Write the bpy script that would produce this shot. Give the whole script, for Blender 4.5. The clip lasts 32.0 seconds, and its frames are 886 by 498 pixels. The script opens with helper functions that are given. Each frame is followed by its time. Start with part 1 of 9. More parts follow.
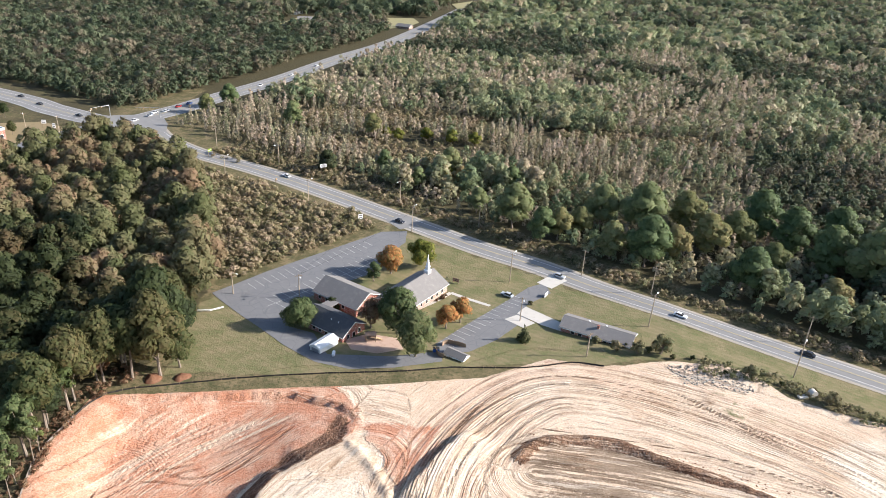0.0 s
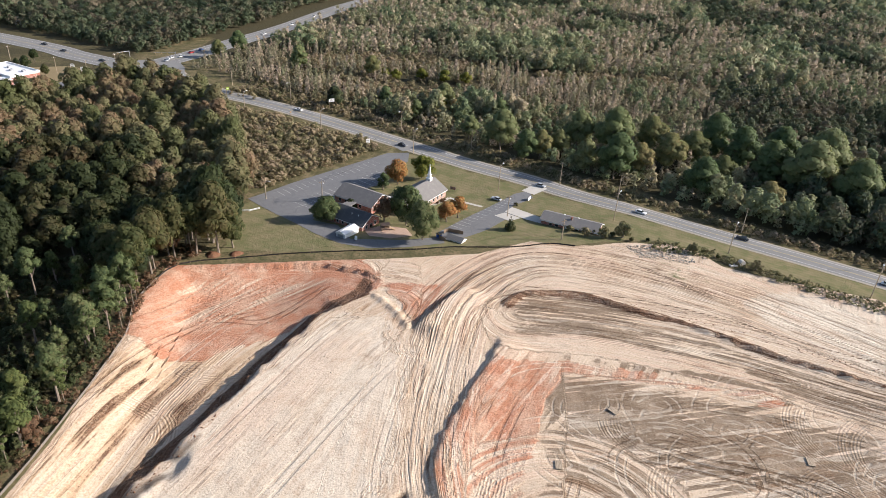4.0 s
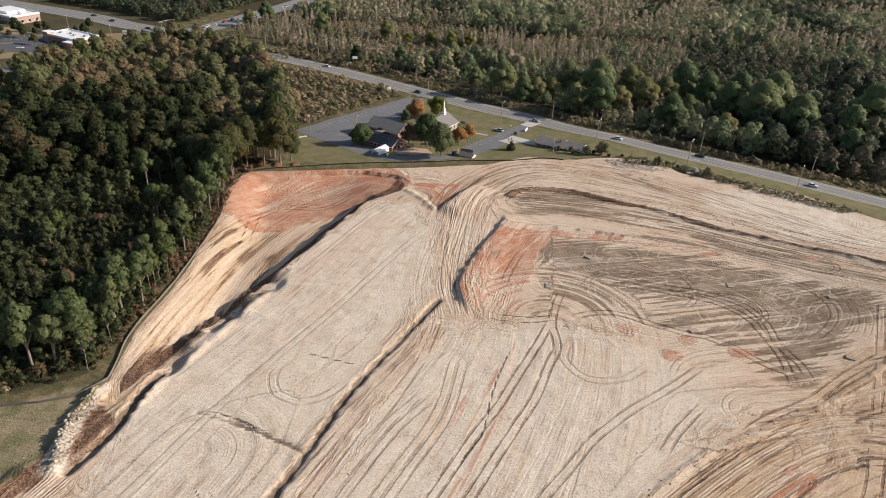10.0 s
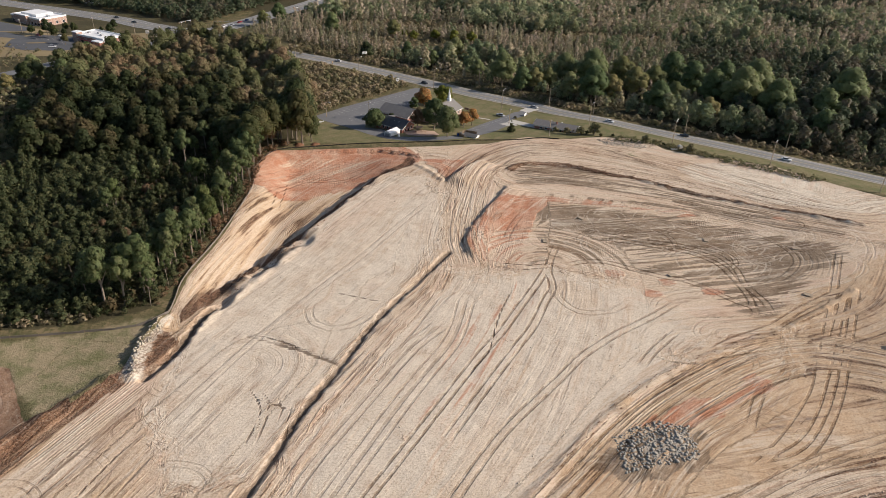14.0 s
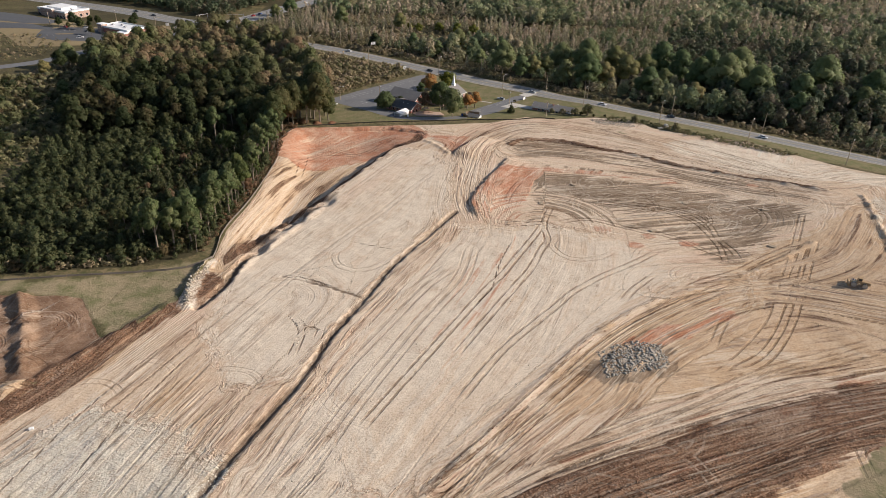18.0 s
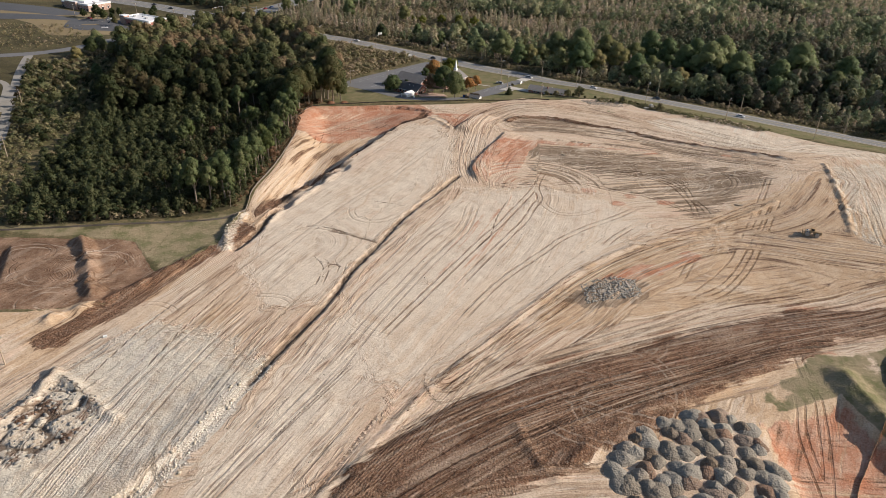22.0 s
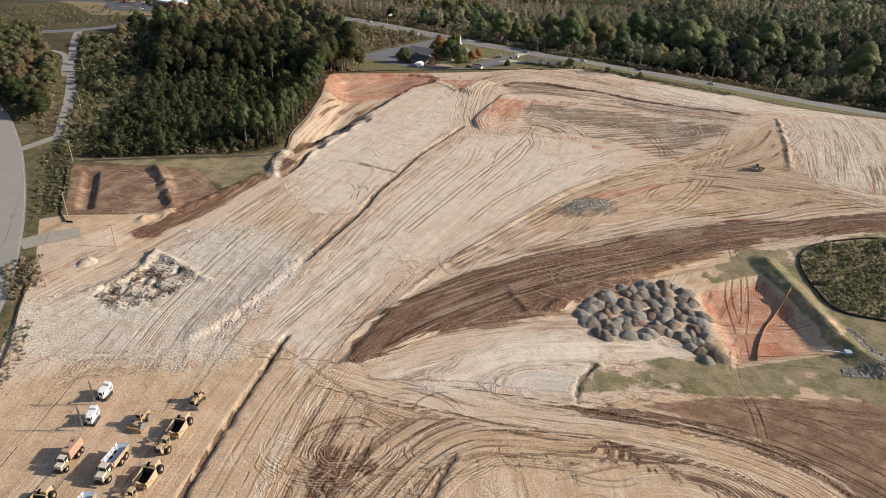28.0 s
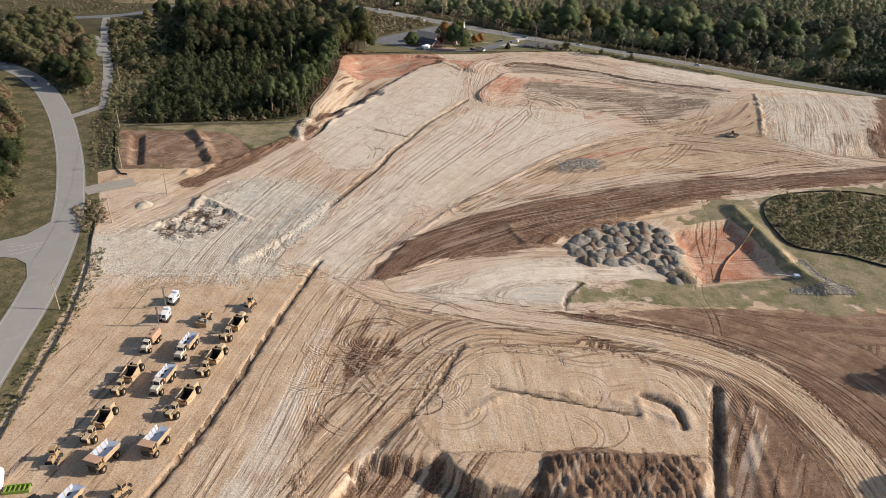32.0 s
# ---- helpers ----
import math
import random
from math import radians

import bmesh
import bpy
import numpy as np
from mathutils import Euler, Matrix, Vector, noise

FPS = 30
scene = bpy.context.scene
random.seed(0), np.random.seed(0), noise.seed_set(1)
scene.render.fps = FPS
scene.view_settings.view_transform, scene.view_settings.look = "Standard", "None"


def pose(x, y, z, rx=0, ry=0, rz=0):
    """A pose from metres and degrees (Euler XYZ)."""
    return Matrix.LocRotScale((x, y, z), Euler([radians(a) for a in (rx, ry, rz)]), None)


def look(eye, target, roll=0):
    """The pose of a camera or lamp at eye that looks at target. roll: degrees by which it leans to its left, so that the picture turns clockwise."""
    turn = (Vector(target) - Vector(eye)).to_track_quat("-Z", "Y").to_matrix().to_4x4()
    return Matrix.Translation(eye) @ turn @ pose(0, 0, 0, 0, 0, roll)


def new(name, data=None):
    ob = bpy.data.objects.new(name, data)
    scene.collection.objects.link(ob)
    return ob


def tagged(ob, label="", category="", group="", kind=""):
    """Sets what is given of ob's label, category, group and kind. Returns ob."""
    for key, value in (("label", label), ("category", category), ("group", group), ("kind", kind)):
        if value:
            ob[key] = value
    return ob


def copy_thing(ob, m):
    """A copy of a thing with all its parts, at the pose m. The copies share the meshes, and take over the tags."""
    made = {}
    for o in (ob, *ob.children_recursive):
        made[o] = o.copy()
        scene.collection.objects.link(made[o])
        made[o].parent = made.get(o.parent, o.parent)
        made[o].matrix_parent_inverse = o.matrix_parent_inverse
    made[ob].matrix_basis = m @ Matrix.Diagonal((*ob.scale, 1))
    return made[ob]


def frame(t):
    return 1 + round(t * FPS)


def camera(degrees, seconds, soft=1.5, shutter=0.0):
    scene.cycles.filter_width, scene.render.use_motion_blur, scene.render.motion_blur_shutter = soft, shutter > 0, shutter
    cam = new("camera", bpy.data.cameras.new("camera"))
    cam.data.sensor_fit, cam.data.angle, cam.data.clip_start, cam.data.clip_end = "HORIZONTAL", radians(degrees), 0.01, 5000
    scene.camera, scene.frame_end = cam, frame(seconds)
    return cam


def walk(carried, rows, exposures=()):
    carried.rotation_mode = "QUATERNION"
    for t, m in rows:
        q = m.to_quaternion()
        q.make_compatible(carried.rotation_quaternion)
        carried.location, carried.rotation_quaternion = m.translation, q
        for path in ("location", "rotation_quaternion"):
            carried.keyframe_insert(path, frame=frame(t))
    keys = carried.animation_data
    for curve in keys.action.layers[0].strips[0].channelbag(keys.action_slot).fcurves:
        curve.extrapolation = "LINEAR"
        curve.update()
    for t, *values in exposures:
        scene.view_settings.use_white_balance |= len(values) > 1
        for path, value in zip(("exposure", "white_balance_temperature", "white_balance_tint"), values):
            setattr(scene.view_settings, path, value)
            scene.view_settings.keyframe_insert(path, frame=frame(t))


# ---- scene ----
cam = camera(65.7, 32.0, soft=0.6)
PATH = [
    (0, (-0.91, 16.354, 113.391), (-1.055, 18.149, 112.521), 3.8),
    (1, (-0.444, 5.02, 113.47), (-0.575, 6.806, 112.581), 3.7),
    (2, (-0.145, -7.027, 113.571), (-0.263, -5.253, 112.655), 3.7),
    (3, (-0.079, -19.922, 113.694), (-0.188, -18.16, 112.754), 3.7),
    (6, (-0.401, -60.662, 113.948), (-0.493, -58.933, 112.948), 3.4),
    (7, (-0.709, -72.998, 114.044), (-0.799, -71.271, 113.038), 3.4),
    (8, (-0.974, -84.0, 114.152), (-1.065, -82.273, 113.148), 3.4),
    (9, (-1.044, -93.621, 114.216), (-1.138, -91.891, 113.217), 3.2),
    (11, (-1.122, -110.709, 114.347), (-1.221, -108.974, 113.356), 2.9),
    (13, (-0.919, -127.083, 114.479), (-1.023, -125.344, 113.498), 2.4),
    (17, (-1.349, -160.234, 115.412), (-1.452, -158.494, 114.431), 2.4),
    (19, (-0.81, -176.917, 115.491), (-0.915, -175.177, 114.512), 2.4),
    (21, (0.068, -194.605, 115.664), (-0.038, -192.864, 114.685), 2.4),
    (23, (0.633, -213.423, 116.0), (0.527, -211.684, 115.019), 2.4),
    (25, (1.296, -233.525, 116.147), (1.191, -231.786, 115.163), 2.5),
    (28, (1.988, -263.344, 116.127), (1.881, -261.608, 115.139), 2.5),
    (30, (2.133, -283.154, 116.06), (2.026, -281.419, 115.071), 2.5),
    (32, (2.402, -302.627, 116.021), (2.293, -300.895, 115.027), 2.5),
]
walk(cam, [(t, look(eye, target, roll)) for t, eye, target, roll in PATH],
     exposures=[(0, 1.16, 5900, 11), (3, 0.84, 6000, 12), (6, 0.57, 6100, 12), (9, 0.37, 6250, 12), (13, 0.23, 6350, 12), (19, 0.26, 6400, 12), (25, 0.26, 6400, 12), (32, 0.26, 6250, 12)])

# ---------------------------------------------------------------- light
SUN_EL, SUN_AZ = radians(26.0), radians(82.5)      # azimuth from +y towards +x
to_sun = Vector((math.cos(SUN_EL) * math.sin(SUN_AZ), math.cos(SUN_EL) * math.cos(SUN_AZ), math.sin(SUN_EL)))
world = bpy.data.worlds.new("sky")
scene.world = world
world.use_nodes = True
wt = world.node_tree
sky = wt.nodes.new("ShaderNodeTexSky")
sky.sky_type, sky.sun_disc = "NISHITA", False
sky.sun_elevation, sky.sun_rotation = SUN_EL, SUN_AZ
sky.air_density, sky.dust_density = 1.0, 1.5
wt.links.new(sky.outputs[0], wt.nodes["Background"].inputs[0])
wt.nodes["Background"].inputs[1].default_value = 0.09
sun = new("sun", bpy.data.lights.new("sun", "SUN"))
sun.data.energy, sun.data.angle, sun.data.color = 4.9, radians(0.6), (1.0, 0.89, 0.765)
sun.matrix_world = look(to_sun * 400, (0, 0, 0))


# ---------------------------------------------------------------- materials
class Shader:
    """A small builder of node materials."""

    def __init__(self, name, rough=0.9, spec=0.2, metal=0.0):
        self.m = bpy.data.materials.new(name)
        self.m.use_nodes = True
        self.t = self.m.node_tree
        self.b = self.t.nodes["Principled BSDF"]
        self.b.inputs["Roughness"].default_value = rough
        self.b.inputs["Specular IOR Level"].default_value = spec
        self.b.inputs["Metallic"].default_value = metal
        self.xyz = self.node("ShaderNodeNewGeometry").outputs["Position"]

    def node(self, kind, **kw):
        n = self.t.nodes.new(kind)
        for key, value in kw.items():
            n.inputs[key.replace("_", " ")].default_value = value
        return n

    def put(self, value, socket):
        if isinstance(value, bpy.types.NodeSocket):
            self.t.links.new(value, socket)
        else:
            socket.default_value = value if not isinstance(value, tuple) or len(value) == 4 else (*value, 1)

    def noise(self, scale, detail=3.0, rough=0.6, vec=None, warp=0.0):
        n = self.node("ShaderNodeTexNoise", Scale=scale, Detail=detail, Roughness=rough, Distortion=warp)
        self.t.links.new(vec or self.xyz, n.inputs["Vector"])
        return n.outputs["Fac"]

    def local(self):
        return self.node("ShaderNodeTexCoord").outputs["Object"]

    def scaled(self, vec, x, y, z):
        n = self.t.nodes.new("ShaderNodeVectorMath")
        n.operation = "MULTIPLY"
        self.t.links.new(vec, n.inputs[0])
        n.inputs[1].default_value = (x, y, z)
        return n.outputs[0]

    def step(self, value, lo, hi, a=0.0, b=1.0):
        n = self.t.nodes.new("ShaderNodeMapRange")
        n.interpolation_type = "SMOOTHSTEP"
        for k, v in enumerate((value, lo, hi, a, b)):
            self.put(v, n.inputs[k])
        return n.outputs[0]

    def math(self, op, a, b=0.0):
        n = self.t.nodes.new("ShaderNodeMath")
        n.operation = op
        self.put(a, n.inputs[0])
        self.put(b, n.inputs[1])
        return n.outputs[0]

    def mix(self, fac, a, b, mode="MIX"):
        n = self.t.nodes.new("ShaderNodeMix")
        n.data_type, n.blend_type = "RGBA", mode
        self.put(fac, n.inputs[0])
        self.put(a, n.inputs[6])
        self.put(b, n.inputs[7])
        return n.outputs[2]

    def ramp(self, fac, *stops):
        n = self.t.nodes.new("ShaderNodeValToRGB")
        e = n.color_ramp.elements
        while len(e) < len(stops):
            e.new(0.5)
        for el, (pos, col) in zip(e, stops):
            el.position, el.color = pos, (*col, 1)
        self.t.links.new(fac, n.inputs[0])
        return n.outputs[0]

    def attr(self, name):
        n = self.t.nodes.new("ShaderNodeAttribute")
        n.attribute_name = name
        return n

    def split(self, vec):
        n = self.t.nodes.new("ShaderNodeSeparateXYZ")
        self.t.links.new(vec, n.inputs[0])
        return n.outputs

    def done(self, colour, bump=None, strength=0.3, dist=0.05, rough=None):
        self.put(colour, self.b.inputs["Base Color"])
        if bump is not None:
            n = self.node("ShaderNodeBump", Strength=strength, Distance=dist)
            self.t.links.new(bump, n.inputs["Height"])
            self.t.links.new(n.outputs[0], self.b.inputs["Normal"])
        if rough is not None:
            self.put(rough, self.b.inputs["Roughness"])
        return self.m


def painted(name, colour, rough=0.55, spec=0.3, dirt=(0.25, 0.19, 0.13), amount=0.35, metal=0.0, size=1.2):
    """Paint, plastic or metal with two scales of dirt."""
    s = Shader(name, rough, spec, metal)
    v = s.local()
    d = s.math("MULTIPLY", s.step(s.noise(size, 5, 0.65, v), 0.45, 0.8), amount)
    tint = s.mix(s.noise(size * 9, 2, 0.5, v), tuple(c * 0.88 for c in colour), tuple(min(1, c * 1.08) for c in colour))
    return s.done(s.mix(d, tint, dirt), s.noise(size * 14, 3, 0.6, v), 0.06, 0.02)


def leafy(name, *cols, spread=0.5, patch=0.0, ragged=2.0, boost=1.0, blue=1.22):
    """Foliage whose colour differs from plant to plant and from tuft to tuft."""
    s = Shader(name, 0.65, 0.15)
    plant = s.node("ShaderNodeObjectInfo").outputs["Random"]
    if patch:
        plant = s.math("ADD", s.math("MULTIPLY", s.step(s.noise(patch * 0.2, 3, 0.6), 0.32, 0.68), 0.45), s.math("MULTIPLY", s.attr("plant").outputs["Fac"], 0.55))
    tuft = s.node("ShaderNodeNewGeometry").outputs["Random Per Island"]
    f = s.math("ADD", s.math("MULTIPLY", plant, 1 - spread), s.math("MULTIPLY", tuft, spread))
    n = len(cols) - 1
    # blue tints the leaf colour for haze and cool shade, more in far woods
    c = s.ramp(f, *[(i / n, (col[0] * boost, col[1] * boost, col[2] * boost * blue)) for i, col in enumerate(cols)])
    c = s.mix(s.noise(0.9, 2, 0.5), c, s.mix(0.3, c, (0.015, 0.02, 0.008)))
    thin = s.t.nodes.new("ShaderNodeBsdfTranslucent")
    s.t.links.new(c, thin.inputs[0])
    both = s.t.nodes.new("ShaderNodeMixShader")
    both.inputs[0].default_value = 0.35
    s.t.links.new(s.b.outputs[0], both.inputs[1])
    s.t.links.new(thin.outputs[0], both.inputs[2])
    # each tuft is a spray of leaves with gaps between them
    gaps = s.t.nodes.new("ShaderNodeMixShader")
    s.put(s.step(s.noise(ragged, 2, 0.6), 0.44, 0.47), gaps.inputs[0])
    s.t.links.new(s.t.nodes.new("ShaderNodeBsdfTransparent").outputs[0], gaps.inputs[1])
    s.t.links.new(both.outputs[0], gaps.inputs[2])
    s.t.links.new(gaps.outputs[0], s.t.nodes["Material Output"].inputs[0])
    return s.done(c)


def ground_material():
    s = Shader("earth", 0.95, 0.08)
    one, two, three = s.split(s.attr("soil").outputs["Vector"]), s.split(s.attr("cover").outputs["Vector"]), s.split(s.attr("extra").outputs["Vector"])
    flow = s.attr("flow").outputs["Vector"]
    bare, red, brown = one
    grey, rock, lawn = two
    dark, white, woods = three
    orange, pale, moist = s.split(s.attr("tone").outputs["Vector"])
    rut = [*s.split(s.attr("rut").outputs["Vector"]), *s.split(s.attr("rut_b").outputs["Vector"])]
    press = [*s.split(s.attr("press").outputs["Vector"]), *s.split(s.attr("press_b").outputs["Vector"])]
    big, mid, small, fine = s.noise(0.035, 4), s.noise(0.16, 5, 0.65), s.noise(0.9, 3, 0.6), s.noise(3.2, 1, 0.5)

    def streak(across, run, seed, detail=3, rough=0.6):
        return s.noise(1.0, detail, rough, s.scaled(flow, across, run, seed))

    band, b, a, c, f = streak(0.13, 0.012, 1.0, 5, 0.6), streak(0.33, 0.022, 5.0, 3, 0.55), streak(0.85, 0.035, 3.0, 2, 0.5), streak(1.7, 0.07, 2.0, 2, 0.5), streak(3.0, 0.16, 4.0, 1, 0.5)
    grit = s.noise(2.0, 2, 0.6)
    here = s.math("MAXIMUM", s.step(s.noise(0.07, 4, 0.6), 0.42, 0.60, 0.12, 1.0), s.step(brown, 0.3, 0.7))
    edge = s.math("MULTIPLY", s.math("SUBTRACT", s.math("ADD", mid, s.math("MULTIPLY", small, 0.6)), 0.8), 0.9)
    drawn = s.math("ADD", s.math("MULTIPLY", edge, 0.5), s.math("MULTIPLY", s.math("SUBTRACT", s.math("ADD", b, a), 1.0), 1.3))

    def mask(v, lo=0.35, hi=0.65, by=None):
        return s.step(s.math("ADD", v, by or edge), lo, hi)

    def times(*v):
        out = v[0]
        for w in v[1:]:
            out = s.math("MULTIPLY", out, w)
        return out

    # the colours of the soils
    tan = s.mix(s.step(big, 0.35, 0.65), (0.555, 0.428, 0.305), (0.61, 0.495, 0.372))
    tan = s.mix(s.step(streak(0.035, 0.012, 21.0, 4, 0.6), 0.48, 0.62, 0.0, 0.5), tan, (0.60, 0.425, 0.315))
    tan = s.mix(times(mask(pale, 0.3, 0.7, drawn), s.step(streak(0.05, 0.015, 23.0, 4, 0.62), 0.62, 0.48, 0.35, 0.9)), tan, s.mix(s.step(mid, 0.4, 0.65), (0.66, 0.575, 0.46), (0.60, 0.51, 0.40)))
    tan = s.mix(s.step(s.math("ADD", pale, s.math("MULTIPLY", drawn, 0.5)), 1.05, 1.4, 0.0, 0.85), tan, s.mix(s.step(mid, 0.4, 0.65), (0.74, 0.66, 0.53), (0.68, 0.585, 0.46)))
    tan = s.mix(times(mask(orange, 0.3, 0.7, drawn), 0.9), tan, s.mix(s.step(mid, 0.38, 0.66), (0.485, 0.335, 0.205), (0.57, 0.43, 0.29)))
    tan = s.mix(s.step(s.math("ADD", orange, s.math("MULTIPLY", drawn, 0.8)), 1.25, 1.7), tan, s.mix(s.step(mid, 0.4, 0.62), (0.165, 0.098, 0.061), (0.27, 0.175, 0.115)))
    tan = s.mix(s.step(mid, 0.54, 0.78, 0.0, 0.7), tan, s.mix(0.55, tan, (0.42, 0.25, 0.15)))
    tan = s.mix(s.step(small, 0.54, 0.8, 0.0, 0.5), tan, s.mix(0.6, tan, (0.30, 0.19, 0.11)))
    tan = s.mix(times(mask(rock, 0.3, 0.7, drawn), 0.85), tan, s.mix(s.step(mid, 0.42, 0.62), (0.60, 0.558, 0.46), (0.55, 0.475, 0.37)))
    tan = s.mix(times(mask(grey, 0.38, 0.62, s.math("MULTIPLY", drawn, 2.2)), s.step(grey, 0.12, 0.34)), tan, s.mix(s.step(mid, 0.4, 0.66), (0.205, 0.15, 0.102), (0.315, 0.243, 0.172)))
    tan = s.mix(times(mask(red, 0.35, 0.65, drawn), 0.92), tan, s.mix(s.step(mid, 0.38, 0.66), (0.43, 0.185, 0.105), (0.53, 0.33, 0.225)))
    soil = s.mix(s.step(small, 0.35, 0.65), (0.088, 0.046, 0.028), (0.20, 0.110, 0.067))
    tan = s.mix(times(mask(brown, 0.35, 0.6, drawn), s.step(b, 0.62, 0.56, 0.72, 1.0), 0.96), tan, s.mix(s.step(big, 0.45, 0.6, 0.0, 0.3), soil, (0.27, 0.16, 0.10)))
    tan = s.mix(times(mask(white, 0.3, 0.7, drawn), 0.85), tan, s.mix(small, (0.43, 0.40, 0.34), (0.60, 0.565, 0.49)))
    # what the wheels and blades have drawn along the haul ways
    def scored(fac, base, by):
        return s.mix(fac, base, by, "MULTIPLY")

    rich = mask(brown, 0.35, 0.6, drawn)
    way = times(s.step(s.split(flow)[2], 0.05, 0.9), s.step(s.noise(0.05, 4, 0.65), 0.40, 0.56, 0.22, 1.0))
    some = s.step(band, 0.46, 0.54, 0.05, 1.0)
    # scraped patches come and go along the way
    scrape = streak(0.22, 0.025, 7.0, 3, 0.6)
    worked = s.step(scrape, 0.45, 0.53, 0.15, 1.0)
    tan = s.mix(times(s.step(streak(0.30, 0.022, 9.0, 5, 0.66), 0.56, 0.60), s.step(way, 0.0, 0.5, 0.07, 1.0), 0.38), tan, s.mix(s.step(big, 0.4, 0.6), (0.40, 0.265, 0.165), (0.36, 0.255, 0.175)))
    tan = s.mix(times(s.step(streak(0.4, 0.03, 11.0, 4, 0.62), 0.56, 0.59), s.step(way, 0.0, 0.5, 0.25, 1.0), s.step(rich, 0.3, 0.8, 1.0, 0.3), 0.42), tan, (0.70, 0.61, 0.49))
    way = times(way, worked)
    tan = s.mix(times(some, way, s.step(small, 0.35, 0.55, 0.6, 1.0), 0.34), tan, s.mix(0.6, tan, s.mix(s.step(big, 0.4, 0.6), (0.42, 0.235, 0.135), (0.34, 0.22, 0.135))))
    tan = scored(times(s.step(b, 0.58, 0.60), way, some, 0.24), tan, (0.62, 0.53, 0.46, 1))
    tan = scored(times(s.step(b, 0.42, 0.40), way, 0.2), tan, (1.22, 1.25, 1.26, 1))
    tan = scored(times(s.step(a, 0.60, 0.62), way, some, 0.44), tan, (0.50, 0.43, 0.38, 1))
    tan = scored(times(s.step(a, 0.40, 0.38), way, s.step(band, 0.42, 0.54, 0.3, 1.0), 0.36), tan, (1.25, 1.28, 1.30, 1))
    tan = scored(times(s.step(c, 0.59, 0.62), s.step(way, 0.0, 0.7, 0.34, 1.0), here, s.step(mid, 0.4, 0.55, 0.3, 1.0), 0.46), tan, (0.55, 0.48, 0.43, 1))
    tan = scored(times(s.step(c, 0.41, 0.38), s.step(way, 0.0, 0.7, 0.34, 1.0), here, 0.4), tan, (1.25, 1.28, 1.30, 1))
    tan = scored(times(s.step(f, 0.58, 0.63), s.step(way, 0.0, 0.7, 0.5, 1.0), here, 0.5), tan, (0.62, 0.56, 0.50, 1))
    tan = scored(times(s.step(f, 0.42, 0.37), s.step(way, 0.0, 0.7, 0.5, 1.0), here, 0.42), tan, (1.22, 1.24, 1.25, 1))
    tan = scored(s.step(grit, 0.57, 0.61, 0.0, 0.55), tan, (0.62, 0.56, 0.50, 1))
    tan = scored(s.step(grit, 0.43, 0.39, 0.0, 0.5), tan, (1.18, 1.19, 1.20, 1))
    # thin wandering grooves and ridges, and clods, with the shade and light of their relief in the colour
    def groove(v, wide):
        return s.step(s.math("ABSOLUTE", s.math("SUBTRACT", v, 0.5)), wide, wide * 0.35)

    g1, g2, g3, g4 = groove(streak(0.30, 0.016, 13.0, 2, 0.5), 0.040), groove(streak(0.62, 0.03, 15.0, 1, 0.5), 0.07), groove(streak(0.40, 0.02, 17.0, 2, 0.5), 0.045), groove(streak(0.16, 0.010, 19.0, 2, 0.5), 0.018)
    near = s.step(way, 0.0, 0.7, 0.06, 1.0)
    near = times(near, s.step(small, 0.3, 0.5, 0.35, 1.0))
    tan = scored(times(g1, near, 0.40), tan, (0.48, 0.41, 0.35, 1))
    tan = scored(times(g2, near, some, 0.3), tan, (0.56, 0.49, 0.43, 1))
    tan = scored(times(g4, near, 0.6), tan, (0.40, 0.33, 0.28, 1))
    tan = scored(times(g3, near, 0.38), tan, (1.26, 1.29, 1.31, 1))
    cell = s.node("ShaderNodeTexVoronoi", Scale=1.7)
    s.t.links.new(s.xyz, cell.inputs["Vector"])
    clod = s.step(cell.outputs["Distance"], 0.36, 0.62)
    loose = s.math("MAXIMUM", s.math("MULTIPLY", rich, 0.8), s.math("MULTIPLY", mask(rock), 0.22))
    tan = scored(times(clod, loose, s.step(mid, 0.38, 0.6, 0.25, 1.0), 0.75), tan, (0.55, 0.48, 0.43, 1))
    tan = scored(times(s.step(cell.outputs["Distance"], 0.22, 0.1), loose, 0.5), tan, (1.3, 1.3, 1.3, 1))
    rich_way = times(rich, s.step(way, 0.0, 0.45, 0.12, 1.0))
    tan = s.mix(times(s.step(a, 0.44, 0.42), rich_way, some, 0.4), tan, (0.34, 0.215, 0.14))
    tan = s.mix(times(s.step(c, 0.40, 0.38), rich_way, 0.5), tan, (0.38, 0.25, 0.165))
    tan = scored(times(s.step(grit, 0.57, 0.60), rich, 0.55), tan, (0.5, 0.44, 0.4, 1))
    tan = scored(times(s.step(c, 0.58, 0.61), rich_way, 0.42), tan, (0.5, 0.44, 0.4, 1))
    # single wheel tracks: dark moist ones, dry pale ones, and thin blade edges darkened for their shade
    lug = times(s.step(s.noise(1.6, 4, 0.75), 0.36, 0.5, 0.25, 1.0), s.step(s.noise(0.12, 5, 0.7), 0.38, 0.54, 0.12, 1.0))

    def pair(k, gauge, wide):
        d = s.math("ABSOLUTE", s.math("SUBTRACT", s.math("ADD", rut[k], s.math("MULTIPLY", s.math("SUBTRACT", small, 0.5), 0.35)), gauge))
        return times(s.step(d, wide, wide * 0.6), press[k])

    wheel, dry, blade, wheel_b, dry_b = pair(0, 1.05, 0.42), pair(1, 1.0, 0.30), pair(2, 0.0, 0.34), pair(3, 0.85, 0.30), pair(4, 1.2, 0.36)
    wheel, dry = s.math("MAXIMUM", wheel, wheel_b), s.math("MAXIMUM", dry, dry_b)
    comb = s.math("SINE", s.math("MULTIPLY", s.math("ADD", rut[5], s.math("MULTIPLY", s.math("SUBTRACT", small, 0.5), 0.3)), 8.6))
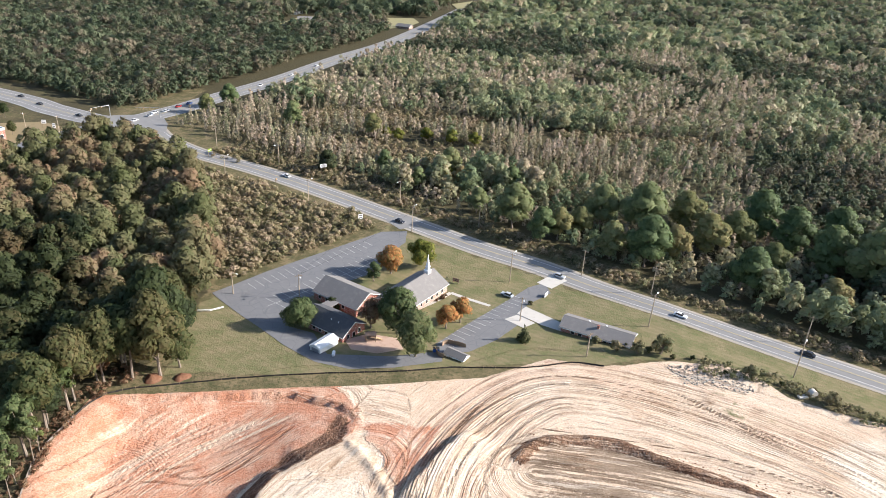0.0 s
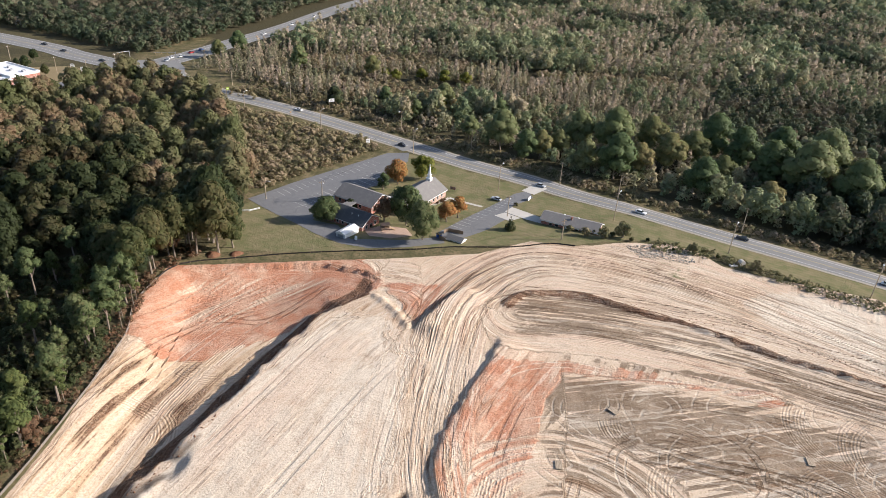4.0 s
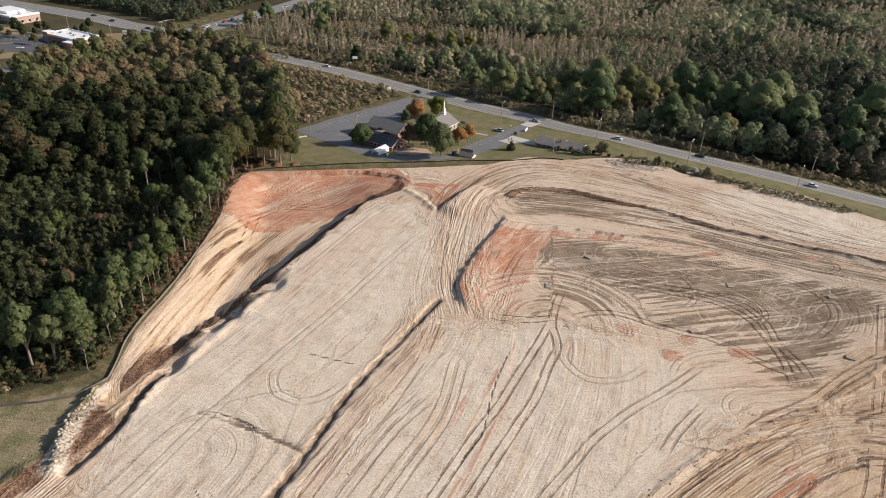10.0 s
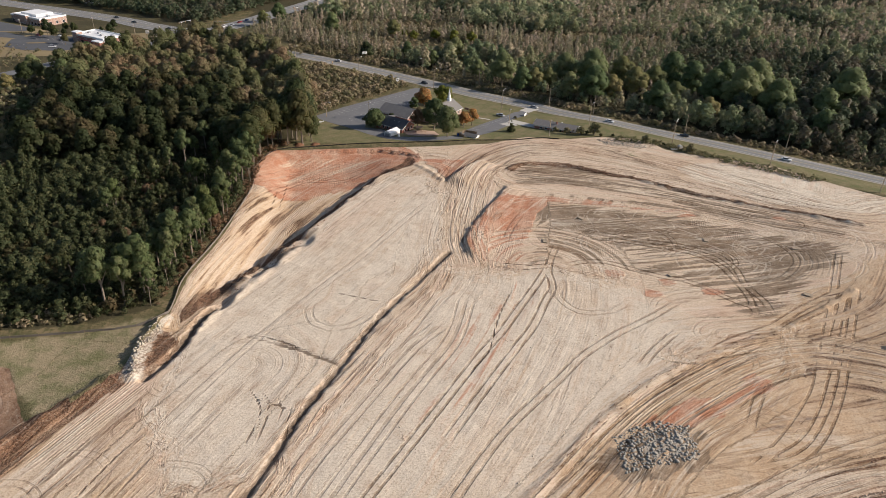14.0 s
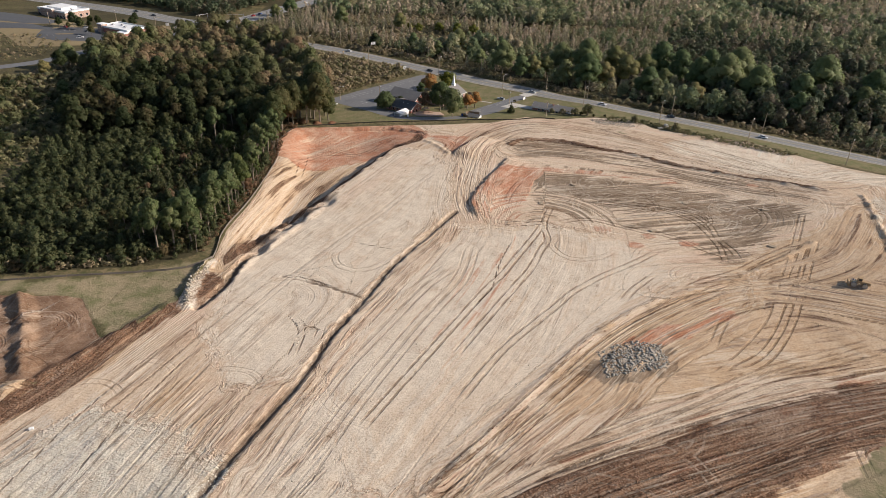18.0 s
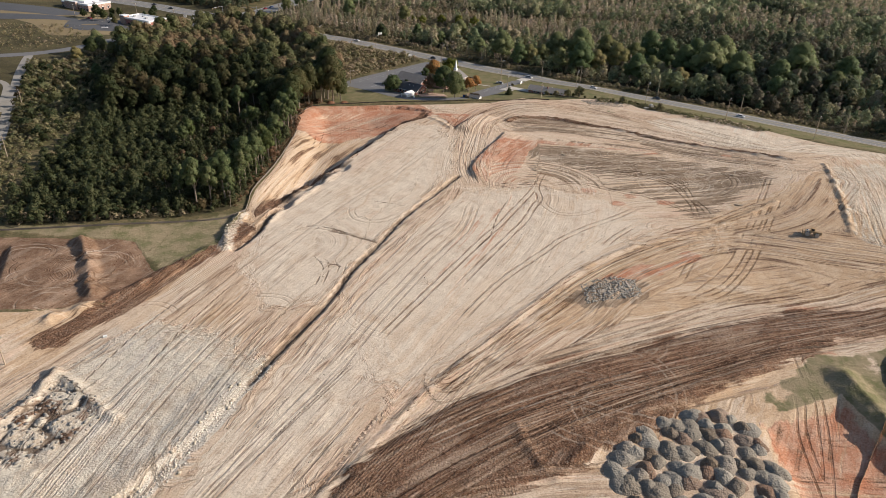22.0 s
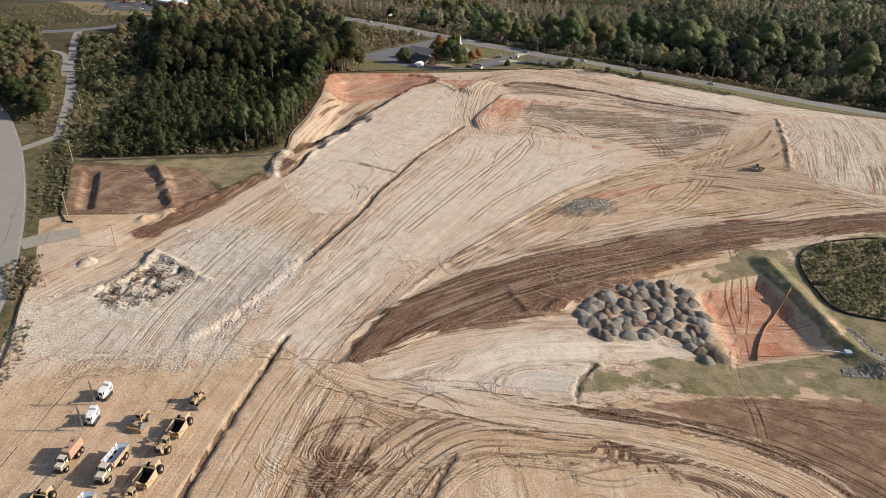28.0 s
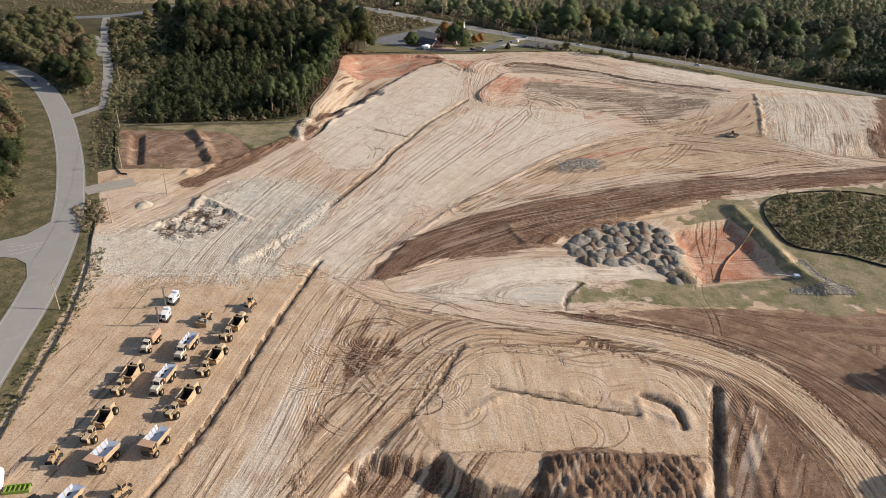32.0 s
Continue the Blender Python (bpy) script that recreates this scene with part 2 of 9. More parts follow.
    inner = times(s.step(rut[5], 3.3, 2.6), press[5])
    tan = scored(times(s.step(comb, 0.35, 0.7), inner, lug, 0.45), tan, (0.50, 0.43, 0.37, 1))
    tan = scored(times(s.step(comb, -0.35, -0.7), inner, 0.35), tan, (1.24, 1.27, 1.28, 1))
    tan = s.mix(times(s.step(comb, -0.4, -0.6), inner, rich, 0.6), tan, (0.42, 0.285, 0.19))
    tan = s.mix(times(dry, lug, 0.8), tan, s.mix(0.68, tan, (0.68, 0.59, 0.47)))
    tan = scored(times(wheel, lug, 0.9), tan, (0.40, 0.34, 0.29, 1))
    # the shade along cuts and small steps is multiplied into the soil colour
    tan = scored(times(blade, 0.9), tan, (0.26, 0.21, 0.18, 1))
    # dark mask: moist ditch soil, and shade of ditches and rock cracks painted in
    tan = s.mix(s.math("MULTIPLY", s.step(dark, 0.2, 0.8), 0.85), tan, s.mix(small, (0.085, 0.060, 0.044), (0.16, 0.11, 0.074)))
    tan = s.mix(s.step(fine, 0.58, 0.66, 0.0, 0.36), tan, s.mix(0.75, tan, (0.14, 0.095, 0.06)))
    tan = s.mix(s.step(fine, 0.42, 0.34, 0.0, 0.36), tan, s.mix(0.4, tan, (0.75, 0.67, 0.55)))
    # plants and litter
    weeds = s.mix(s.step(mid, 0.35, 0.65), (0.095, 0.088, 0.043), (0.20, 0.155, 0.088))
    weeds = s.mix(s.step(small, 0.45, 0.7), weeds, (0.075, 0.078, 0.034))
    ew, ns, _ = s.split(s.xyz)
    swath = s.math("SINE", s.math("MULTIPLY", s.math("ADD", s.math("MULTIPLY", ew, 0.5), s.math("MULTIPLY", ns, 0.87)), 2.6))
    mown = s.mix(s.step(mid, 0.32, 0.68), (0.135, 0.14, 0.062), (0.235, 0.19, 0.11))
    mown = s.mix(s.step(swath, -0.6, 0.6, 0.0, 0.28), mown, (0.12, 0.135, 0.055))
    mown = s.mix(s.step(small, 0.4, 0.75, 0.0, 0.45), mown, (0.20, 0.16, 0.088))
    weeds = s.mix(mask(lawn), weeds, mown)
    parched = s.mix(s.step(mid, 0.35, 0.62), (0.155, 0.148, 0.072), (0.275, 0.225, 0.14))
    weeds = s.mix(mask(moist, 0.35, 0.65), weeds, s.mix(s.step(small, 0.5, 0.75, 0.0, 0.5), parched, (0.40, 0.30, 0.20)))
    litter = s.mix(small, (0.035, 0.034, 0.018), (0.10, 0.085, 0.048))
    weeds = s.mix(mask(woods), weeds, litter)
    col = s.mix(s.step(s.math("ADD", bare, s.math("MULTIPLY", edge, 0.6)), 0.42, 0.58), weeds, tan)
    rough_ = s.math("MAXIMUM", s.math("MAXIMUM", s.math("SUBTRACT", 1.0, bare), rich), s.step(s.math("MAXIMUM", mask(rock), mask(red)), 0.0, 1.0, 0.42, 1.0))
    lines = s.math("ADD", s.math("ADD", a, c), s.math("MULTIPLY", f, 0.35))
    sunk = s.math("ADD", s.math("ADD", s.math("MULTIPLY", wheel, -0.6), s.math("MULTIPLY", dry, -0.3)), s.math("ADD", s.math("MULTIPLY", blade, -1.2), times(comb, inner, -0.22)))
    sunk = s.math("ADD", sunk, s.math("ADD", times(s.math("ADD", g1, s.math("ADD", g2, g4)), near, -0.16), s.math("ADD", times(g3, near, 0.1), times(clod, loose, -0.3))))
    relief = s.math("ADD", s.math("ADD", times(s.math("MULTIPLY", small, 0.7), rough_), times(s.math("ADD", s.math("MULTIPLY", grit, 0.4), s.math("MULTIPLY", fine, 0.32)), rough_)), s.math("ADD", times(lines, s.step(way, 0.0, 1.0, 0.15, 0.5), s.step(band, 0.44, 0.56, 0.3, 1.0)), sunk))
    return s.done(col, relief, 0.9, 0.36)


def asphalt(name, lo, hi, patch, cracks=0.0):
    s = Shader(name, 0.85, 0.25)
    c = s.mix(s.noise(0.12, 4), lo, hi)
    c = s.mix(s.step(s.noise(0.5, 5, 0.7), 0.5, 0.75, 0.0, 0.6), c, patch)
    crack = s.node("ShaderNodeTexVoronoi", Scale=0.22)
    crack.feature = "DISTANCE_TO_EDGE"
    s.t.links.new(s.xyz, crack.inputs["Vector"])
    c = s.mix(s.step(crack.outputs["Distance"], 0.012, 0.03, cracks, 0.0), c, tuple(v * 0.45 for v in lo))
    return s.done(c, s.noise(20, 3), 0.2, 0.01)


M = {}
M["earth"] = ground_material()
M["asphalt"] = asphalt("asphalt", (0.145, 0.147, 0.152), (0.19, 0.188, 0.186), (0.235, 0.23, 0.22), 0.22)
M["lot"] = asphalt("dark_lot_asphalt", (0.075, 0.078, 0.085), (0.10, 0.102, 0.108), (0.13, 0.13, 0.13), 0.1)
M["highway"] = asphalt("worn_asphalt", (0.19, 0.187, 0.18), (0.24, 0.235, 0.225), (0.29, 0.28, 0.265))
M["backroad"] = asphalt("tan_asphalt", (0.27, 0.255, 0.225), (0.33, 0.31, 0.275), (0.38, 0.35, 0.30))
M["shoulder"] = asphalt("gravel_shoulder", (0.30, 0.27, 0.22), (0.38, 0.34, 0.28), (0.22, 0.20, 0.14))
M["playsand"] = asphalt("pink_sand", (0.42, 0.29, 0.22), (0.50, 0.37, 0.29), (0.30, 0.18, 0.12))
M["concrete"] = asphalt("concrete", (0.46, 0.43, 0.38), (0.56, 0.53, 0.47), (0.38, 0.35, 0.30))
M["dry_lawn"] = asphalt("dry_tan_grass", (0.21, 0.165, 0.085), (0.27, 0.205, 0.115), (0.15, 0.135, 0.06))
M["field"] = asphalt("mown_pale_field", (0.22, 0.21, 0.10), (0.32, 0.28, 0.15), (0.17, 0.17, 0.08))
M["line"] = painted("road_paint", (0.52, 0.51, 0.48), 0.8, 0.1, (0.25, 0.24, 0.22), 0.5)
M["yellow_line"] = painted("yellow_road_paint", (0.42, 0.36, 0.22), 0.8, 0.1, (0.25, 0.24, 0.22), 0.5)
M["white"] = painted("white_paint", (0.80, 0.80, 0.78), 0.5, 0.3, (0.45, 0.40, 0.33), 0.25)
M["steel"] = painted("galvanised_steel", (0.42, 0.43, 0.44), 0.45, 0.5, (0.2, 0.17, 0.13), 0.4, 0.7)
M["bedsteel"] = painted("worn_bed_steel", (0.40, 0.46, 0.56), 0.45, 0.5, (0.36, 0.29, 0.22), 0.35, 0.0)
M["black"] = painted("black_rubber", (0.018, 0.018, 0.018), 0.85, 0.2, (0.17, 0.12, 0.08), 0.55)
M["dark"] = painted("dark_machinery", (0.03, 0.028, 0.026), 0.6, 0.3, (0.15, 0.11, 0.07), 0.5)
M["plant"] = painted("machine_yellow", (0.40, 0.275, 0.15), 0.65, 0.2, (0.36, 0.25, 0.155), 0.85, size=2.0)
M["plantpale"] = painted("faded_machine_yellow", (0.50, 0.38, 0.235), 0.6, 0.3, (0.40, 0.29, 0.19), 0.7)
M["orange"] = painted("rust_orange_paint", (0.46, 0.29, 0.19), 0.6, 0.3, (0.3, 0.2, 0.12), 0.45)
M["glass"] = painted("dark_glass", (0.02, 0.025, 0.03), 0.08, 0.6, (0.1, 0.09, 0.07), 0.15)
M["wood"] = painted("weathered_wood", (0.26, 0.19, 0.13), 0.9, 0.1, (0.12, 0.09, 0.06), 0.5, 0, 3)
M["pole"] = painted("pale_pole_wood", (0.42, 0.34, 0.25), 0.9, 0.1, (0.2, 0.15, 0.1), 0.5, 0, 2)
M["bark"] = painted("bark", (0.23, 0.19, 0.15), 0.95, 0.05, (0.09, 0.07, 0.05), 0.7, 0, 2)
M["roof"] = painted("grey_shingle", (0.20, 0.19, 0.18), 0.95, 0.1, (0.29, 0.275, 0.25), 0.55, 0, 0.6)
M["roofdark"] = painted("dark_shingle", (0.085, 0.088, 0.092), 0.95, 0.1, (0.15, 0.145, 0.14), 0.5, 0, 0.6)
M["whiteroof"] = painted("white_membrane_roof", (0.80, 0.80, 0.79), 0.6, 0.2, (0.55, 0.53, 0.5), 0.3, 0, 0.3)
M["silt"] = painted("black_silt_fabric", (0.035, 0.033, 0.03), 0.9, 0.1, (0.3, 0.22, 0.15), 0.35)
M["siltpale"] = painted("pale_silt_fabric", (0.17, 0.15, 0.13), 0.9, 0.1, (0.2, 0.15, 0.1), 0.4)
M["rust"] = painted("orange_baffle_fabric", (0.50, 0.30, 0.17), 0.9, 0.1, (0.3, 0.2, 0.13), 0.4)
M["stone"] = painted("grey_stone", (0.30, 0.28, 0.245), 0.95, 0.1, (0.40, 0.35, 0.27), 0.6, 0, 0.5)
M["palestone"] = painted("pale_rock", (0.48, 0.42, 0.325), 0.95, 0.1, (0.36, 0.27, 0.18), 0.6, 0, 0.7)
M["whiterock"] = painted("white_rock", (0.62, 0.57, 0.48), 0.95, 0.1, (0.44, 0.37, 0.28), 0.5, 0, 0.7)
M["mulch"] = painted("brown_mulch", (0.17, 0.085, 0.05), 0.95, 0.05, (0.28, 0.18, 0.12), 0.5, 0, 0.8)
M["blue"] = painted("blue_plastic", (0.03, 0.10, 0.38), 0.5, 0.3)
M["green"] = painted("lime_green_paint", (0.20, 0.30, 0.04), 0.5, 0.3)
M["red"] = painted("red_paint", (0.42, 0.035, 0.03), 0.45, 0.4)


def brick_material(name, a, b, mortar):
    s = Shader(name, 0.92, 0.1)
    n = s.node("ShaderNodeTexBrick", Scale=1.0, Mortar_Size=0.012)
    n.inputs["Brick Width"].default_value, n.inputs["Row Height"].default_value = 0.21, 0.075
    g = s.split(s.xyz)
    comb = s.t.nodes.new("ShaderNodeCombineXYZ")
    s.t.links.new(s.math("ADD", g[0], s.math("MULTIPLY", g[1], 0.8)), comb.inputs[0])
    s.t.links.new(g[2], comb.inputs[1])
    s.t.links.new(comb.outputs[0], n.inputs["Vector"])
    for k, col in ((1, a), (2, b), (3, mortar)):
        n.inputs[k].default_value = (*col, 1)
    c = s.mix(s.step(s.noise(0.5, 4), 0.4, 0.7, 0.0, 0.4), n.outputs[0], tuple(v * 0.6 for v in a))
    return s.done(c, n.outputs[1], 0.2, 0.01)


M["brick"] = brick_material("red_brick", (0.30, 0.085, 0.06), (0.38, 0.13, 0.09), (0.45, 0.38, 0.32))
M["tanbrick"] = brick_material("pink_brick", (0.34, 0.185, 0.145), (0.42, 0.25, 0.19), (0.5, 0.45, 0.38))

M["oak"] = leafy("oak_leaves", (0.020, 0.028, 0.011), (0.031, 0.043, 0.014), (0.050, 0.062, 0.018), (0.085, 0.080, 0.026), (0.115, 0.080, 0.034), boost=1.4, spread=0.3)
M["maple"] = leafy("orange_leaves", (0.30, 0.12, 0.04), (0.50, 0.22, 0.06), (0.46, 0.27, 0.08), (0.24, 0.19, 0.05), spread=0.85)
M["lime"] = leafy("yellow_green_leaves", (0.10, 0.13, 0.02), (0.19, 0.20, 0.03), (0.27, 0.24, 0.04), spread=0.8)
M["pine"] = leafy("pine_needles", (0.024, 0.034, 0.014), (0.042, 0.054, 0.019), (0.088, 0.090, 0.033), (0.064, 0.070, 0.027), boost=1.42, spread=0.5)
M["russet"] = leafy("russet_leaves", (0.075, 0.055, 0.028), (0.145, 0.078, 0.036), (0.165, 0.115, 0.058), (0.105, 0.085, 0.042), boost=1.35, spread=0.5)
M["woods"] = leafy("mixed_woods", (0.060, 0.085, 0.036), (0.10, 0.125, 0.05), (0.155, 0.17, 0.07), (0.215, 0.19, 0.09), (0.30, 0.235, 0.135), boost=1.85, spread=0.15, patch=0.2, ragged=1.0, blue=1.3)
M["scrub"] = leafy("scrub_leaves", (0.085, 0.095, 0.034), (0.17, 0.155, 0.065), (0.27, 0.21, 0.11), (0.36, 0.28, 0.165), boost=1.45, spread=0.4, patch=0.3, ragged=1.5)
M["mixed_oak"] = leafy("mixed_oak_leaves", (0.020, 0.028, 0.011), (0.036, 0.048, 0.016), (0.052, 0.064, 0.020), (0.095, 0.078, 0.030), (0.125, 0.080, 0.036), boost=1.06, spread=0.18, patch=0.17, ragged=1.3)

M["weedy"] = leafy("wetland_leaves", (0.075, 0.085, 0.03), (0.115, 0.118, 0.045), (0.165, 0.145, 0.065), (0.21, 0.16, 0.09), boost=1.8, spread=0.4, patch=0.35)

M["green_oak"] = leafy("lawn_oak_leaves", (0.055, 0.080, 0.028), (0.085, 0.115, 0.036), (0.13, 0.15, 0.052), (0.17, 0.17, 0.065), boost=1.15, spread=0.6)

M["verge_oak"] = leafy("verge_oak_leaves", (0.045, 0.065, 0.024), (0.075, 0.10, 0.034), (0.11, 0.125, 0.045), (0.15, 0.14, 0.055), boost=2.1, spread=0.35)
M["verge_lime"] = leafy("verge_autumn_leaves", (0.07, 0.085, 0.028), (0.12, 0.125, 0.04), (0.19, 0.155, 0.055), (0.20, 0.135, 0.06), boost=1.9, spread=0.35)
M["cream"] = painted("cream_machine_paint", (0.60, 0.54, 0.44), 0.6, 0.3, (0.40, 0.30, 0.2), 0.6)

M["lime_green"] = leafy("fresh_green_leaves", (0.06, 0.085, 0.026), (0.10, 0.125, 0.034), (0.15, 0.16, 0.045), boost=1.15, spread=0.5)

M["autumn"] = leafy("autumn_mixed_leaves", (0.045, 0.055, 0.020), (0.075, 0.085, 0.026), (0.105, 0.110, 0.040), (0.135, 0.120, 0.050), (0.175, 0.115, 0.058), (0.14, 0.14, 0.052), boost=1.5, spread=0.15, patch=0.16, ragged=1.3)
M["deepwood"] = leafy("dark_forest_leaves", (0.022, 0.032, 0.015), (0.036, 0.048, 0.020), (0.052, 0.062, 0.026), (0.085, 0.068, 0.036), (0.075, 0.082, 0.036), boost=2.3, spread=0.2, patch=0.14, ragged=0.9, blue=1.32)

M["sapling"] = leafy("olive_sapling_leaves", (0.075, 0.090, 0.036), (0.125, 0.125, 0.055), (0.185, 0.160, 0.082), (0.26, 0.205, 0.12), (0.10, 0.12, 0.05), boost=2.35, spread=0.15, patch=0.24, ragged=1.0, blue=1.32)


# ---------------------------------------------------------------- plan helpers
def curve(pts, step=3.0):
    """A smooth line through the points of a plan, about one point every step metres."""
    p = [np.array(q, float) for q in pts]
    p = [2 * p[0] - p[1]] + p + [2 * p[-1] - p[-2]]
    out = []
    for i in range(1, len(p) - 2):
        a, b, c, d = p[i - 1:i + 3]
        n = max(1, int(np.linalg.norm(c - b) / step))
        for k in range(n):
            t = k / n
            out.append(0.5 * (2 * b + (c - a) * t + (2 * a - 5 * b + 4 * c - d) * t * t + (3 * b - a - 3 * c + d) * t ** 3))
    out.append(p[-2])
    return np.array(out)


def along(x, y, line, reach=60.0):
    """For points x, y: distance to a line, signed distance (left of it is positive) and way along it."""
    best, sign, run = np.full(x.shape, 1e9), np.ones(x.shape), np.zeros(x.shape)
    lo, hi = line.min(0) - reach, line.max(0) + reach
    w = np.nonzero((x > lo[0]) & (x < hi[0]) & (y > lo[1]) & (y < hi[1]))
    if not len(w[0]):
        return best, best, run
    px, py = x[w], y[w]
    b, s, r, length = best[w], sign[w], run[w], 0.0
    for (ax, ay), (bx, by) in zip(line[:-1], line[1:]):
        dx, dy = bx - ax, by - ay
        n = math.hypot(dx, dy)
        if n < 1e-6:
            continue
        t = np.clip(((px - ax) * dx + (py - ay) * dy) / (n * n), 0, 1)
        d = np.hypot(px - ax - t * dx, py - ay - t * dy)
        k = d < b
        b = np.where(k, d, b)
        s = np.where(k, np.sign(dx * (py - ay) - dy * (px - ax)), s)
        r = np.where(k, length + t * n, r)
        length += n
    best[w], sign[w], run[w] = b, s, r
    return best, best * sign, run


def inside(x, y, poly):
    """Signed distance to a closed outline, positive within."""
    c = np.zeros(x.shape, bool)
    q = list(poly)
    for (ax, ay), (bx, by) in zip(q, q[1:] + q[:1]):
        k = ((ay > y) != (by > y)) & (x < (bx - ax) * (y - ay) / (by - ay + 1e-9) + ax)
        c ^= k
    d, _, _ = along(x, y, np.array(q + q[:1], float), 25.0)
    return np.where(c, d, -d)


def smooth(v, lo, hi):
    t = np.clip((v - lo) / (hi - lo), 0, 1)
    return t * t * (3 - 2 * t)


def hash2(i, j, seed):
    n = (i.astype(np.int64) * 374761393 + j.astype(np.int64) * 668265263 + seed * 1442695041) & 0x7FFFFFFF
    n = ((n ^ (n >> 13)) * 1274126177) & 0x7FFFFFFF
    return ((n ^ (n >> 16)) & 0xFFFF) / 65535.0


def bumps(x, y, size, seed=0):
    """Value noise, 0 to 1."""
    u, v = x / size, y / size
    i, j = np.floor(u), np.floor(v)
    f, g = u - i, v - j
    f, g = f * f * (3 - 2 * f), g * g * (3 - 2 * g)
    a, b, c, d = hash2(i, j, seed), hash2(i + 1, j, seed), hash2(i, j + 1, seed), hash2(i + 1, j + 1, seed)
    return (a * (1 - f) + b * f) * (1 - g) + (c * (1 - f) + d * f) * g


# ---------------------------------------------------------------- the plan
SITE = [(-97, 146), (-80, 150), (-50, 158), (-30, 163), (0, 172), (18, 185), (33, 184), (41, 186), (51, 190), (69, 192), (77, 189), (84, 179), (94, 175), (110, 171), (130, 166), (151, 148), (165, 139), (200, 121), (330, 70),
        (330, -320), (-160, -320), (-112, -215), (-110, -190), (-116, -160), (-124, -130), (-132, -100), (-143, -78), (-122, -58), (-104, -50),
        (-97, -28), (-89, -8), (-87, 17), (-90, 39), (-89, 68), (-92, 107), (-97, 124)]
CORRIDOR = [(-95, 145), (-96, 124), (-91, 107), (-89, 68), (-90, 39), (-86, 20), (-82, 12), (-78, 27), (-73, 42), (-66, 62), (-58, 84), (-50, 108),
            (-42, 128), (-31, 140), (-31, 149), (-36, 154), (-50, 156), (-75, 150)]
RIDGE = curve([(-31, 146), (-32, 140), (-42, 128), (-50, 108), (-58, 84), (-66, 62), (-73, 42), (-78, 27), (-82, 14)])
SILT = curve([(34, 184), (25, 184), (12, 179), (-9, 175), (-21, 171), (-45, 165), (-65, 159), (-81, 153), (-91, 149), (-96, 143), (-97, 124), (-92, 107), (-90, 68), (-91, 39),
              (-88, 18), (-97, 11), (-106, 8), (-136, -2), (-166, -10)])
RED_BANK = [(-101, 146), (-93, 153), (-66, 160), (-41, 160), (-32, 154), (-32, 146), (-41, 139), (-51, 131), (-59, 122), (-70, 111), (-82, 107), (-91, 111), (-98, 128)]
RED_PATCH = [(7, 117), (24, 115), (21, 102), (18, 88), (16, 75), (14, 63), (7, 60), (-1, 63), (-6, 71), (-5, 84), (1, 103)]
RED_NOTCH = [(-30, 146), (-24, 150), (-8, 150), (-10, 138), (-17, 127), (-22, 136)]
GREY_FIELD = [(22, 113), (29, 110), (49, 108), (68, 106), (85, 101), (101, 95), (114, 91), (127, 87), (123, 78), (110, 65), (88, 42), (82, 40), (74, 47), (65, 57), (50, 63), (35, 67), (24, 64), (17, 62), (19, 80)]
BROWN_WAY = [(-34, -125), (-28, -109), (-25, -97), (-18, -90), (-7, -78), (11, -64), (28, -55), (45, -47), (64, -36), (84, -27), (105, -20), (124, -17), (138, -13), (184, 2), (330, 20), (330, 0), (177, -14),
             (134, -27), (121, -31), (105, -36), (89, -46), (78, -55), (59, -67), (41, -82), (25, -94), (11, -102), (-2, -105), (-14, -113), (-21, -121), (-30, -125)]
BROWN_SOUTH = [(-41, -126), (-21, -137), (4, -141), (40, -138), (73, -130), (110, -124), (330, -120), (330, -320), (-36, -320), (-36, -190), (-36, -150)]
BROWN_SE = [(36, -130), (62, -123), (96, -119), (120, -117), (330, -112), (330, -320), (104, -230), (99, -195), (95.5, -178), (91, -168), (85, -151), (70, -139)]
SWIRL = [(-33, -164), (-30, -152), (-21, -150), (-15, -157), (-20, -167), (-30, -172)]
SOUTH_BANK = [(38, -147), (53, -150.5), (64, -154), (73, -161), (79, -170), (84, -181), (87, -196), (88, -225), (55, -225), (61, -182), (66, -164), (58, -157), (40, -151)]
SOUTH_LANE = [(-60, -222), (-55, -180), (-51, -140), (-48, -112), (-34, -112), (-38, -145), (-38, -175), (-30, -215)]
SOUTH_BAND = [(-20, -138), (20, -143), (45, -147), (60, -153), (60, -160), (30, -152), (0, -154), (-10, -160), (-24, -180), (-38, -174), (-40, -142)]
CREAM_LANE = [(-60, -118), (-56, -95), (-50, -66), (-38, -40), (-18, 0), (2, 44), (12, 34), (-4, -20), (-18, -60), (-31, -95), (-40, -122)]
PINK_LANE = [(6, 52), (21, 53), (13, 17), (1, -7), (-10, -24), (-22, -30), (-8, 12)]
WHITE_WAY = [(-8, -124), (-1, -115), (13, -107), (27, -101), (38, -103), (53, -98), (58, -106), (38, -114), (26, -117), (10, -122), (2, -130), (-7, -131)]
SOUTH_FLAT = [(-4, -158), (8, -153), (24, -151), (45, -151), (60, -160), (60, -184), (40, -186), (18, -187), (-2, -190), (-10, -178)]
PALE_PAD = [(-23, -128), (3, -110), (31, -98), (50, -100), (63, -100), (65, -111), (39, -113), (29, -130), (12, -131), (-5, -135)]
SE_GRASS = [(34, -115), (31, -127), (45, -128), (66, -125), (86, -122), (107, -120), (130, -115), (330, -100), (330, -4), (180, -16), (131, -31), (105, -43), (82, -54), (76, -62), (78, -88), (70, -112)]
BASIN = [(71, -71), (97, -58), (101, -75), (104, -101), (86, -107), (73, -111), (71, -88)]
WETLAND = [(111, -62), (113, -48), (123, -36), (148, -28), (170, -30), (200, -45), (190, -80), (150, -90), (131, -83), (114, -78)]
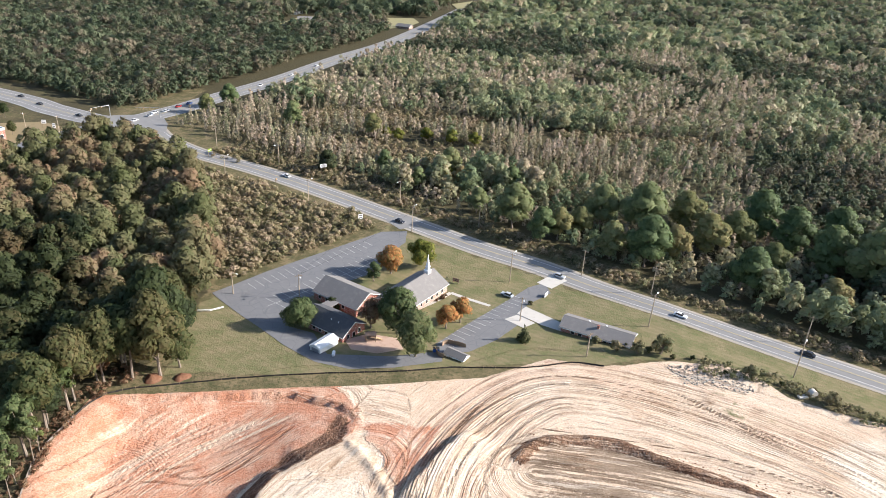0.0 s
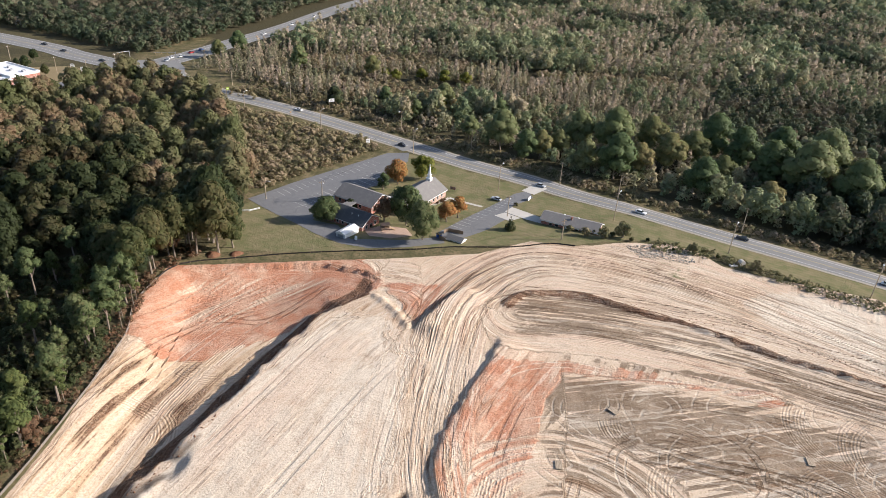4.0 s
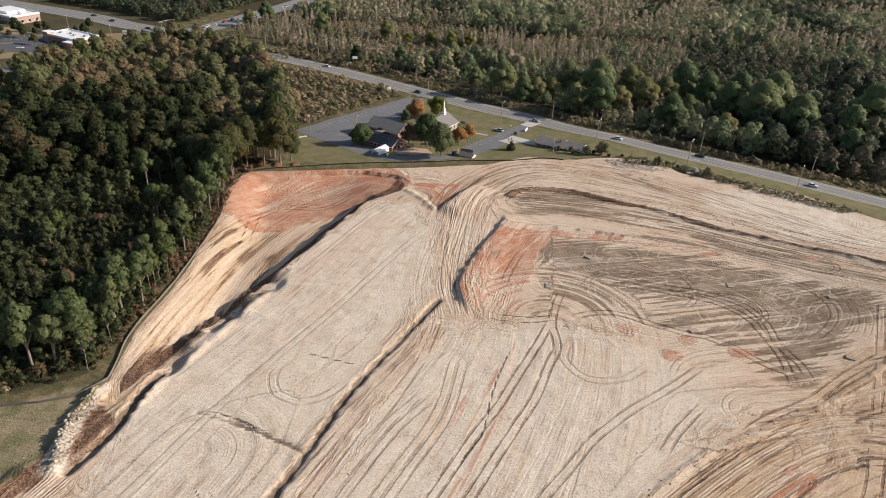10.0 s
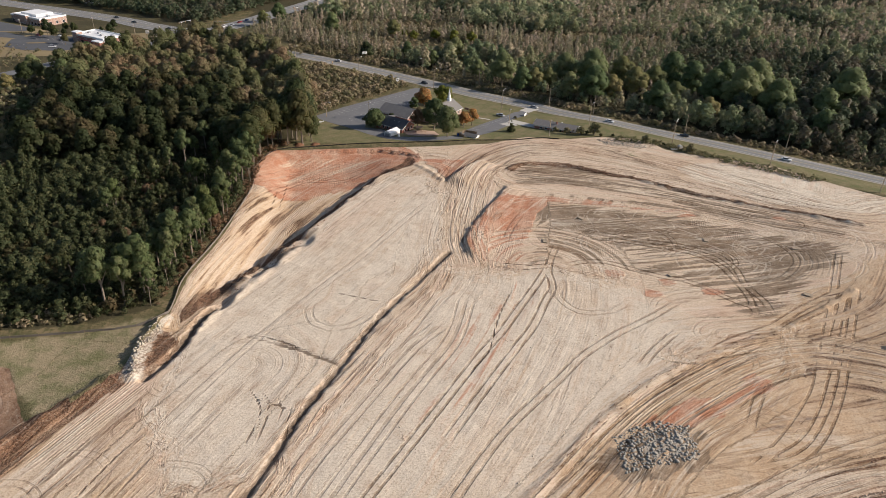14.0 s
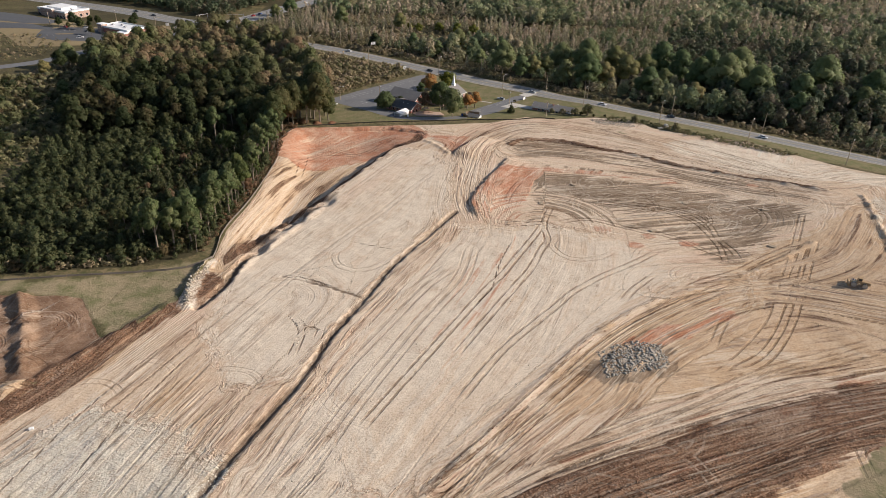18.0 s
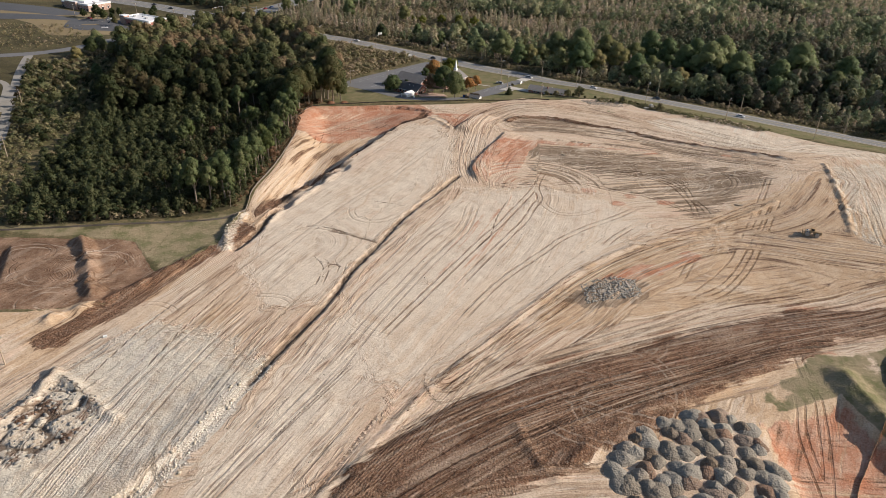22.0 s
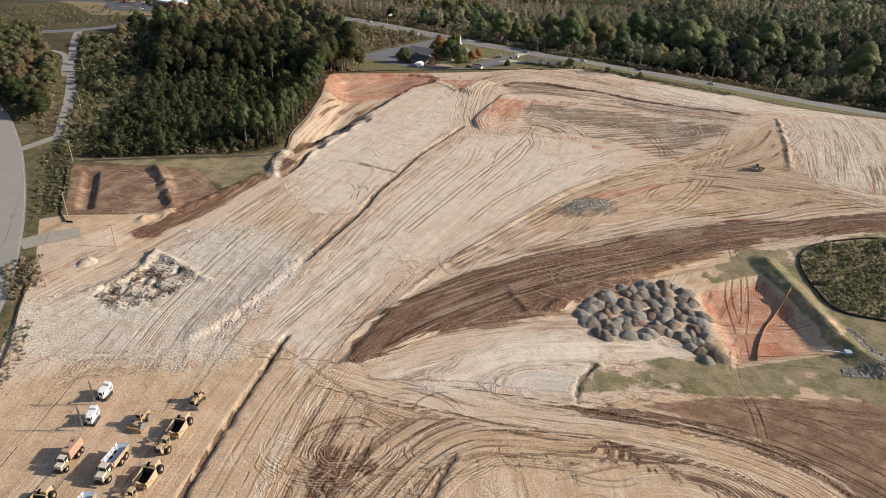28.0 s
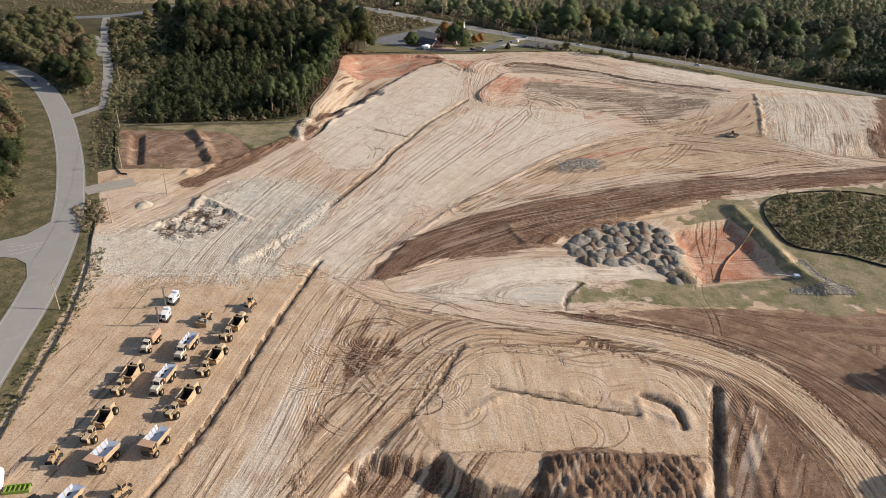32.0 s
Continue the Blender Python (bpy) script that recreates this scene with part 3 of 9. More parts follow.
ROCK_ZONE = [(-128, -112), (-116, -104), (-110, -94), (-104, -80), (-96, -64), (-88, -52), (-71, -56), (-53, -68), (-59, -88), (-66, -113), (-60, -124), (-71, -130), (-89, -130), (-116, -131)]
GREEN_STRIP = [(54, 177), (76, 178), (88, 173), (90, 165), (76, 162), (64, 169)]
RUBBLE = [(-111, -103), (-108, -93), (-103, -82), (-99, -79), (-90, -83), (-84, -89), (-87, -97), (-94, -107), (-104, -109)]
WEST_SOIL = [(-167, -14), (-132, -10), (-116, -9), (-101, -27), (-107, -45), (-123, -51), (-146, -56)]
WEST_PIT = [(-161, -18), (-153, -18), (-138, -51), (-145, -53)]
GRAVEL = [(33, -16), (44, -8), (52, -9), (52, -20), (43, -24), (34, -29), (27, -26)]
PALE_EAST = [(84, 155), (94, 163), (106, 166), (125, 161), (140, 154), (160, 139), (200, 122), (200, 104), (156, 116), (134, 119), (112, 123), (92, 143)]
EAST_FIELD = [(153, 98), (240, 118), (240, 60), (194, 49), (171, 8), (144, 10), (136, 30)]
EAST_DIRT = [(100, 55), (119, 64), (150, 92), (138, 32), (146, 8), (110, -5), (80, 0)]
EAST_DARK = [(190, 45), (198, 52), (226, 112), (330, 120), (330, 5), (180, 6)]
YARD = [(-112, -205), (-108, -180), (-112, -150), (-95, -135), (-60, -122), (-46, -128), (-48, -166), (-58, -230), (-100, -240)]
LOW_PIT = [(-23, -199), (-19, -195), (-11, -193), (-1, -192.5), (3, -197), (9, -199.5), (18, -200.5), (60, -203), (80, -290), (-40, -290)]
SPOIL = [(20, -190), (30, -187.5), (40, -187), (55, -186), (56, -201), (18, -202)]
STONY = [(52, 188), (60, 190), (67, 189), (76, 181), (72, 178), (64, 180), (55, 180)]
LAWN = [(-94, 200), (-91, 186), (-84, 158), (-45, 166), (-9, 176), (34, 185), (60, 194), (90, 182), (140, 152), (330, 70), (330, 100), (140, 175), (60, 218), (18, 244), (-27, 267),
        (-46, 276), (-62, 250), (-82, 224)]
WOODS = [(-93, 200), (-90, 165), (-99, 147), (-98, 124), (-94, 107), (-92, 68), (-93, 39), (-92, 20), (-106, 11), (-136, 1), (-163, -6), (-174, 15), (-184, 60), (-190, 105),
         (-200, 140), (-212, 185), (-236, 215), (-240, 240), (-236, 270), (-220, 300), (-205, 330), (-175, 335), (-150, 315), (-128, 280), (-112, 250), (-97, 218)]

HIGHWAY = [(-205, 385), (-185, 362), (-154, 342), (-123, 329), (-90, 312), (-47, 287.5), (-28, 276.5), (-6.5, 264), (18.5, 252), (38.5, 239.5), (61, 225), (79.5, 214), (98, 203.5), (118, 193), (160, 170), (240, 128), (420, 30), (800, -180)]
CROSS_ROAD = [(-900, 640), (-560, 500), (-324, 420), (-270, 396), (-226, 384), (-208, 412), (-192, 464), (-173, 526), (-153, 620), (-117, 773), (-62, 1196), (-20, 1700)]
LEFT_ROAD = [(-88, -290), (-101, -245), (-111, -205), (-115.5, -187), (-119.5, -170), (-126, -144), (-139, -108), (-158, -71), (-182, -32), (-209, 6), (-240, 42), (-275, 70), (-330, 100), (-440, 140)]
NARROW = [(-191, 17), (-217, 70), (-246, 123), (-272, 170), (-286, 198), (-293, 213)]
SIDE = [(-440, 160), (-360, 188), (-305, 211), (-280, 232), (-264, 268), (-253, 306), (-243, 338), (-236, 362), (-226, 382)]
TAN_PLOT = [(-158, -64), (-146, -57), (-123, -52), (-107, -46), (-101, -27), (-96, -18), (-92, -24), (-95, -40), (-104, -54), (-122, -62), (-140, -76), (-150, -74)]
DRY_GRASS = [(-167, -8), (-132, -4), (-106, 6), (-90, 18), (-88, 0), (-100, -22), (-116, -8)]
ROADS = [(curve(HIGHWAY, 8), 8), (curve(CROSS_ROAD, 12), 13), (curve(LEFT_ROAD, 5), 7), (curve(NARROW, 8), 4), (curve(SIDE, 8), 5)]

FENCE_X = [-600, -300, -97, -65, -30, 0, 33, 60, 100, 140, 200, 330, 900]
FENCE_Y = [500, 290, 147, 158, 167, 173, 184, 191, 175, 158, 122, 70, -200]

BERMS = [  # line, height, half width, roughness
    (curve([(10, 142), (14, 148), (22, 150.5), (34, 151), (47, 146), (64, 140), (86, 128.5), (101, 122.5), (115, 116), (126, 111), (140, 103)]), 1.1, 1.7, 0.45),
    (curve([(118, 57), (86, 32), (54, 13), (32, -9), (9, -42), (-6, -65), (-14, -78), (-24, -98), (-34, -116)]), 0.45, 1.3, 0.5),
    (curve([(-62, 60), (-69, 39), (-75, 20), (-80, 5)]), 0.5, 1.6, 0.7),
    (curve([(-133, -12), (-124, -24), (-113, -42)]), 1.9, 3.0, 0.55),
    (curve([(-90, -10), (-97, -24), (-108, -44), (-118, -55)]), 1.1, 2.5, 0.9),
    (curve([(-88, 16), (-88, 4), (-85, -8)]), 1.6, 2.4, 0.6),
    (curve([(3, -179), (12, -171), (26, -168.5), (44, -171.5), (53, -176)]), 0.4, 1.1, 0.7),
    (curve([(45, -175), (45, -168), (54, -166), (56, -177)], 1.5), 0.35, 1.2, 0.8),
    (curve([(100, -52), (103, -68), (107, -90), (110, -102), (114, -106)]), 2.6, 4.6, 0.1),
    (curve([(29, -130), (31, -122), (36, -116)]), 0.5, 1.2, 0.5), (curve([(-112, -101), (-107, -94), (-104, -87), (-104, -76)]), 1.0, 1.8, 0.6), (curve([(-104, -76), (-96, -81), (-87, -87), (-81, -90)]), 0.9, 1.6, 0.6), (curve([(-104, -104), (-97, -109), (-90, -108)]), 0.7, 1.4, 0.6),
    (curve([(12, -82), (20, -96), (32, -82), (55, -64), (79, -51)]), 0.5, 1.5, 0.9),
    (curve([(-30, 140), (-25, 136), (-18, 126)]), 0.7, 1.4, 0.6),
    (curve([(153, 98), (146, 66), (136, 30)]), 0.8, 1.4, 0.8), (curve([(224, 112), (196, 52), (184, 12)]), 1.0, 1.6, 0.8),
    (curve([(69, -163), (68, -180), (66, -200)]), 0.5, 1.2, 0.5), (curve([(72, -164), (71, -180), (70, -200)]), 0.5, 1.2, 0.5),
]
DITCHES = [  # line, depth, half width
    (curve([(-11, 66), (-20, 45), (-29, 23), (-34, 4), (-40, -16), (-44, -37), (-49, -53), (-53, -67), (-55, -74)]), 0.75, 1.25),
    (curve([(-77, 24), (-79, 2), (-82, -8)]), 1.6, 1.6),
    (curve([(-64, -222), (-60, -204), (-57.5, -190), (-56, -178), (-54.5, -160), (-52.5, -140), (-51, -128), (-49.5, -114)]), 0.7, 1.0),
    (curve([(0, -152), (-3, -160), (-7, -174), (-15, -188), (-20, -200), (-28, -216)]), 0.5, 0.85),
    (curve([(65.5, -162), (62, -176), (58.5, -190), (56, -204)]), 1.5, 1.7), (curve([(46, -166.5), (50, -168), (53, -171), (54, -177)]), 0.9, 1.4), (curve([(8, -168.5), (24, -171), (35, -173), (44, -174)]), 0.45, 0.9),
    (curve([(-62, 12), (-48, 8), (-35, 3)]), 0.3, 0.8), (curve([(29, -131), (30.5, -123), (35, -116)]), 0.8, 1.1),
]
SCARPS = [  # line whose right-hand side stands higher: height, reach
    (curve([(-18, 123), (-10, 138), (-2, 152)]), 2.0, 16.0),
    (curve([(-2, 61), (-6, 70), (-5, 84), (1, 103), (6, 117), (8, 127)]), 1.15, 14.0),
    (curve([(-54, -70), (-58, -84), (-63, -100), (-71, -116), (-78, -121)]), 0.9, 12.0),
]
TRACKS = [  # haul ways: line, half width
    (curve([(-70, -260), (-56, -211), (-51, -166), (-47, -139), (-42, -119), (-32, -91), (-20, -62), (-5, -30), (8, 0), (20, 40), (22, 60)]), 20),
    (curve([(-60, -95), (-49, -60), (-36, -16), (-22, 18), (-9, 50), (-13, 76), (-13, 105), (-8, 140), (8, 166), (27, 174), (56, 168), (83, 156), (107, 140), (142, 117), (166, 127), (230, 140)]), 12),
    (curve([(-120, -110), (-95, -50), (-75, 10), (-55, 60), (-38, 110), (-25, 135)]), 17),
    (curve([(-36, -120), (-14, -96), (15, -72), (45, -54), (80, -37), (115, -24), (150, -11), (260, 10)]), 12),
    (curve([(-52, -121), (-21, -130), (-7, -133.5), (5, -136.5), (21, -139), (38, -140), (53, -142.5), (66, -146), (77, -152.5), (84, -162), (89, -174), (92, -186), (94, -215)]), 7),
    (curve([(26, 72), (45, 64), (75, 56), (98, 58), (113, 76), (106, 96), (80, 106), (50, 109), (30, 102)]), 9),
    (curve([(60, 20), (95, 30), (125, 45), (150, 80)]), 10),
    (curve([(-6, -65), (20, -35), (50, 0), (90, 25), (130, 15), (190, -2), (260, 5)]), 12),
    (curve([(-40, -128), (-30, -150), (-32, -172), (-22, -184), (-12, -168), (-18, -152), (-32, -158)], 1.5), 6),
    (curve([(-40, -235), (-20, -185), (0, -150), (30, -146)]), 10),
    (curve([(91, -46), (90, -67), (80, -92), (74, -104), (72, -116), (73, -128), (70, -140)]), 3.0),
    (curve([(76, -62), (77, -85), (74, -105)]), 2.0),
    (curve([(-95, -260), (-88, -205), (-82, -150), (-82, -110), (-78, -70), (-70, -36), (-58, 0)]), 18),
    (curve([(-23, -128), (6, -112), (30, -105), (60, -102), (110, -99)]), 9),
    (curve([(20, -160), (45, -152), (60, -156), (66, -175)]), 9),
    (curve([(190, 125), (180, 70), (160, 10)]), 24),
    (curve([(-130, -20), (-128, -34), (-135, -50)]), 12),
    (curve([(-80, 120), (-66, 125), (-50, 136), (-38, 146)]), 12),
    (curve([(2, 64), (6, 90), (14, 112)]), 9),
    (curve([(16, -178), (40, -182), (60, -190)]), 8),
    (curve([(14, 138), (40, 137), (75, 130), (105, 118), (140, 102)]), 12),
    (curve([(20, -128), (55, -131), (82, -140), (102, -158), (110, -185), (112, -230)]), 13),
    (curve([(60, -117), (110, -119), (170, -116)]), 12),
    (curve([(-86, 14), (-84, 60), (-79, 98), (-66, 130), (-46, 150)]), 13),
]
DARK_TRACKS = [curve(q) for q in ([(27, 62), (33, 66), (42, 67), (49, 64), (59, 60), (65, 59), (72, 55), (77, 50), (83, 46), (88, 44)],
                                  [(39, 88), (49, 86), (58, 84), (67, 83), (75, 81), (82, 76), (85, 68), (85, 58), (88, 50), (88, 42)],
                                  [(36, 84), (50, 83), (60, 81), (72, 78), (80, 71), (82, 64), (84, 52), (83, 40)],
                                  [(26, 77), (23, 66), (22, 57), (23, 49), (20, 40), (16, 27), (10, 14), (-6, -22)], [(22, 61), (18, 50), (13, 38), (7, 23), (2, 13), (-14, -24), (-26, -52)],
                                  [(64, 21), (73, 28), (86, 36), (99, 47), (115, 58)], [(61, 15), (70, 23), (84, 31), (97, 41), (118, 56)],
                                  [(-11, -70), (3, -52), (20, -28), (36, -7), (57, 12), (80, 30)], [(-8, -74), (7, -54), (24, -31), (40, -10), (60, 9), (84, 28)],
                                  [(61, -18), (74, -12), (86, 3), (104, 36), (116, 58)], [(64, -21), (78, -14), (92, 5), (108, 36), (120, 60)],
                                  [(91, -40), (90, -52), (89, -67), (81, -92), (75, -104), (72, -116), (73, -128), (71, -142)], [(86, -58), (82, -75), (80, -95), (78, -106)],
                                  [(-31, -170), (-27, -160), (-24, -150)], [(-34, -163), (-25, -158), (-15, -156)], [(-34, -152), (-24, -163), (-18, -172)], [(-20, -146), (-22, -158), (-28, -175)],
                                  [(-36, -165), (-34, -150), (-24, -144), (-15, -149)], [(-33, -173), (-22, -165), (-12, -152)], [(-37, -156), (-28, -166), (-20, -176)],
                                  [(-95, 60), (-80, 120), (-60, 128), (-45, 148)])]
FANS = [curve(q) for q in ([(-42.4, -12.4), (-42.6, -17.8), (-41.9, -22.7), (-42.4, -27.5)], [(-40.3, -13.1), (-40.7, -18.4), (-40.8, -22.6), (-41.4, -26.6)], [(-52.2, -8.9), (-49.1, -12.3), (-47.5, -19.2), (-47.9, -27.4)],
                           [(-56.1, -7.4), (-50.1, -15.1), (-49.4, -21.1), (-50.3, -29.2)], [(-48, -9.3), (-45.1, -14.5), (-44.5, -20.5)])]
TEETH = [curve(q, 1.0) for q in ([(-34.3, 2.6), (-39.1, 0.7)], [(-34.7, -1.6), (-39, -3.6)], [(-36, -5.8), (-40.4, -8.6)], [(-37.2, -9.4), (-42.6, -11.9)], [(-38.1, -11.3), (-42.4, -14.8)])]
HAUL_BANDS = [curve(q) for q in ([(-13.1, 40.2), (-22.2, 15.1), (-30.2, -9), (-36.8, -28.8), (-40.1, -43.3), (-43.1, -55.8), (-45, -66)], [(-9, 25.5), (-17.4, 12.2), (-24.6, -5.6), (-29.8, -18.8), (-34.3, -30.4), (-40, -50)],
                                 [(-3, 40), (-6, 18), (-14, -2), (-22, -24), (-30, -48), (-36, -70)], [(-10.5, 62), (-13.8, 40), (-19, 22), (-27, 0), (-31, -13.8), (-35.1, -27.4)])]
LONE_TRACKS = [curve(q) for q in ([(61, 45.7), (50.9, 36), (40, 26.7), (29.6, 15.8), (23.1, 6.2), (15.6, -4.6), (8.9, -14.3), (4.1, -23), (-4, -40)], [(58.6, 31.7), (49.5, 20.6), (43.3, 10.9)],
                                  [(95.5, 24.7), (88.4, 9), (78.2, -5.3), (69, -15.8), (62, -22)], [(123.5, 82.5), (110.8, 54.9), (96.4, 24.8), (87.9, 6.2)], [(74.1, 7.2), (69.4, -1.4), (65.7, -9.3)],
                                  [(110.5, -6.1), (89.2, -15.5), (72.2, -24), (47.8, -40.2), (33.6, -48.7), (18.1, -58.5), (4, -70)], [(112.9, -0.9), (91.3, -10.3), (73.6, -19.6), (53.3, -33.2), (37, -43.2), (15.8, -57)])]
SEAMS = [curve(q) for q in ([(10.5, 46.5), (6.8, 33.2), (5.1, 23.6), (4.4, 16.8), (3.5, 12.7), (0.9, 7.6), (-2.4, 0.7)], [(-57, 12.4), (-49.3, 9.3), (-42.7, 6.8)], [(54, 175), (63, 168), (71, 162), (77, 156)], [(50, 177), (60, 169), (70, 161), (76, 155)],
                            [(-83.8, 112.5), (-81.5, 97.8), (-81.8, 88.5)], [(-82.5, 123.6), (-80.2, 107.9), (-78.8, 95.8)], [(-104.2, -76.4), (-96.4, -80.6), (-87.1, -86.8), (-81.9, -89.6)])]
# lines of cuts and steps whose shade the soil colour carries
EDGE_SHADES = [curve(q) for q in ([(-64, -222), (-60, -204), (-57.5, -190), (-56, -178), (-54.5, -160), (-52.5, -140), (-51, -128), (-49.5, -114)], [(-60.8, -204), (-58.3, -190), (-56.8, -178), (-55.3, -160), (-53.2, -140)], [(65, -163), (61, -176), (57, -192)], [(64.2, -163), (60.2, -176), (56.2, -192)],
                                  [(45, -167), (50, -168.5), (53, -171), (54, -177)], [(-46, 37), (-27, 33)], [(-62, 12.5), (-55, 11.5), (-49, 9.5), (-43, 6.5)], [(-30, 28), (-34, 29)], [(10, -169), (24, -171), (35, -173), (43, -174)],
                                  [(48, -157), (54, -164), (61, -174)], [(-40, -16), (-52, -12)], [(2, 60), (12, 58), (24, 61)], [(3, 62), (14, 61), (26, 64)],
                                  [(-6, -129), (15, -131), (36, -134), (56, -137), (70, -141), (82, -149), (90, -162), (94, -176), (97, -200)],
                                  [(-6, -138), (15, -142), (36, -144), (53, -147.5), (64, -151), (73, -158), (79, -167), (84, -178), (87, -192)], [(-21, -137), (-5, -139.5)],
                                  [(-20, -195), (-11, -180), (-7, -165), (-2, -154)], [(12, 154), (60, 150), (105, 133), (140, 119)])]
RINGS = [curve(q) for q in ([(-49, 31), (-49, 26), (-46, 20), (-41, 18), (-36, 20), (-32, 25), (-31, 28)], [(27, 52), (24, 44), (30, 36), (40, 38), (46, 44)])]
PAD = [(-80, 10), (-73, 42), (-58, 84), (-42, 128), (-26, 132), (-15, 112), (-13, 76), (-15, 66), (-34, 4), (-46, -37), (-62, -42), (-78, -15)]
CENTRE = [(-38, -30), (-30, 0), (-10, 52), (20, 62), (48, 52), (66, 30), (54, 14), (30, -12), (8, -42), (-5, -62), (-18, -80)]
WHITE_BAND = [(-103, -60), (-87, -56), (-70, -70), (-56, -71), (-63, -100), (-74, -112), (-86, -100), (-90, -84), (-104, -76)]
ORANGE = [[(36, -5), (60, 14), (111, 60), (150, 70), (150, -5), (110, -14), (68, -22), (40, -36), (22, -42), (20, -26)],
          [(-116, -215), (-110, -180), (-116, -150), (-100, -132), (-62, -120), (-44, -118), (-40, -140), (-46, -200), (-60, -260), (-100, -260)],
          [(-104, -44), (-88, -8), (-78, 8), (-80, 20), (-92, 20), (-92, -6), (-110, -46), (-128, -56), (-114, -78), (-106, -70)],
          [(-96, 120), (-88, 60), (-88, 20), (-80, 12), (-70, 50), (-56, 92), (-44, 122), (-60, 118), (-80, 112)],
          [(20, -76), (60, -56), (100, -44), (114, -60), (114, -112), (72, -128), (60, -113), (75, -88), (70, -68), (30, -92)],
          [(-45, -130), (-24, -120), (-8, -136), (-2, -152), (-10, -176), (-24, -192), (-40, -180)], [(-80, -40), (-68, -36), (-58, -58), (-66, -70), (-84, -60)]]


def height(x, y):
    """The lie of the land, without the small relief of the site."""
    d = y - np.interp(x, FENCE_X, FENCE_Y)
    z = -1.6 * smooth(d, 0, 22) - 3.0 * smooth(d, 18, 62)
    z = z + 3.6 * smooth(x, 85, 150) * smooth(y, -25, 15) * (1 - smooth(y, 95, 140))
    z = z + 1.0 * smooth(-x, 104, 132) * (1 - smooth(y, 40, 140))
    z = z - 1.0 * smooth(x, 20, 80) * (1 - smooth(y, -60, -35)) * smooth(y, -145, -115)
    return z


def relief(x, y):
    """What the machines have dug and heaped, added to the lie of the land; and the shares of soil and cover."""
    n1, n2, n3 = bumps(x, y, 11, 1), bumps(x, y, 3.1, 2), bumps(x, y, 1.3, 3)
    wob = 3.0 * (n1 - 0.5) + 1.5 * (n2 - 0.5)
    bare = np.maximum.reduce([smooth(inside(x, y, SITE), -0.8, 0.8), smooth(inside(x, y, WEST_SOIL) + wob * 0.4, -1, 1), smooth(inside(x, y, TAN_PLOT) + wob * 0.4, -1, 1)])
    grass_se = smooth(inside(x, y, SE_GRASS) + 1.6 * wob, -5, 3)
    basin = inside(x, y, BASIN)
    bare = bare * (1 - grass_se * np.clip(0.30 + 0.6 * n1 + 0.45 * n2, 0, 0.97) * (1 - smooth(basin, -1, 2)))
    clear = np.ones(x.shape)
    for line, half in ROADS:
        clear = np.minimum(clear, smooth(along(x, y, line, half + 8)[0], half, half + 5))
    bare = bare * clear
    z = np.zeros(x.shape)
    c = inside(x, y, CORRIDOR)
    foot, _, _ = along(x, y, RIDGE)
    bank, _, _ = along(x, y, SILT)
    z -= np.where(c > 0, 4.6 * smooth(foot + 5.0 * (n1 - 0.5) + 3.5 * (n2 - 0.5) + 1.2 * (n3 - 0.5), 0, 7.5) * smooth(bank, 1, 16) * (0.25 + 0.75 * smooth(np.hypot(x + 31, y - 146), 6, 34)), 0)
    for line, h, far in SCARPS:
        d, sd, r = along(x, y, line, far + 5)
        length = np.linalg.norm(np.diff(line, axis=0), axis=1).sum()
        ends = smooth(r, 0, 7) * smooth(length - r, 0, 7)
        z += np.where(d < 1e8, h * ends * smooth(-sd + 0.7 * (n2 - 0.5) + 0.6 * (n3 - 0.5), -0.4, 1.3) * (1 - smooth(-sd, 2, far)), 0)
    b = inside(x, y, BROWN_WAY)
    z += 0.9 * smooth(b, 0, 3)
    z -= 1.8 * smooth(basin, 0, 6)
    for px, py, pr, deep in ((-71, 53, 8, 2.2), (-77, 31, 6, 1.6), (-64, 68, 6, 1.5)):
        z -= deep * (1 - smooth(np.hypot(x - px, (y - py) * 0.6) + 3.0 * (n2 - 0.5), pr * 0.3, pr))
    w = inside(x, y, WEST_PIT)
    z -= 1.6 * smooth(w, 0, 2.5)
    low = inside(x, y, LOW_PIT) + 2.2 * (n2 - 0.5) + 1.2 * (n3 - 0.5)
    z -= 4.6 * smooth(low, 0, 2.4)
    sp = inside(x, y, SPOIL)
    z += smooth(sp, 0, 2.0) * (0.3 + 1.5 * np.abs(np.sin((x + 0.28 * y) * 1.35 + 3.0 * bumps(x, y, 5.0, 21))) ** 0.7 * (0.3 + 1.0 * bumps(x, y, 2.6, 22)))
    soft0 = lambda poly: smooth(inside(x, y, poly) + 2 * wob, -3, 5)
    rb = inside(x, y, RUBBLE) + wob * 0.4
    crack = np.minimum(np.abs(bumps(x + 2 * n2, y * 0.7, 5.0, 31) - 0.5), np.abs(bumps(x * 0.8, y + 2 * n3, 6.5, 33) - 0.5))
    z += smooth(rb, -1, 3) * (0.2 * bumps(x, y, 4.0, 34) + 0.45 * np.abs(n3 - 0.5) + 0.2 * np.abs(n2 - 0.5) - 0.7 * (1 - smooth(crack, 0.02, 0.13)))
    z += 0.14 * soft0(ROCK_ZONE) * (n3 - 0.5) + 0.25 * soft0(ROCK_ZONE) * np.abs(n2 - 0.5)
    g = inside(x, y, GRAVEL) + 2.2 * wob
    z += smooth(g, 0, 3) * (0.35 + 0.35 * n3)
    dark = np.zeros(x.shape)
    # the rubble cracks get their shade as colour, on top of their depth
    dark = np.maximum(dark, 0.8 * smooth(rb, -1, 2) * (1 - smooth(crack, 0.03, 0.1)))
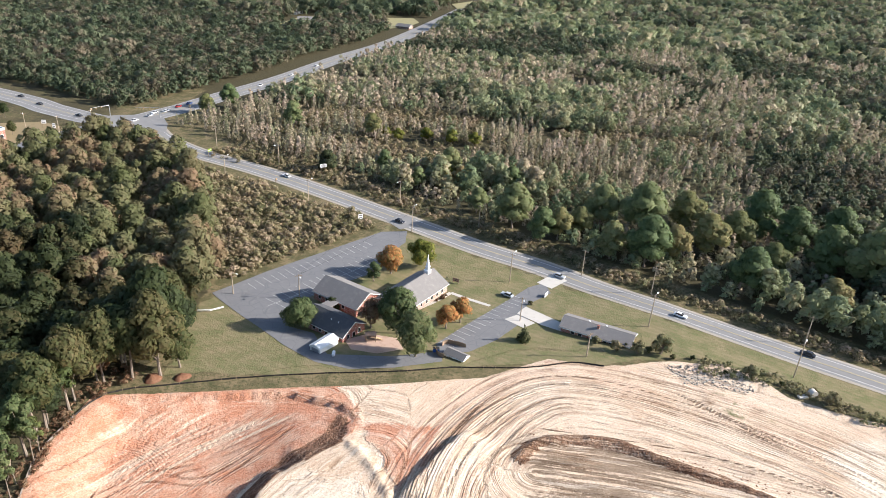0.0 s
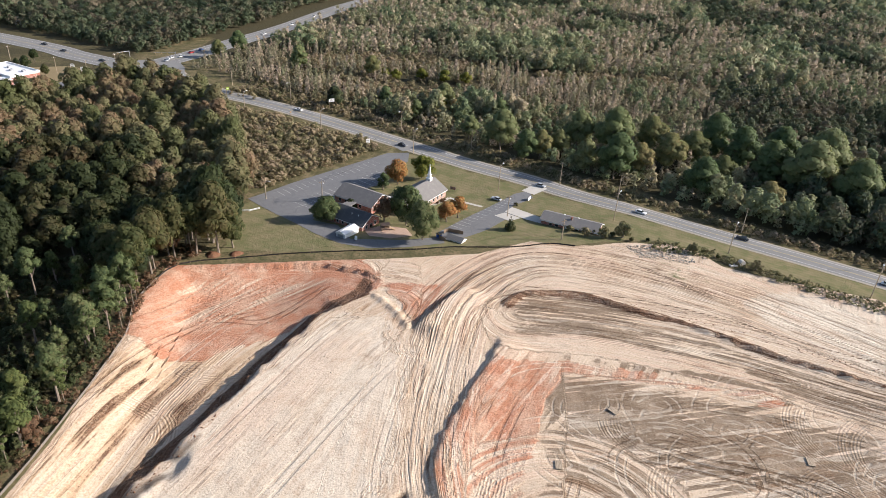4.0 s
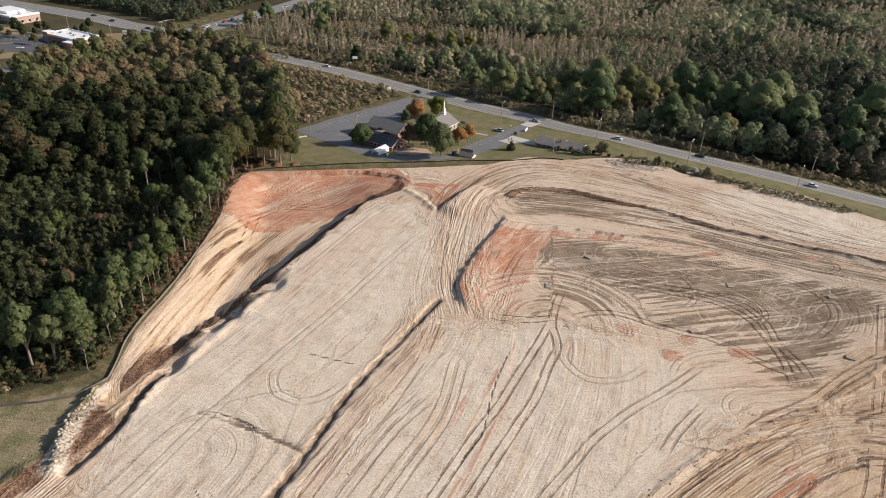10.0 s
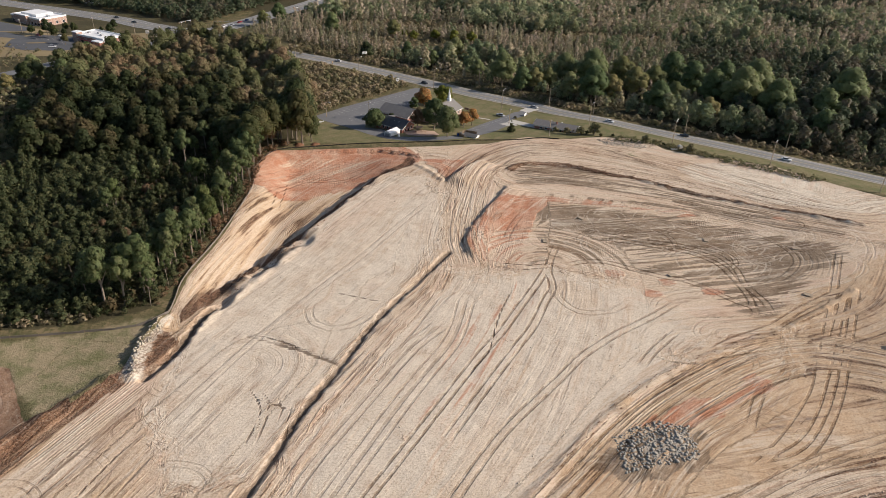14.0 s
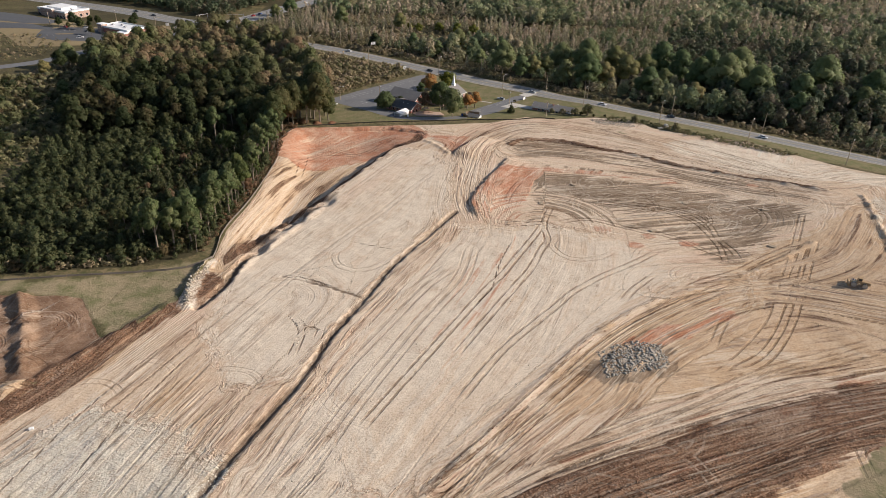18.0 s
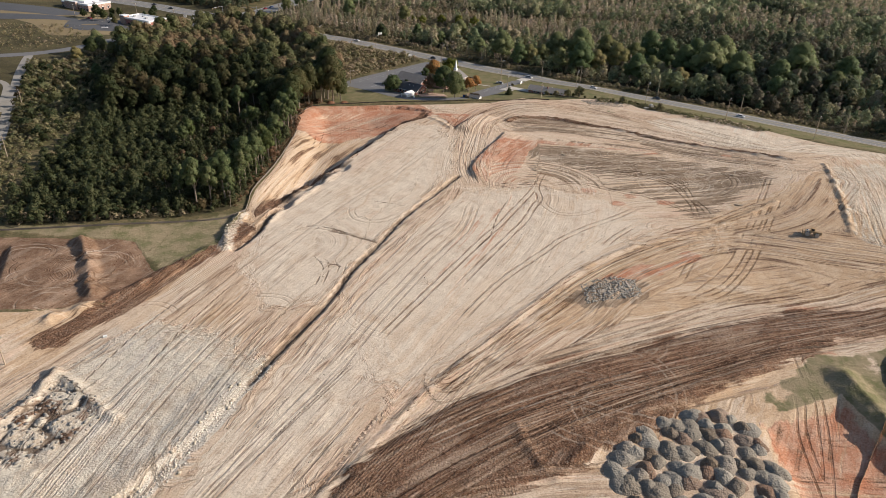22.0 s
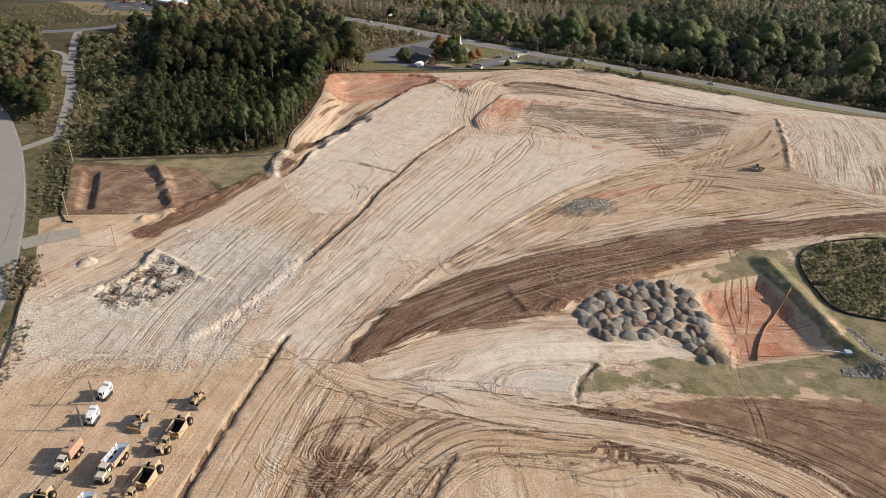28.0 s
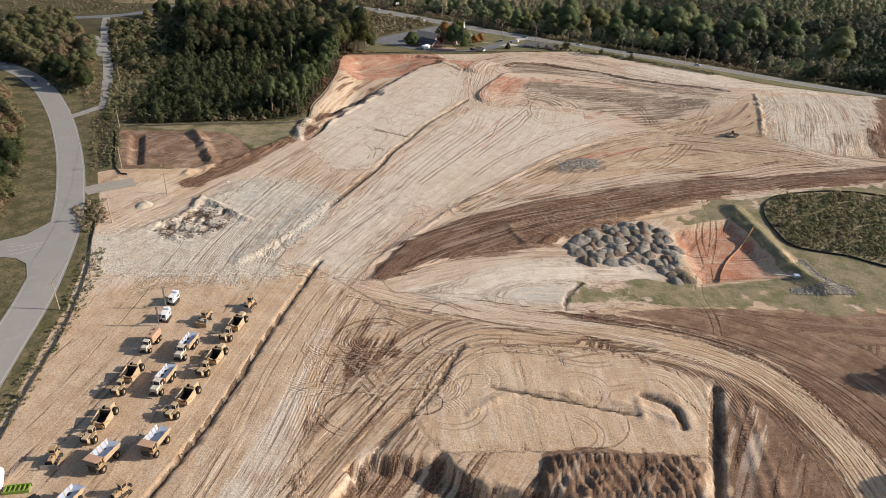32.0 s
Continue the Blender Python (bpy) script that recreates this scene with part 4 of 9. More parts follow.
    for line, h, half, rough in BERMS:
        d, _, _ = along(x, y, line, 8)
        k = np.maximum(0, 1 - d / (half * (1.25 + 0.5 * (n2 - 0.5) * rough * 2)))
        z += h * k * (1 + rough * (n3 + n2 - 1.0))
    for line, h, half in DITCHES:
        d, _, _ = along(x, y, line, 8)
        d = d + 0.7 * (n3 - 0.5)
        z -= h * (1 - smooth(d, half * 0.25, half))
        # dark moist soil in the ditch, with the shade of its walls painted in
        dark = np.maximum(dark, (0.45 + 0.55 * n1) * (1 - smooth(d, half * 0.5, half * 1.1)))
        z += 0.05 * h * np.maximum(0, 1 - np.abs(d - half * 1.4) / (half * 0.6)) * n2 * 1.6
    for line in DARK_TRACKS[:3]:
        d, s, v = along(x, y, line, 6)
        two = np.abs(d - 1.05) + 0.35 * n2
        k = smooth(v, 0.5, 3) * smooth(np.linalg.norm(np.diff(line, axis=0), axis=1).sum() - v, 0.5, 3)
        z -= 0.12 * k * (1 - smooth(two, 0.3, 0.9))
    # darker patches along the foot of the ridge
    foot_patch = inside(x, y, [(-55, 80), (-60, 77), (-68, 58), (-76, 42), (-81, 30), (-76, 28), (-70, 42), (-62, 60)]) + 2.5 * wob * 0.5
    dark = np.maximum(dark, 0.7 * smooth(foot_patch, -1, 2) * smooth(n2, 0.25, 0.5))
    # wheel ruts along the ways
    best, u, v, k = np.full(x.shape, 1e9), 0.62 * x - 0.30 * y, 0.42 * x + 0.9 * y, np.full(x.shape, 0.42)
    east = (x > 25) & (y > -45) & (y < 112)
    u, v = np.where(east, 0.95 * y - 0.3 * x, u), np.where(east, 0.95 * x + 0.3 * y, v)
    for i, (line, half) in enumerate(TRACKS):
        if i in (5, 8, 10, 11, 14, 16, 17, 18, 19):
            continue
        d, s, r = along(x, y, line, half * 2.2)
        e = d / half + 0.25 * (n1 - 0.5)
        t = e < np.minimum(best, 1.5)
        best = np.where(t, e, best)
        u, v = np.where(t, s + 60.0 * i, u), np.where(t, r + 37.0 * i, v)
        k = np.where(t, 1 - 0.6 * smooth(e, 0.6, 1.5), k)
    flat = inside(x, y, SOUTH_FLAT) > -2
    u, v = np.where(flat, x + 0.16 * y, u), np.where(flat, y - 0.16 * x, v)
    k = k * bare
    rut = bumps(u, v / 22, 0.85, 7) * 0.6 + bumps(u, v / 30, 2.3, 8) * 0.4 - 0.5
    z += 0.1 * rut * k * smooth(bare, 0.5, 1)
    z += bare * (0.16 * (n1 - 0.5) + 0.14 * (n2 - 0.5) + 0.10 * (n3 - 0.5)) + (1 - bare) * (0.25 * (n1 - 0.5) + 0.08 * (n3 - 0.5)) * (1 - smooth(inside(x, y, LAWN), -3, 1)) * clear
    soft = lambda poly, a=-2.5, e=3.5: smooth(inside(x, y, poly) + wob, a, e)
    rim = inside(x, y, RED_BANK)
    spots = np.minimum.reduce([np.hypot(x - px, (y - py) * 1.3) for px, py in ((54, 49), (44, 60), (73, 53), (60, 57), (112, 108))])
    red = np.maximum.reduce([0.75 * (1 - smooth(spots + wob, 1, 6)), soft(RED_BANK, -5, 0) * (0.55 + 0.45 * (1 - smooth(rim, 6, 15))), soft(RED_PATCH, -1, 2) * (0.42 + 0.58 * smooth(y, 72, 104)), 0.8 * soft(RED_NOTCH), 0.30 * soft(PINK_LANE, -4, 4), 0.75 * soft([(36, -11), (48, -4), (60, 2), (74, 12), (77, 9), (60, -5), (47, -11)], -2, 1), 0.55 * soft([(22, 117), (40, 116), (80, 112), (80, 107), (50, 110), (24, 112)], -1.5, 1.5), 0.8 * smooth(basin + wob, 0, 4), 0.45 * smooth(n1 * smooth(b + 10, 0, 8) * (x > 20), 0.6, 0.8)])
    brown = np.maximum.reduce([soft(BROWN_WAY), 0.22 * smooth(basin + wob, 0, 4), 0.7 * soft(SWIRL, -1, 2) * (0.6 + 0.6 * n2), 0.55 * smooth(rb, -1, 3) * smooth(n2, 0.35, 0.65), smooth(inside(x, y, WEST_SOIL), -6, -1) * 0.1 * (1 - smooth(inside(x, y, TAN_PLOT), -1, 2)), 0.30 * soft(BROWN_SOUTH), 0.30 * soft(BROWN_SE, -3, 3), 0.3 * soft([(-30, -98), (-10, -70), (14, -50), (40, -34), (70, -22), (112, -4), (140, 4), (200, 12), (200, 4), (137, -8), (72, -29), (12, -61), (-15, -80)], -4, 3), 0.2 * soft(EAST_DIRT), 0.8 * soft(EAST_DARK), 0.12 * soft(YARD), 0.5 * smooth(low, -1, 1), 0.26 * soft(SOUTH_BANK, -3, 2), 0.8 * smooth(c, 0, 2) * (1 - smooth(foot, 4, 9)), smooth(c, 0, 4) * (0.14 + 0.30 * n1) * (1 - soft(RED_BANK, -8, 0))])
    brown = brown * (1 - 0.75 * soft(SOUTH_FLAT, -4, 4))
    d, _, _ = along(x, y, curve([(-84, 6), (-92, -15), (-98, -27), (-104, -44), (-112, -62)]), 12)
    brown = np.maximum(brown, 1.0 * (1 - smooth(d + wob, 2.5, 7.5)))
    d, _, _ = along(x, y, BERMS[0][0], 8)
    brown = np.maximum(brown, 0.75 * (1 - smooth(d + 0.6 * wob, 0.8, 2.6)))
    d, _, _ = along(x, y, TRACKS[4][0], 12)
    lane = 1 - smooth(d + 0.5 * wob, 2.6, 4.2)
    brown = np.maximum(brown * (1 - 0.85 * lane), 0.6 * (1 - smooth(np.abs(d - 6.5) + wob, 0.3, 3.5)) * smooth(x, 5, 45))
    grey = np.maximum.reduce([0.5 * soft(STONY, -1, 1), soft(GREY_FIELD, -5, 5) * (0.53 + 0.45 * smooth(y + 0.25 * x + 30 * (n1 - 0.5), 84, 108)), 0.95 * smooth(g, -1.5, 1), 0.6 * soft([(11, 144), (17, 150), (33, 151), (50, 147), (73, 130), (92, 124), (125, 110), (135, 102), (130, 92), (104, 101), (68, 112), (30, 118), (10, 120)]) * (1 - soft([(-5, 127), (25, 128), (54, 125), (75, 123), (75, 117), (53, 118), (39, 120), (7, 121)], -2, 1))])
    rock = np.maximum.reduce([soft(ROCK_ZONE, -12, 9), 0.3 * soft(PALE_PAD, -4, 5), 0.3 * soft(PALE_EAST), 0.6 * soft(EAST_FIELD)])
    cream = soft(WHITE_WAY)
    rock = rock * (1 - cream)
    d, _, _ = along(x, y, curve([(-88, 16), (-88, 4), (-85, -8)]), 8)
    white = (1 - cream) * np.maximum.reduce([(1 - smooth(d, 1.5, 4)) * 0.75, 0.45 * soft(PALE_PAD, -3, 5), 0.85 * (1 - smooth(along(x, y, curve([(-52, -66), (-56.6, -78), (-59.4, -88), (-62, -97), (-64, -106), (-67, -114)]), 8)[0] + wob, 0.8, 3.0)), 0.3 * smooth(n3, 0.5, 0.9) * smooth(rb, -3, 1), 0.5 * smooth(inside(x, y, [(40, -12), (52, -10), (50, -21), (39, -21)]) + wob, -1, 2), 0.3 * soft(STONY, -1, 1),
                               0.5 * (1 - smooth(np.hypot(x + 96, y + 63), 3, 16)), 0.36 * soft(WHITE_BAND) * (0.6 + 0.8 * n2)])
    bare = np.maximum(bare, smooth(inside(x, y, STONY), -1, 1))
    bare = bare * (1 - 0.5 * soft(GREEN_STRIP, -2, 3) * n2)
    lawn = np.maximum.reduce([soft(LAWN, -1, 1), soft(GREEN_STRIP, -2, 2), grass_se, 0.9 * soft(DRY_GRASS)])
    woods = soft(WOODS, -2, 4)
    woods = np.maximum(woods, 0.7 * smooth(-x, 215, 245) * smooth(y, 90, 140) * (0.5 + 0.5 * n1))
    woods = np.maximum(woods, 0.75 * soft([(-153, -60), (-173, -22), (-190, 0), (-180, 5), (-168, -10), (-150, -50)], -2, 2))
    # the woods over the highway
    far = np.interp(x, [-700, -236, -159, -49, -7, 62, 120, 400], [620, 500, 372, 314, 288, 248, 214, 60])
    woods = np.maximum(woods, smooth(y - far, 0, 12))
    orange = np.maximum.reduce([soft(q, -7, 8) * w for q, w in zip(ORANGE, (1.2, 1.15, 0.95, 0.6, 1.25, 0.6, 0.55))])
    d, _, _ = along(x, y, curve([(-133, -12), (-124, -24), (-113, -42)]), 9)
    orange = np.maximum.reduce([orange, 0.45 * smooth(c, -1, 3) * (1 - soft(RED_BANK, -8, 0)), 1.3 * soft(EAST_DIRT, -4, 4), 1.95 * soft(WEST_SOIL, -5, 0) * (1 - soft(TAN_PLOT, -1, 2)), 1.38 * soft(SOUTH_BAND, -3, 3), 0.9 * (1 - smooth(d + wob, 1.5, 4)), 0.9 * soft(TAN_PLOT, -3, 3)])
    orange = np.maximum.reduce([orange, 1.05 * soft(BROWN_SOUTH, -8, 8) * (1 - 0.35 * soft(SOUTH_FLAT, -4, 4)), 2.0 * soft(BROWN_SE, -3, 3) * (1 - lane), 2.0 * soft(SPOIL, -2, 1), 1.8 * soft(SOUTH_BANK, -3, 2) * (1 - lane)])
    orange = orange * (1 - cream)
    pale = np.maximum.reduce([0.08 * lane, 0.12 * soft(YARD, -4, 8), soft(PAD, -6, 7), 0.12 * soft(SOUTH_FLAT, -4, 4), 0.85 * soft(CENTRE, -9, 10), 0.75 * soft(SOUTH_LANE), 0.95 * soft(CREAM_LANE, -4, 4), soft(WHITE_BAND, -5, 5), 0.9 * soft(PALE_PAD), 1.25 * soft(PALE_EAST), 1.5 * cream])
    pad = soft(PAD, -2, 5)
    k = k * (1 - 0.62 * pad) * (1 - 0.65 * soft(CENTRE, -6, 8)) * (1 - 0.95 * soft(YARD, -3, 8)) * (1 - 0.9 * smooth(basin, -3, 1)) * (1 - 0.65 * soft(ROCK_ZONE, -3, 6)) * (1 - 0.75 * soft(SOUTH_FLAT, -4, 4)) * (1 - 0.93 * soft(WEST_SOIL, -2, 3)) * (1 - 0.88 * smooth(c, -2, 4)) * (1 - 0.75 * soft(EAST_DIRT, -6, 6)) * (1 - 0.96 * soft(BROWN_SE, -3, 3) * (1 - lane)) * (1 - 0.55 * soft(SOUTH_LANE, -3, 3)) * (1 - 0.5 * soft(CREAM_LANE, -4, 4)) * (1 - 0.6 * cream)
    return z, (bare, red, brown), (grey, rock, lawn), (dark, white, woods), (u, v, k), (orange, pale, np.maximum(smooth(inside(x, y, SE_GRASS) + wob, -6, 0), 0.9 * soft(DRY_GRASS, -6, 2)))


def ground_axis(lo, hi, step, ends):
    a = list(np.arange(lo, hi + step, step))
    for sign, end in ((-1, ends[0]), (1, ends[1])):
        s, v = step, (a[0] if sign < 0 else a[-1])
        extra = []
        while sign * (end - v) > 0:
            s = min(s * 1.09, 120)
            v += sign * s
            extra.append(v)
        a = extra[::-1] + a if sign < 0 else a + extra
    return np.array(a)


gx, gy = ground_axis(-168, 165, 0.70, (-2600, 2600)), ground_axis(-216, 180, 0.70, (-1200, 3200))
X, Y = np.meshgrid(gx, gy)
X, Y = X.ravel(), Y.ravel()
dz, soil, cover, extra, flow, tone = relief(X, Y)
Z = height(X, Y) + dz
SURFACE = Z.reshape(len(gy), len(gx))


def top(x, y):
    """The height of the finished ground."""
    i, j = min(max(int(np.searchsorted(gx, x)) - 1, 0), len(gx) - 2), min(max(int(np.searchsorted(gy, y)) - 1, 0), len(gy) - 2)
    f, g = (x - gx[i]) / (gx[i + 1] - gx[i]), (y - gy[j]) / (gy[j + 1] - gy[j])
    a = SURFACE[j:j + 2, i:i + 2]
    return float((a[0, 0] * (1 - f) + a[0, 1] * f) * (1 - g) + (a[1, 0] * (1 - f) + a[1, 1] * f) * g)


def sheet(name, verts, faces, material):
    """A mesh from whole arrays of corners and of four-cornered or three-cornered faces."""
    me = bpy.data.meshes.new(name)
    n, k = faces.shape
    me.vertices.add(len(verts))
    me.vertices.foreach_set("co", np.ascontiguousarray(verts, np.float32).ravel())
    me.loops.add(n * k)
    me.loops.foreach_set("vertex_index", np.ascontiguousarray(faces, np.int32).ravel())
    me.polygons.add(n)
    me.polygons.foreach_set("loop_start", np.arange(0, n * k, k, dtype=np.int32))
    me.materials.append(material)
    me.update(calc_edges=True)
    return me


# ---------------------------------------------------------------- wheel tracks
def lay(lines, reach=4.0):
    """Over the whole ground: the distance to the nearest of the lines, and how deep that one is pressed."""
    far, deep = np.full((len(gy), len(gx)), reach), np.zeros((len(gy), len(gx)))
    for line, strength in lines:
        run = np.concatenate([[0], np.cumsum(np.linalg.norm(np.diff(line, axis=0), axis=1))])
        for k in range(len(line) - 1):
            p, q = line[k], line[k + 1]
            lo, hi = np.minimum(p, q) - reach, np.maximum(p, q) + reach
            i, j = np.searchsorted(gx, [lo[0], hi[0]]), np.searchsorted(gy, [lo[1], hi[1]])
            ax, ay = gx[None, i[0]:i[1]], gy[j[0]:j[1], None]
            e, n2 = q - p, float(((q - p) ** 2).sum()) + 1e-9
            t = np.clip(((ax - p[0]) * e[0] + (ay - p[1]) * e[1]) / n2, 0, 1)
            d = np.hypot(ax - p[0] - t * e[0], ay - p[1] - t * e[1])
            r = run[k] + t * (run[k + 1] - run[k])
            w = strength * smooth(r, 0.5, 6) * smooth(run[-1] - r, 0.5, 6)
            block = np.s_[j[0]:j[1], i[0]:i[1]]
            near = d < far[block]
            far[block] = np.where(near, d, far[block])
            deep[block] = np.where(near, w, deep[block])
    return far.ravel(), deep.ravel()


def offset(line, by):
    t = np.gradient(line, axis=0)
    t /= np.linalg.norm(t, axis=1)[:, None] + 1e-9
    return line + np.stack([-t[:, 1], t[:, 0]], 1) * by[:, None]


def passes(rng, line, half, count, strength, least=0.25):
    """Runs of single machines along a haul way."""
    out = []
    for _ in range(count):
        n = len(line)
        a = rng.uniform(0, 1 - least)
        e = min(1.0, a + rng.uniform(least, 0.7))
        part_ = line[int(a * n):max(int(e * n), int(a * n) + 4)]
        if len(part_) < 4:
            continue
        w = np.arange(len(part_)) * 0.11
        by = rng.uniform(-half, half) + rng.uniform(0.5, 2.5) * np.sin(w * rng.uniform(0.5, 1.2) + rng.uniform(0, 6)) + rng.uniform(-0.06, 0.06) * half * w
        run_, force = offset(part_, by), strength * rng.uniform(0.3, 1.0)
        calm = np.maximum.reduce([inside(run_[:, 0], run_[:, 1], q) for q in QUIET]) > -2
        start = 0
        for i in range(1, len(run_) + 1):
            if i == len(run_) or calm[i] != calm[start]:
                if i - start >= 4 and (not calm[start] or rng.random() < 0.22):
                    out.append((run_[start:i], force * (0.5 if calm[start] else 1.0)))
                start = i
    return out


def arcs(rng, box, count, radius, strength):
    """Turns and figure loops of single machines within a box."""
    out = []
    for _ in range(count):
        x, y, r = rng.uniform(box[0], box[2]), rng.uniform(box[1], box[3]), rng.uniform(*radius)
        a, sweep, grow = rng.uniform(0, 6.28), rng.uniform(1.2, 4.0) * rng.choice((-1, 1)), rng.uniform(0.6, 1.5)
        w = np.linspace(0, 1, 26)
        k = r * (1 + (grow - 1) * w)
        squash = rng.uniform(0.45, 0.9)
        out.append((np.stack([x + k * np.cos(a + sweep * w), y + squash * k * np.sin(a + sweep * w)], 1), strength * rng.uniform(0.5, 1.0)))
    return out


rng = random.Random(77)
QUIET = [PAD, CENTRE, YARD, PALE_PAD]
LOOPS, FIELD, SOUTH, PLOT, EAST = (-42, -182, -2, -138), (28, 68, 114, 106), (5, -186, 62, -148), (-152, -48, -112, -18), (60, -15, 130, 40)
wet_lines = [(line, 1.0) for line in DARK_TRACKS] + [(line, 0.5) for line in RINGS] + [(line, 0.75) for line in LONE_TRACKS]
wet_lines += [(offset(line, np.full(len(line), by)), 0.5) for line in HAUL_BANDS for by in (-1.6, 0.9)]
wet_b = arcs(rng, LOOPS, 26, (4, 13), 0.9) + arcs(rng, SOUTH, 6, (4, 9), 0.7) + arcs(rng, EAST, 10, (8, 20), 0.45) + arcs(rng, PLOT, 12, (5, 11), 0.8)
wet_b += arcs(rng, FIELD, 9, (8, 20), 0.9) + arcs(rng, (78, -105, 96, -60), 6, (4, 9), 0.8) + arcs(rng, (-90, 80, -60, 140), 8, (3, 8), 0.5) + arcs(rng, (-100, -60, -60, 0), 7, (4, 9), 0.5)
dry_lines = arcs(rng, FIELD, 34, (7, 26), 1.0) + arcs(rng, (60, 112, 120, 128), 10, (6, 18), 0.8) + arcs(rng, LOOPS, 22, (5, 13), 0.9) + arcs(rng, SOUTH, 6, (5, 10), 0.7)
dry_b = arcs(rng, FIELD, 34, (6, 30), 1.0) + arcs(rng, PLOT, 10, (5, 11), 0.8) + arcs(rng, (-20, -85, 110, -35), 9, (14, 40), 0.5) + arcs(rng, LOOPS, 18, (4, 16), 0.9)
bundles = []
for n, count in enumerate((6, 8, 2, 12, 6, 2, 4, 8, 0, 6, 0, 0, 3, 3, 4, 8, 0, 3, 2, 0, 9, 3, 0, 3)):
    line, half = TRACKS[n]
    wet_lines += passes(rng, line, half * 0.9, count, 0.75)
    wet_b += passes(rng, line, half, count // 2, 0.7)
    dry_lines += passes(rng, line, half, count, 0.8)
    dry_b += passes(rng, line, half, count // 2, 0.8)
    bundles += passes(rng, line, half * 0.8, count // 3 + 1, 0.8, 0.15)
bundles += arcs(rng, LOOPS, 10, (8, 22), 0.9) + arcs(rng, FIELD, 8, (10, 30), 0.7) + arcs(rng, (-92, 70, -60, 140), 7, (5, 14), 0.6) + arcs(rng, PLOT, 5, (6, 14), 0.8)
cut_lines = [(line, 1.0) for line in EDGE_SHADES + TEETH] + [(line, 0.85) for line in FANS + SEAMS]
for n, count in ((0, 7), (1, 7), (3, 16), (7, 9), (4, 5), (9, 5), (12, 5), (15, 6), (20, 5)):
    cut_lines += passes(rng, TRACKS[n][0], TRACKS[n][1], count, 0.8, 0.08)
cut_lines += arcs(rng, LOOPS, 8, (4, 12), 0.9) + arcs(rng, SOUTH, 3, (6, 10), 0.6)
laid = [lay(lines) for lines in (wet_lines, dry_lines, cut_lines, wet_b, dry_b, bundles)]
rut, press = [v[0] for v in laid], [v[1] * soil[0] for v in laid]

nx, ny = len(gx), len(gy)
q = (np.arange(ny - 1)[:, None] * nx + np.arange(nx - 1)[None, :]).ravel()
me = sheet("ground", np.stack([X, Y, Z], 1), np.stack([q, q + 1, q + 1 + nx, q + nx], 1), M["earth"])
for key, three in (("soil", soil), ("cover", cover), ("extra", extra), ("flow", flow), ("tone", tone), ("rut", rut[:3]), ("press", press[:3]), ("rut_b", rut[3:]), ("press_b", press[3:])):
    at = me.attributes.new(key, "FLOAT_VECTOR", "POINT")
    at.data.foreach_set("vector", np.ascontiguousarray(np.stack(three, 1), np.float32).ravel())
me.polygons.foreach_set("use_smooth", np.ones(len(q), bool))
ground = tagged(new("ground", me), "graded tan and red earth of a building site between grass and woods", "ground", kind="structure")


# ---------------------------------------------------------------- roads
def ribbon(name, pts, left, right, material, lift, label="", category="road", step=3.0, parent=None, kind="structure"):
    """A strip along a line, from left to right of it in metres, laid on the ground."""
    line = curve(pts, step) if step else np.array(pts, float)
    t = np.gradient(line, axis=0)
    t /= np.linalg.norm(t, axis=1)[:, None]
    nrm = np.stack([-t[:, 1], t[:, 0]], 1)
    rows = 7 if right - left > 2 or left - right > 2 else 2
    vs, offs = [], np.linspace(left, right, rows)
    for o in offs:
        p = line + nrm * o
        vs.append(np.column_stack([p, [top(a, b) + lift for a, b in p]]))
    vs = np.stack(vs, 1)
    n = len(line)
    k = (np.arange(n - 1)[:, None] * rows + np.arange(rows - 1)[None, :]).ravel()
    m2 = sheet(name, vs.reshape(-1, 3), np.stack([k, k + 1, k + 1 + rows, k + rows], 1)[:, ::(1 if left < right else -1)], material)
    ob = new(name, m2)
    if parent:
        ob.parent = parent
        if label:
            tagged(ob, label)
        return ob
    return tagged(ob, label, category, kind=kind)




road = ribbon("road", HIGHWAY, -5.2, 5.2, M["highway"], 0.10, "worn grey two-lane highway with paved shoulders")
for o, key, w in ((3.75, "line", 0.16), (-3.75, "line", 0.16), (0.18, "yellow_line", 0.13), (-0.18, "yellow_line", 0.13)):
    ribbon("lane_line", HIGHWAY, o - w, o + w, M[key], 0.125, parent=road)
ribbon("shoulder", HIGHWAY, -6.6, -5.2, M["shoulder"], 0.08, "pale gravel shoulder beside the highway", "shoulder")
ribbon("shoulder", HIGHWAY, 5.2, 6.6, M["shoulder"], 0.08, "pale gravel shoulder beside the highway", "shoulder")
cross = ribbon("road", CROSS_ROAD, -9.5, 9.5, M["highway"], 0.16, "wide grey four-lane road through the woods", step=6)
for o, key in ((8.6, "line"), (-8.6, "line"), (0.5, "yellow_line"), (-0.5, "yellow_line"), (4.6, "line"), (-4.6, "line")):
    ribbon("lane_line", CROSS_ROAD, o - 0.14, o + 0.14, M[key], 0.19, parent=cross, step=6)
left = ribbon("road", LEFT_ROAD, -5.1, 5.1, M["backroad"], 0.10, "pale tan two-lane road curving past the site")
for o, key in ((4.5, "line"), (-4.5, "line")):
    ribbon("lane_line", LEFT_ROAD, o - 0.07, o + 0.07, M[key], 0.125, parent=left)
ribbon("road", NARROW, -2.6, 2.6, M["backroad"], 0.09, "narrow pale lane between the woods and a field")
ribbon("road", [(-198, -4), (-194, 6), (-190, 17)], -2.4, 2.4, M["backroad"], 0.13, "short pale link between road and lane", step=2)
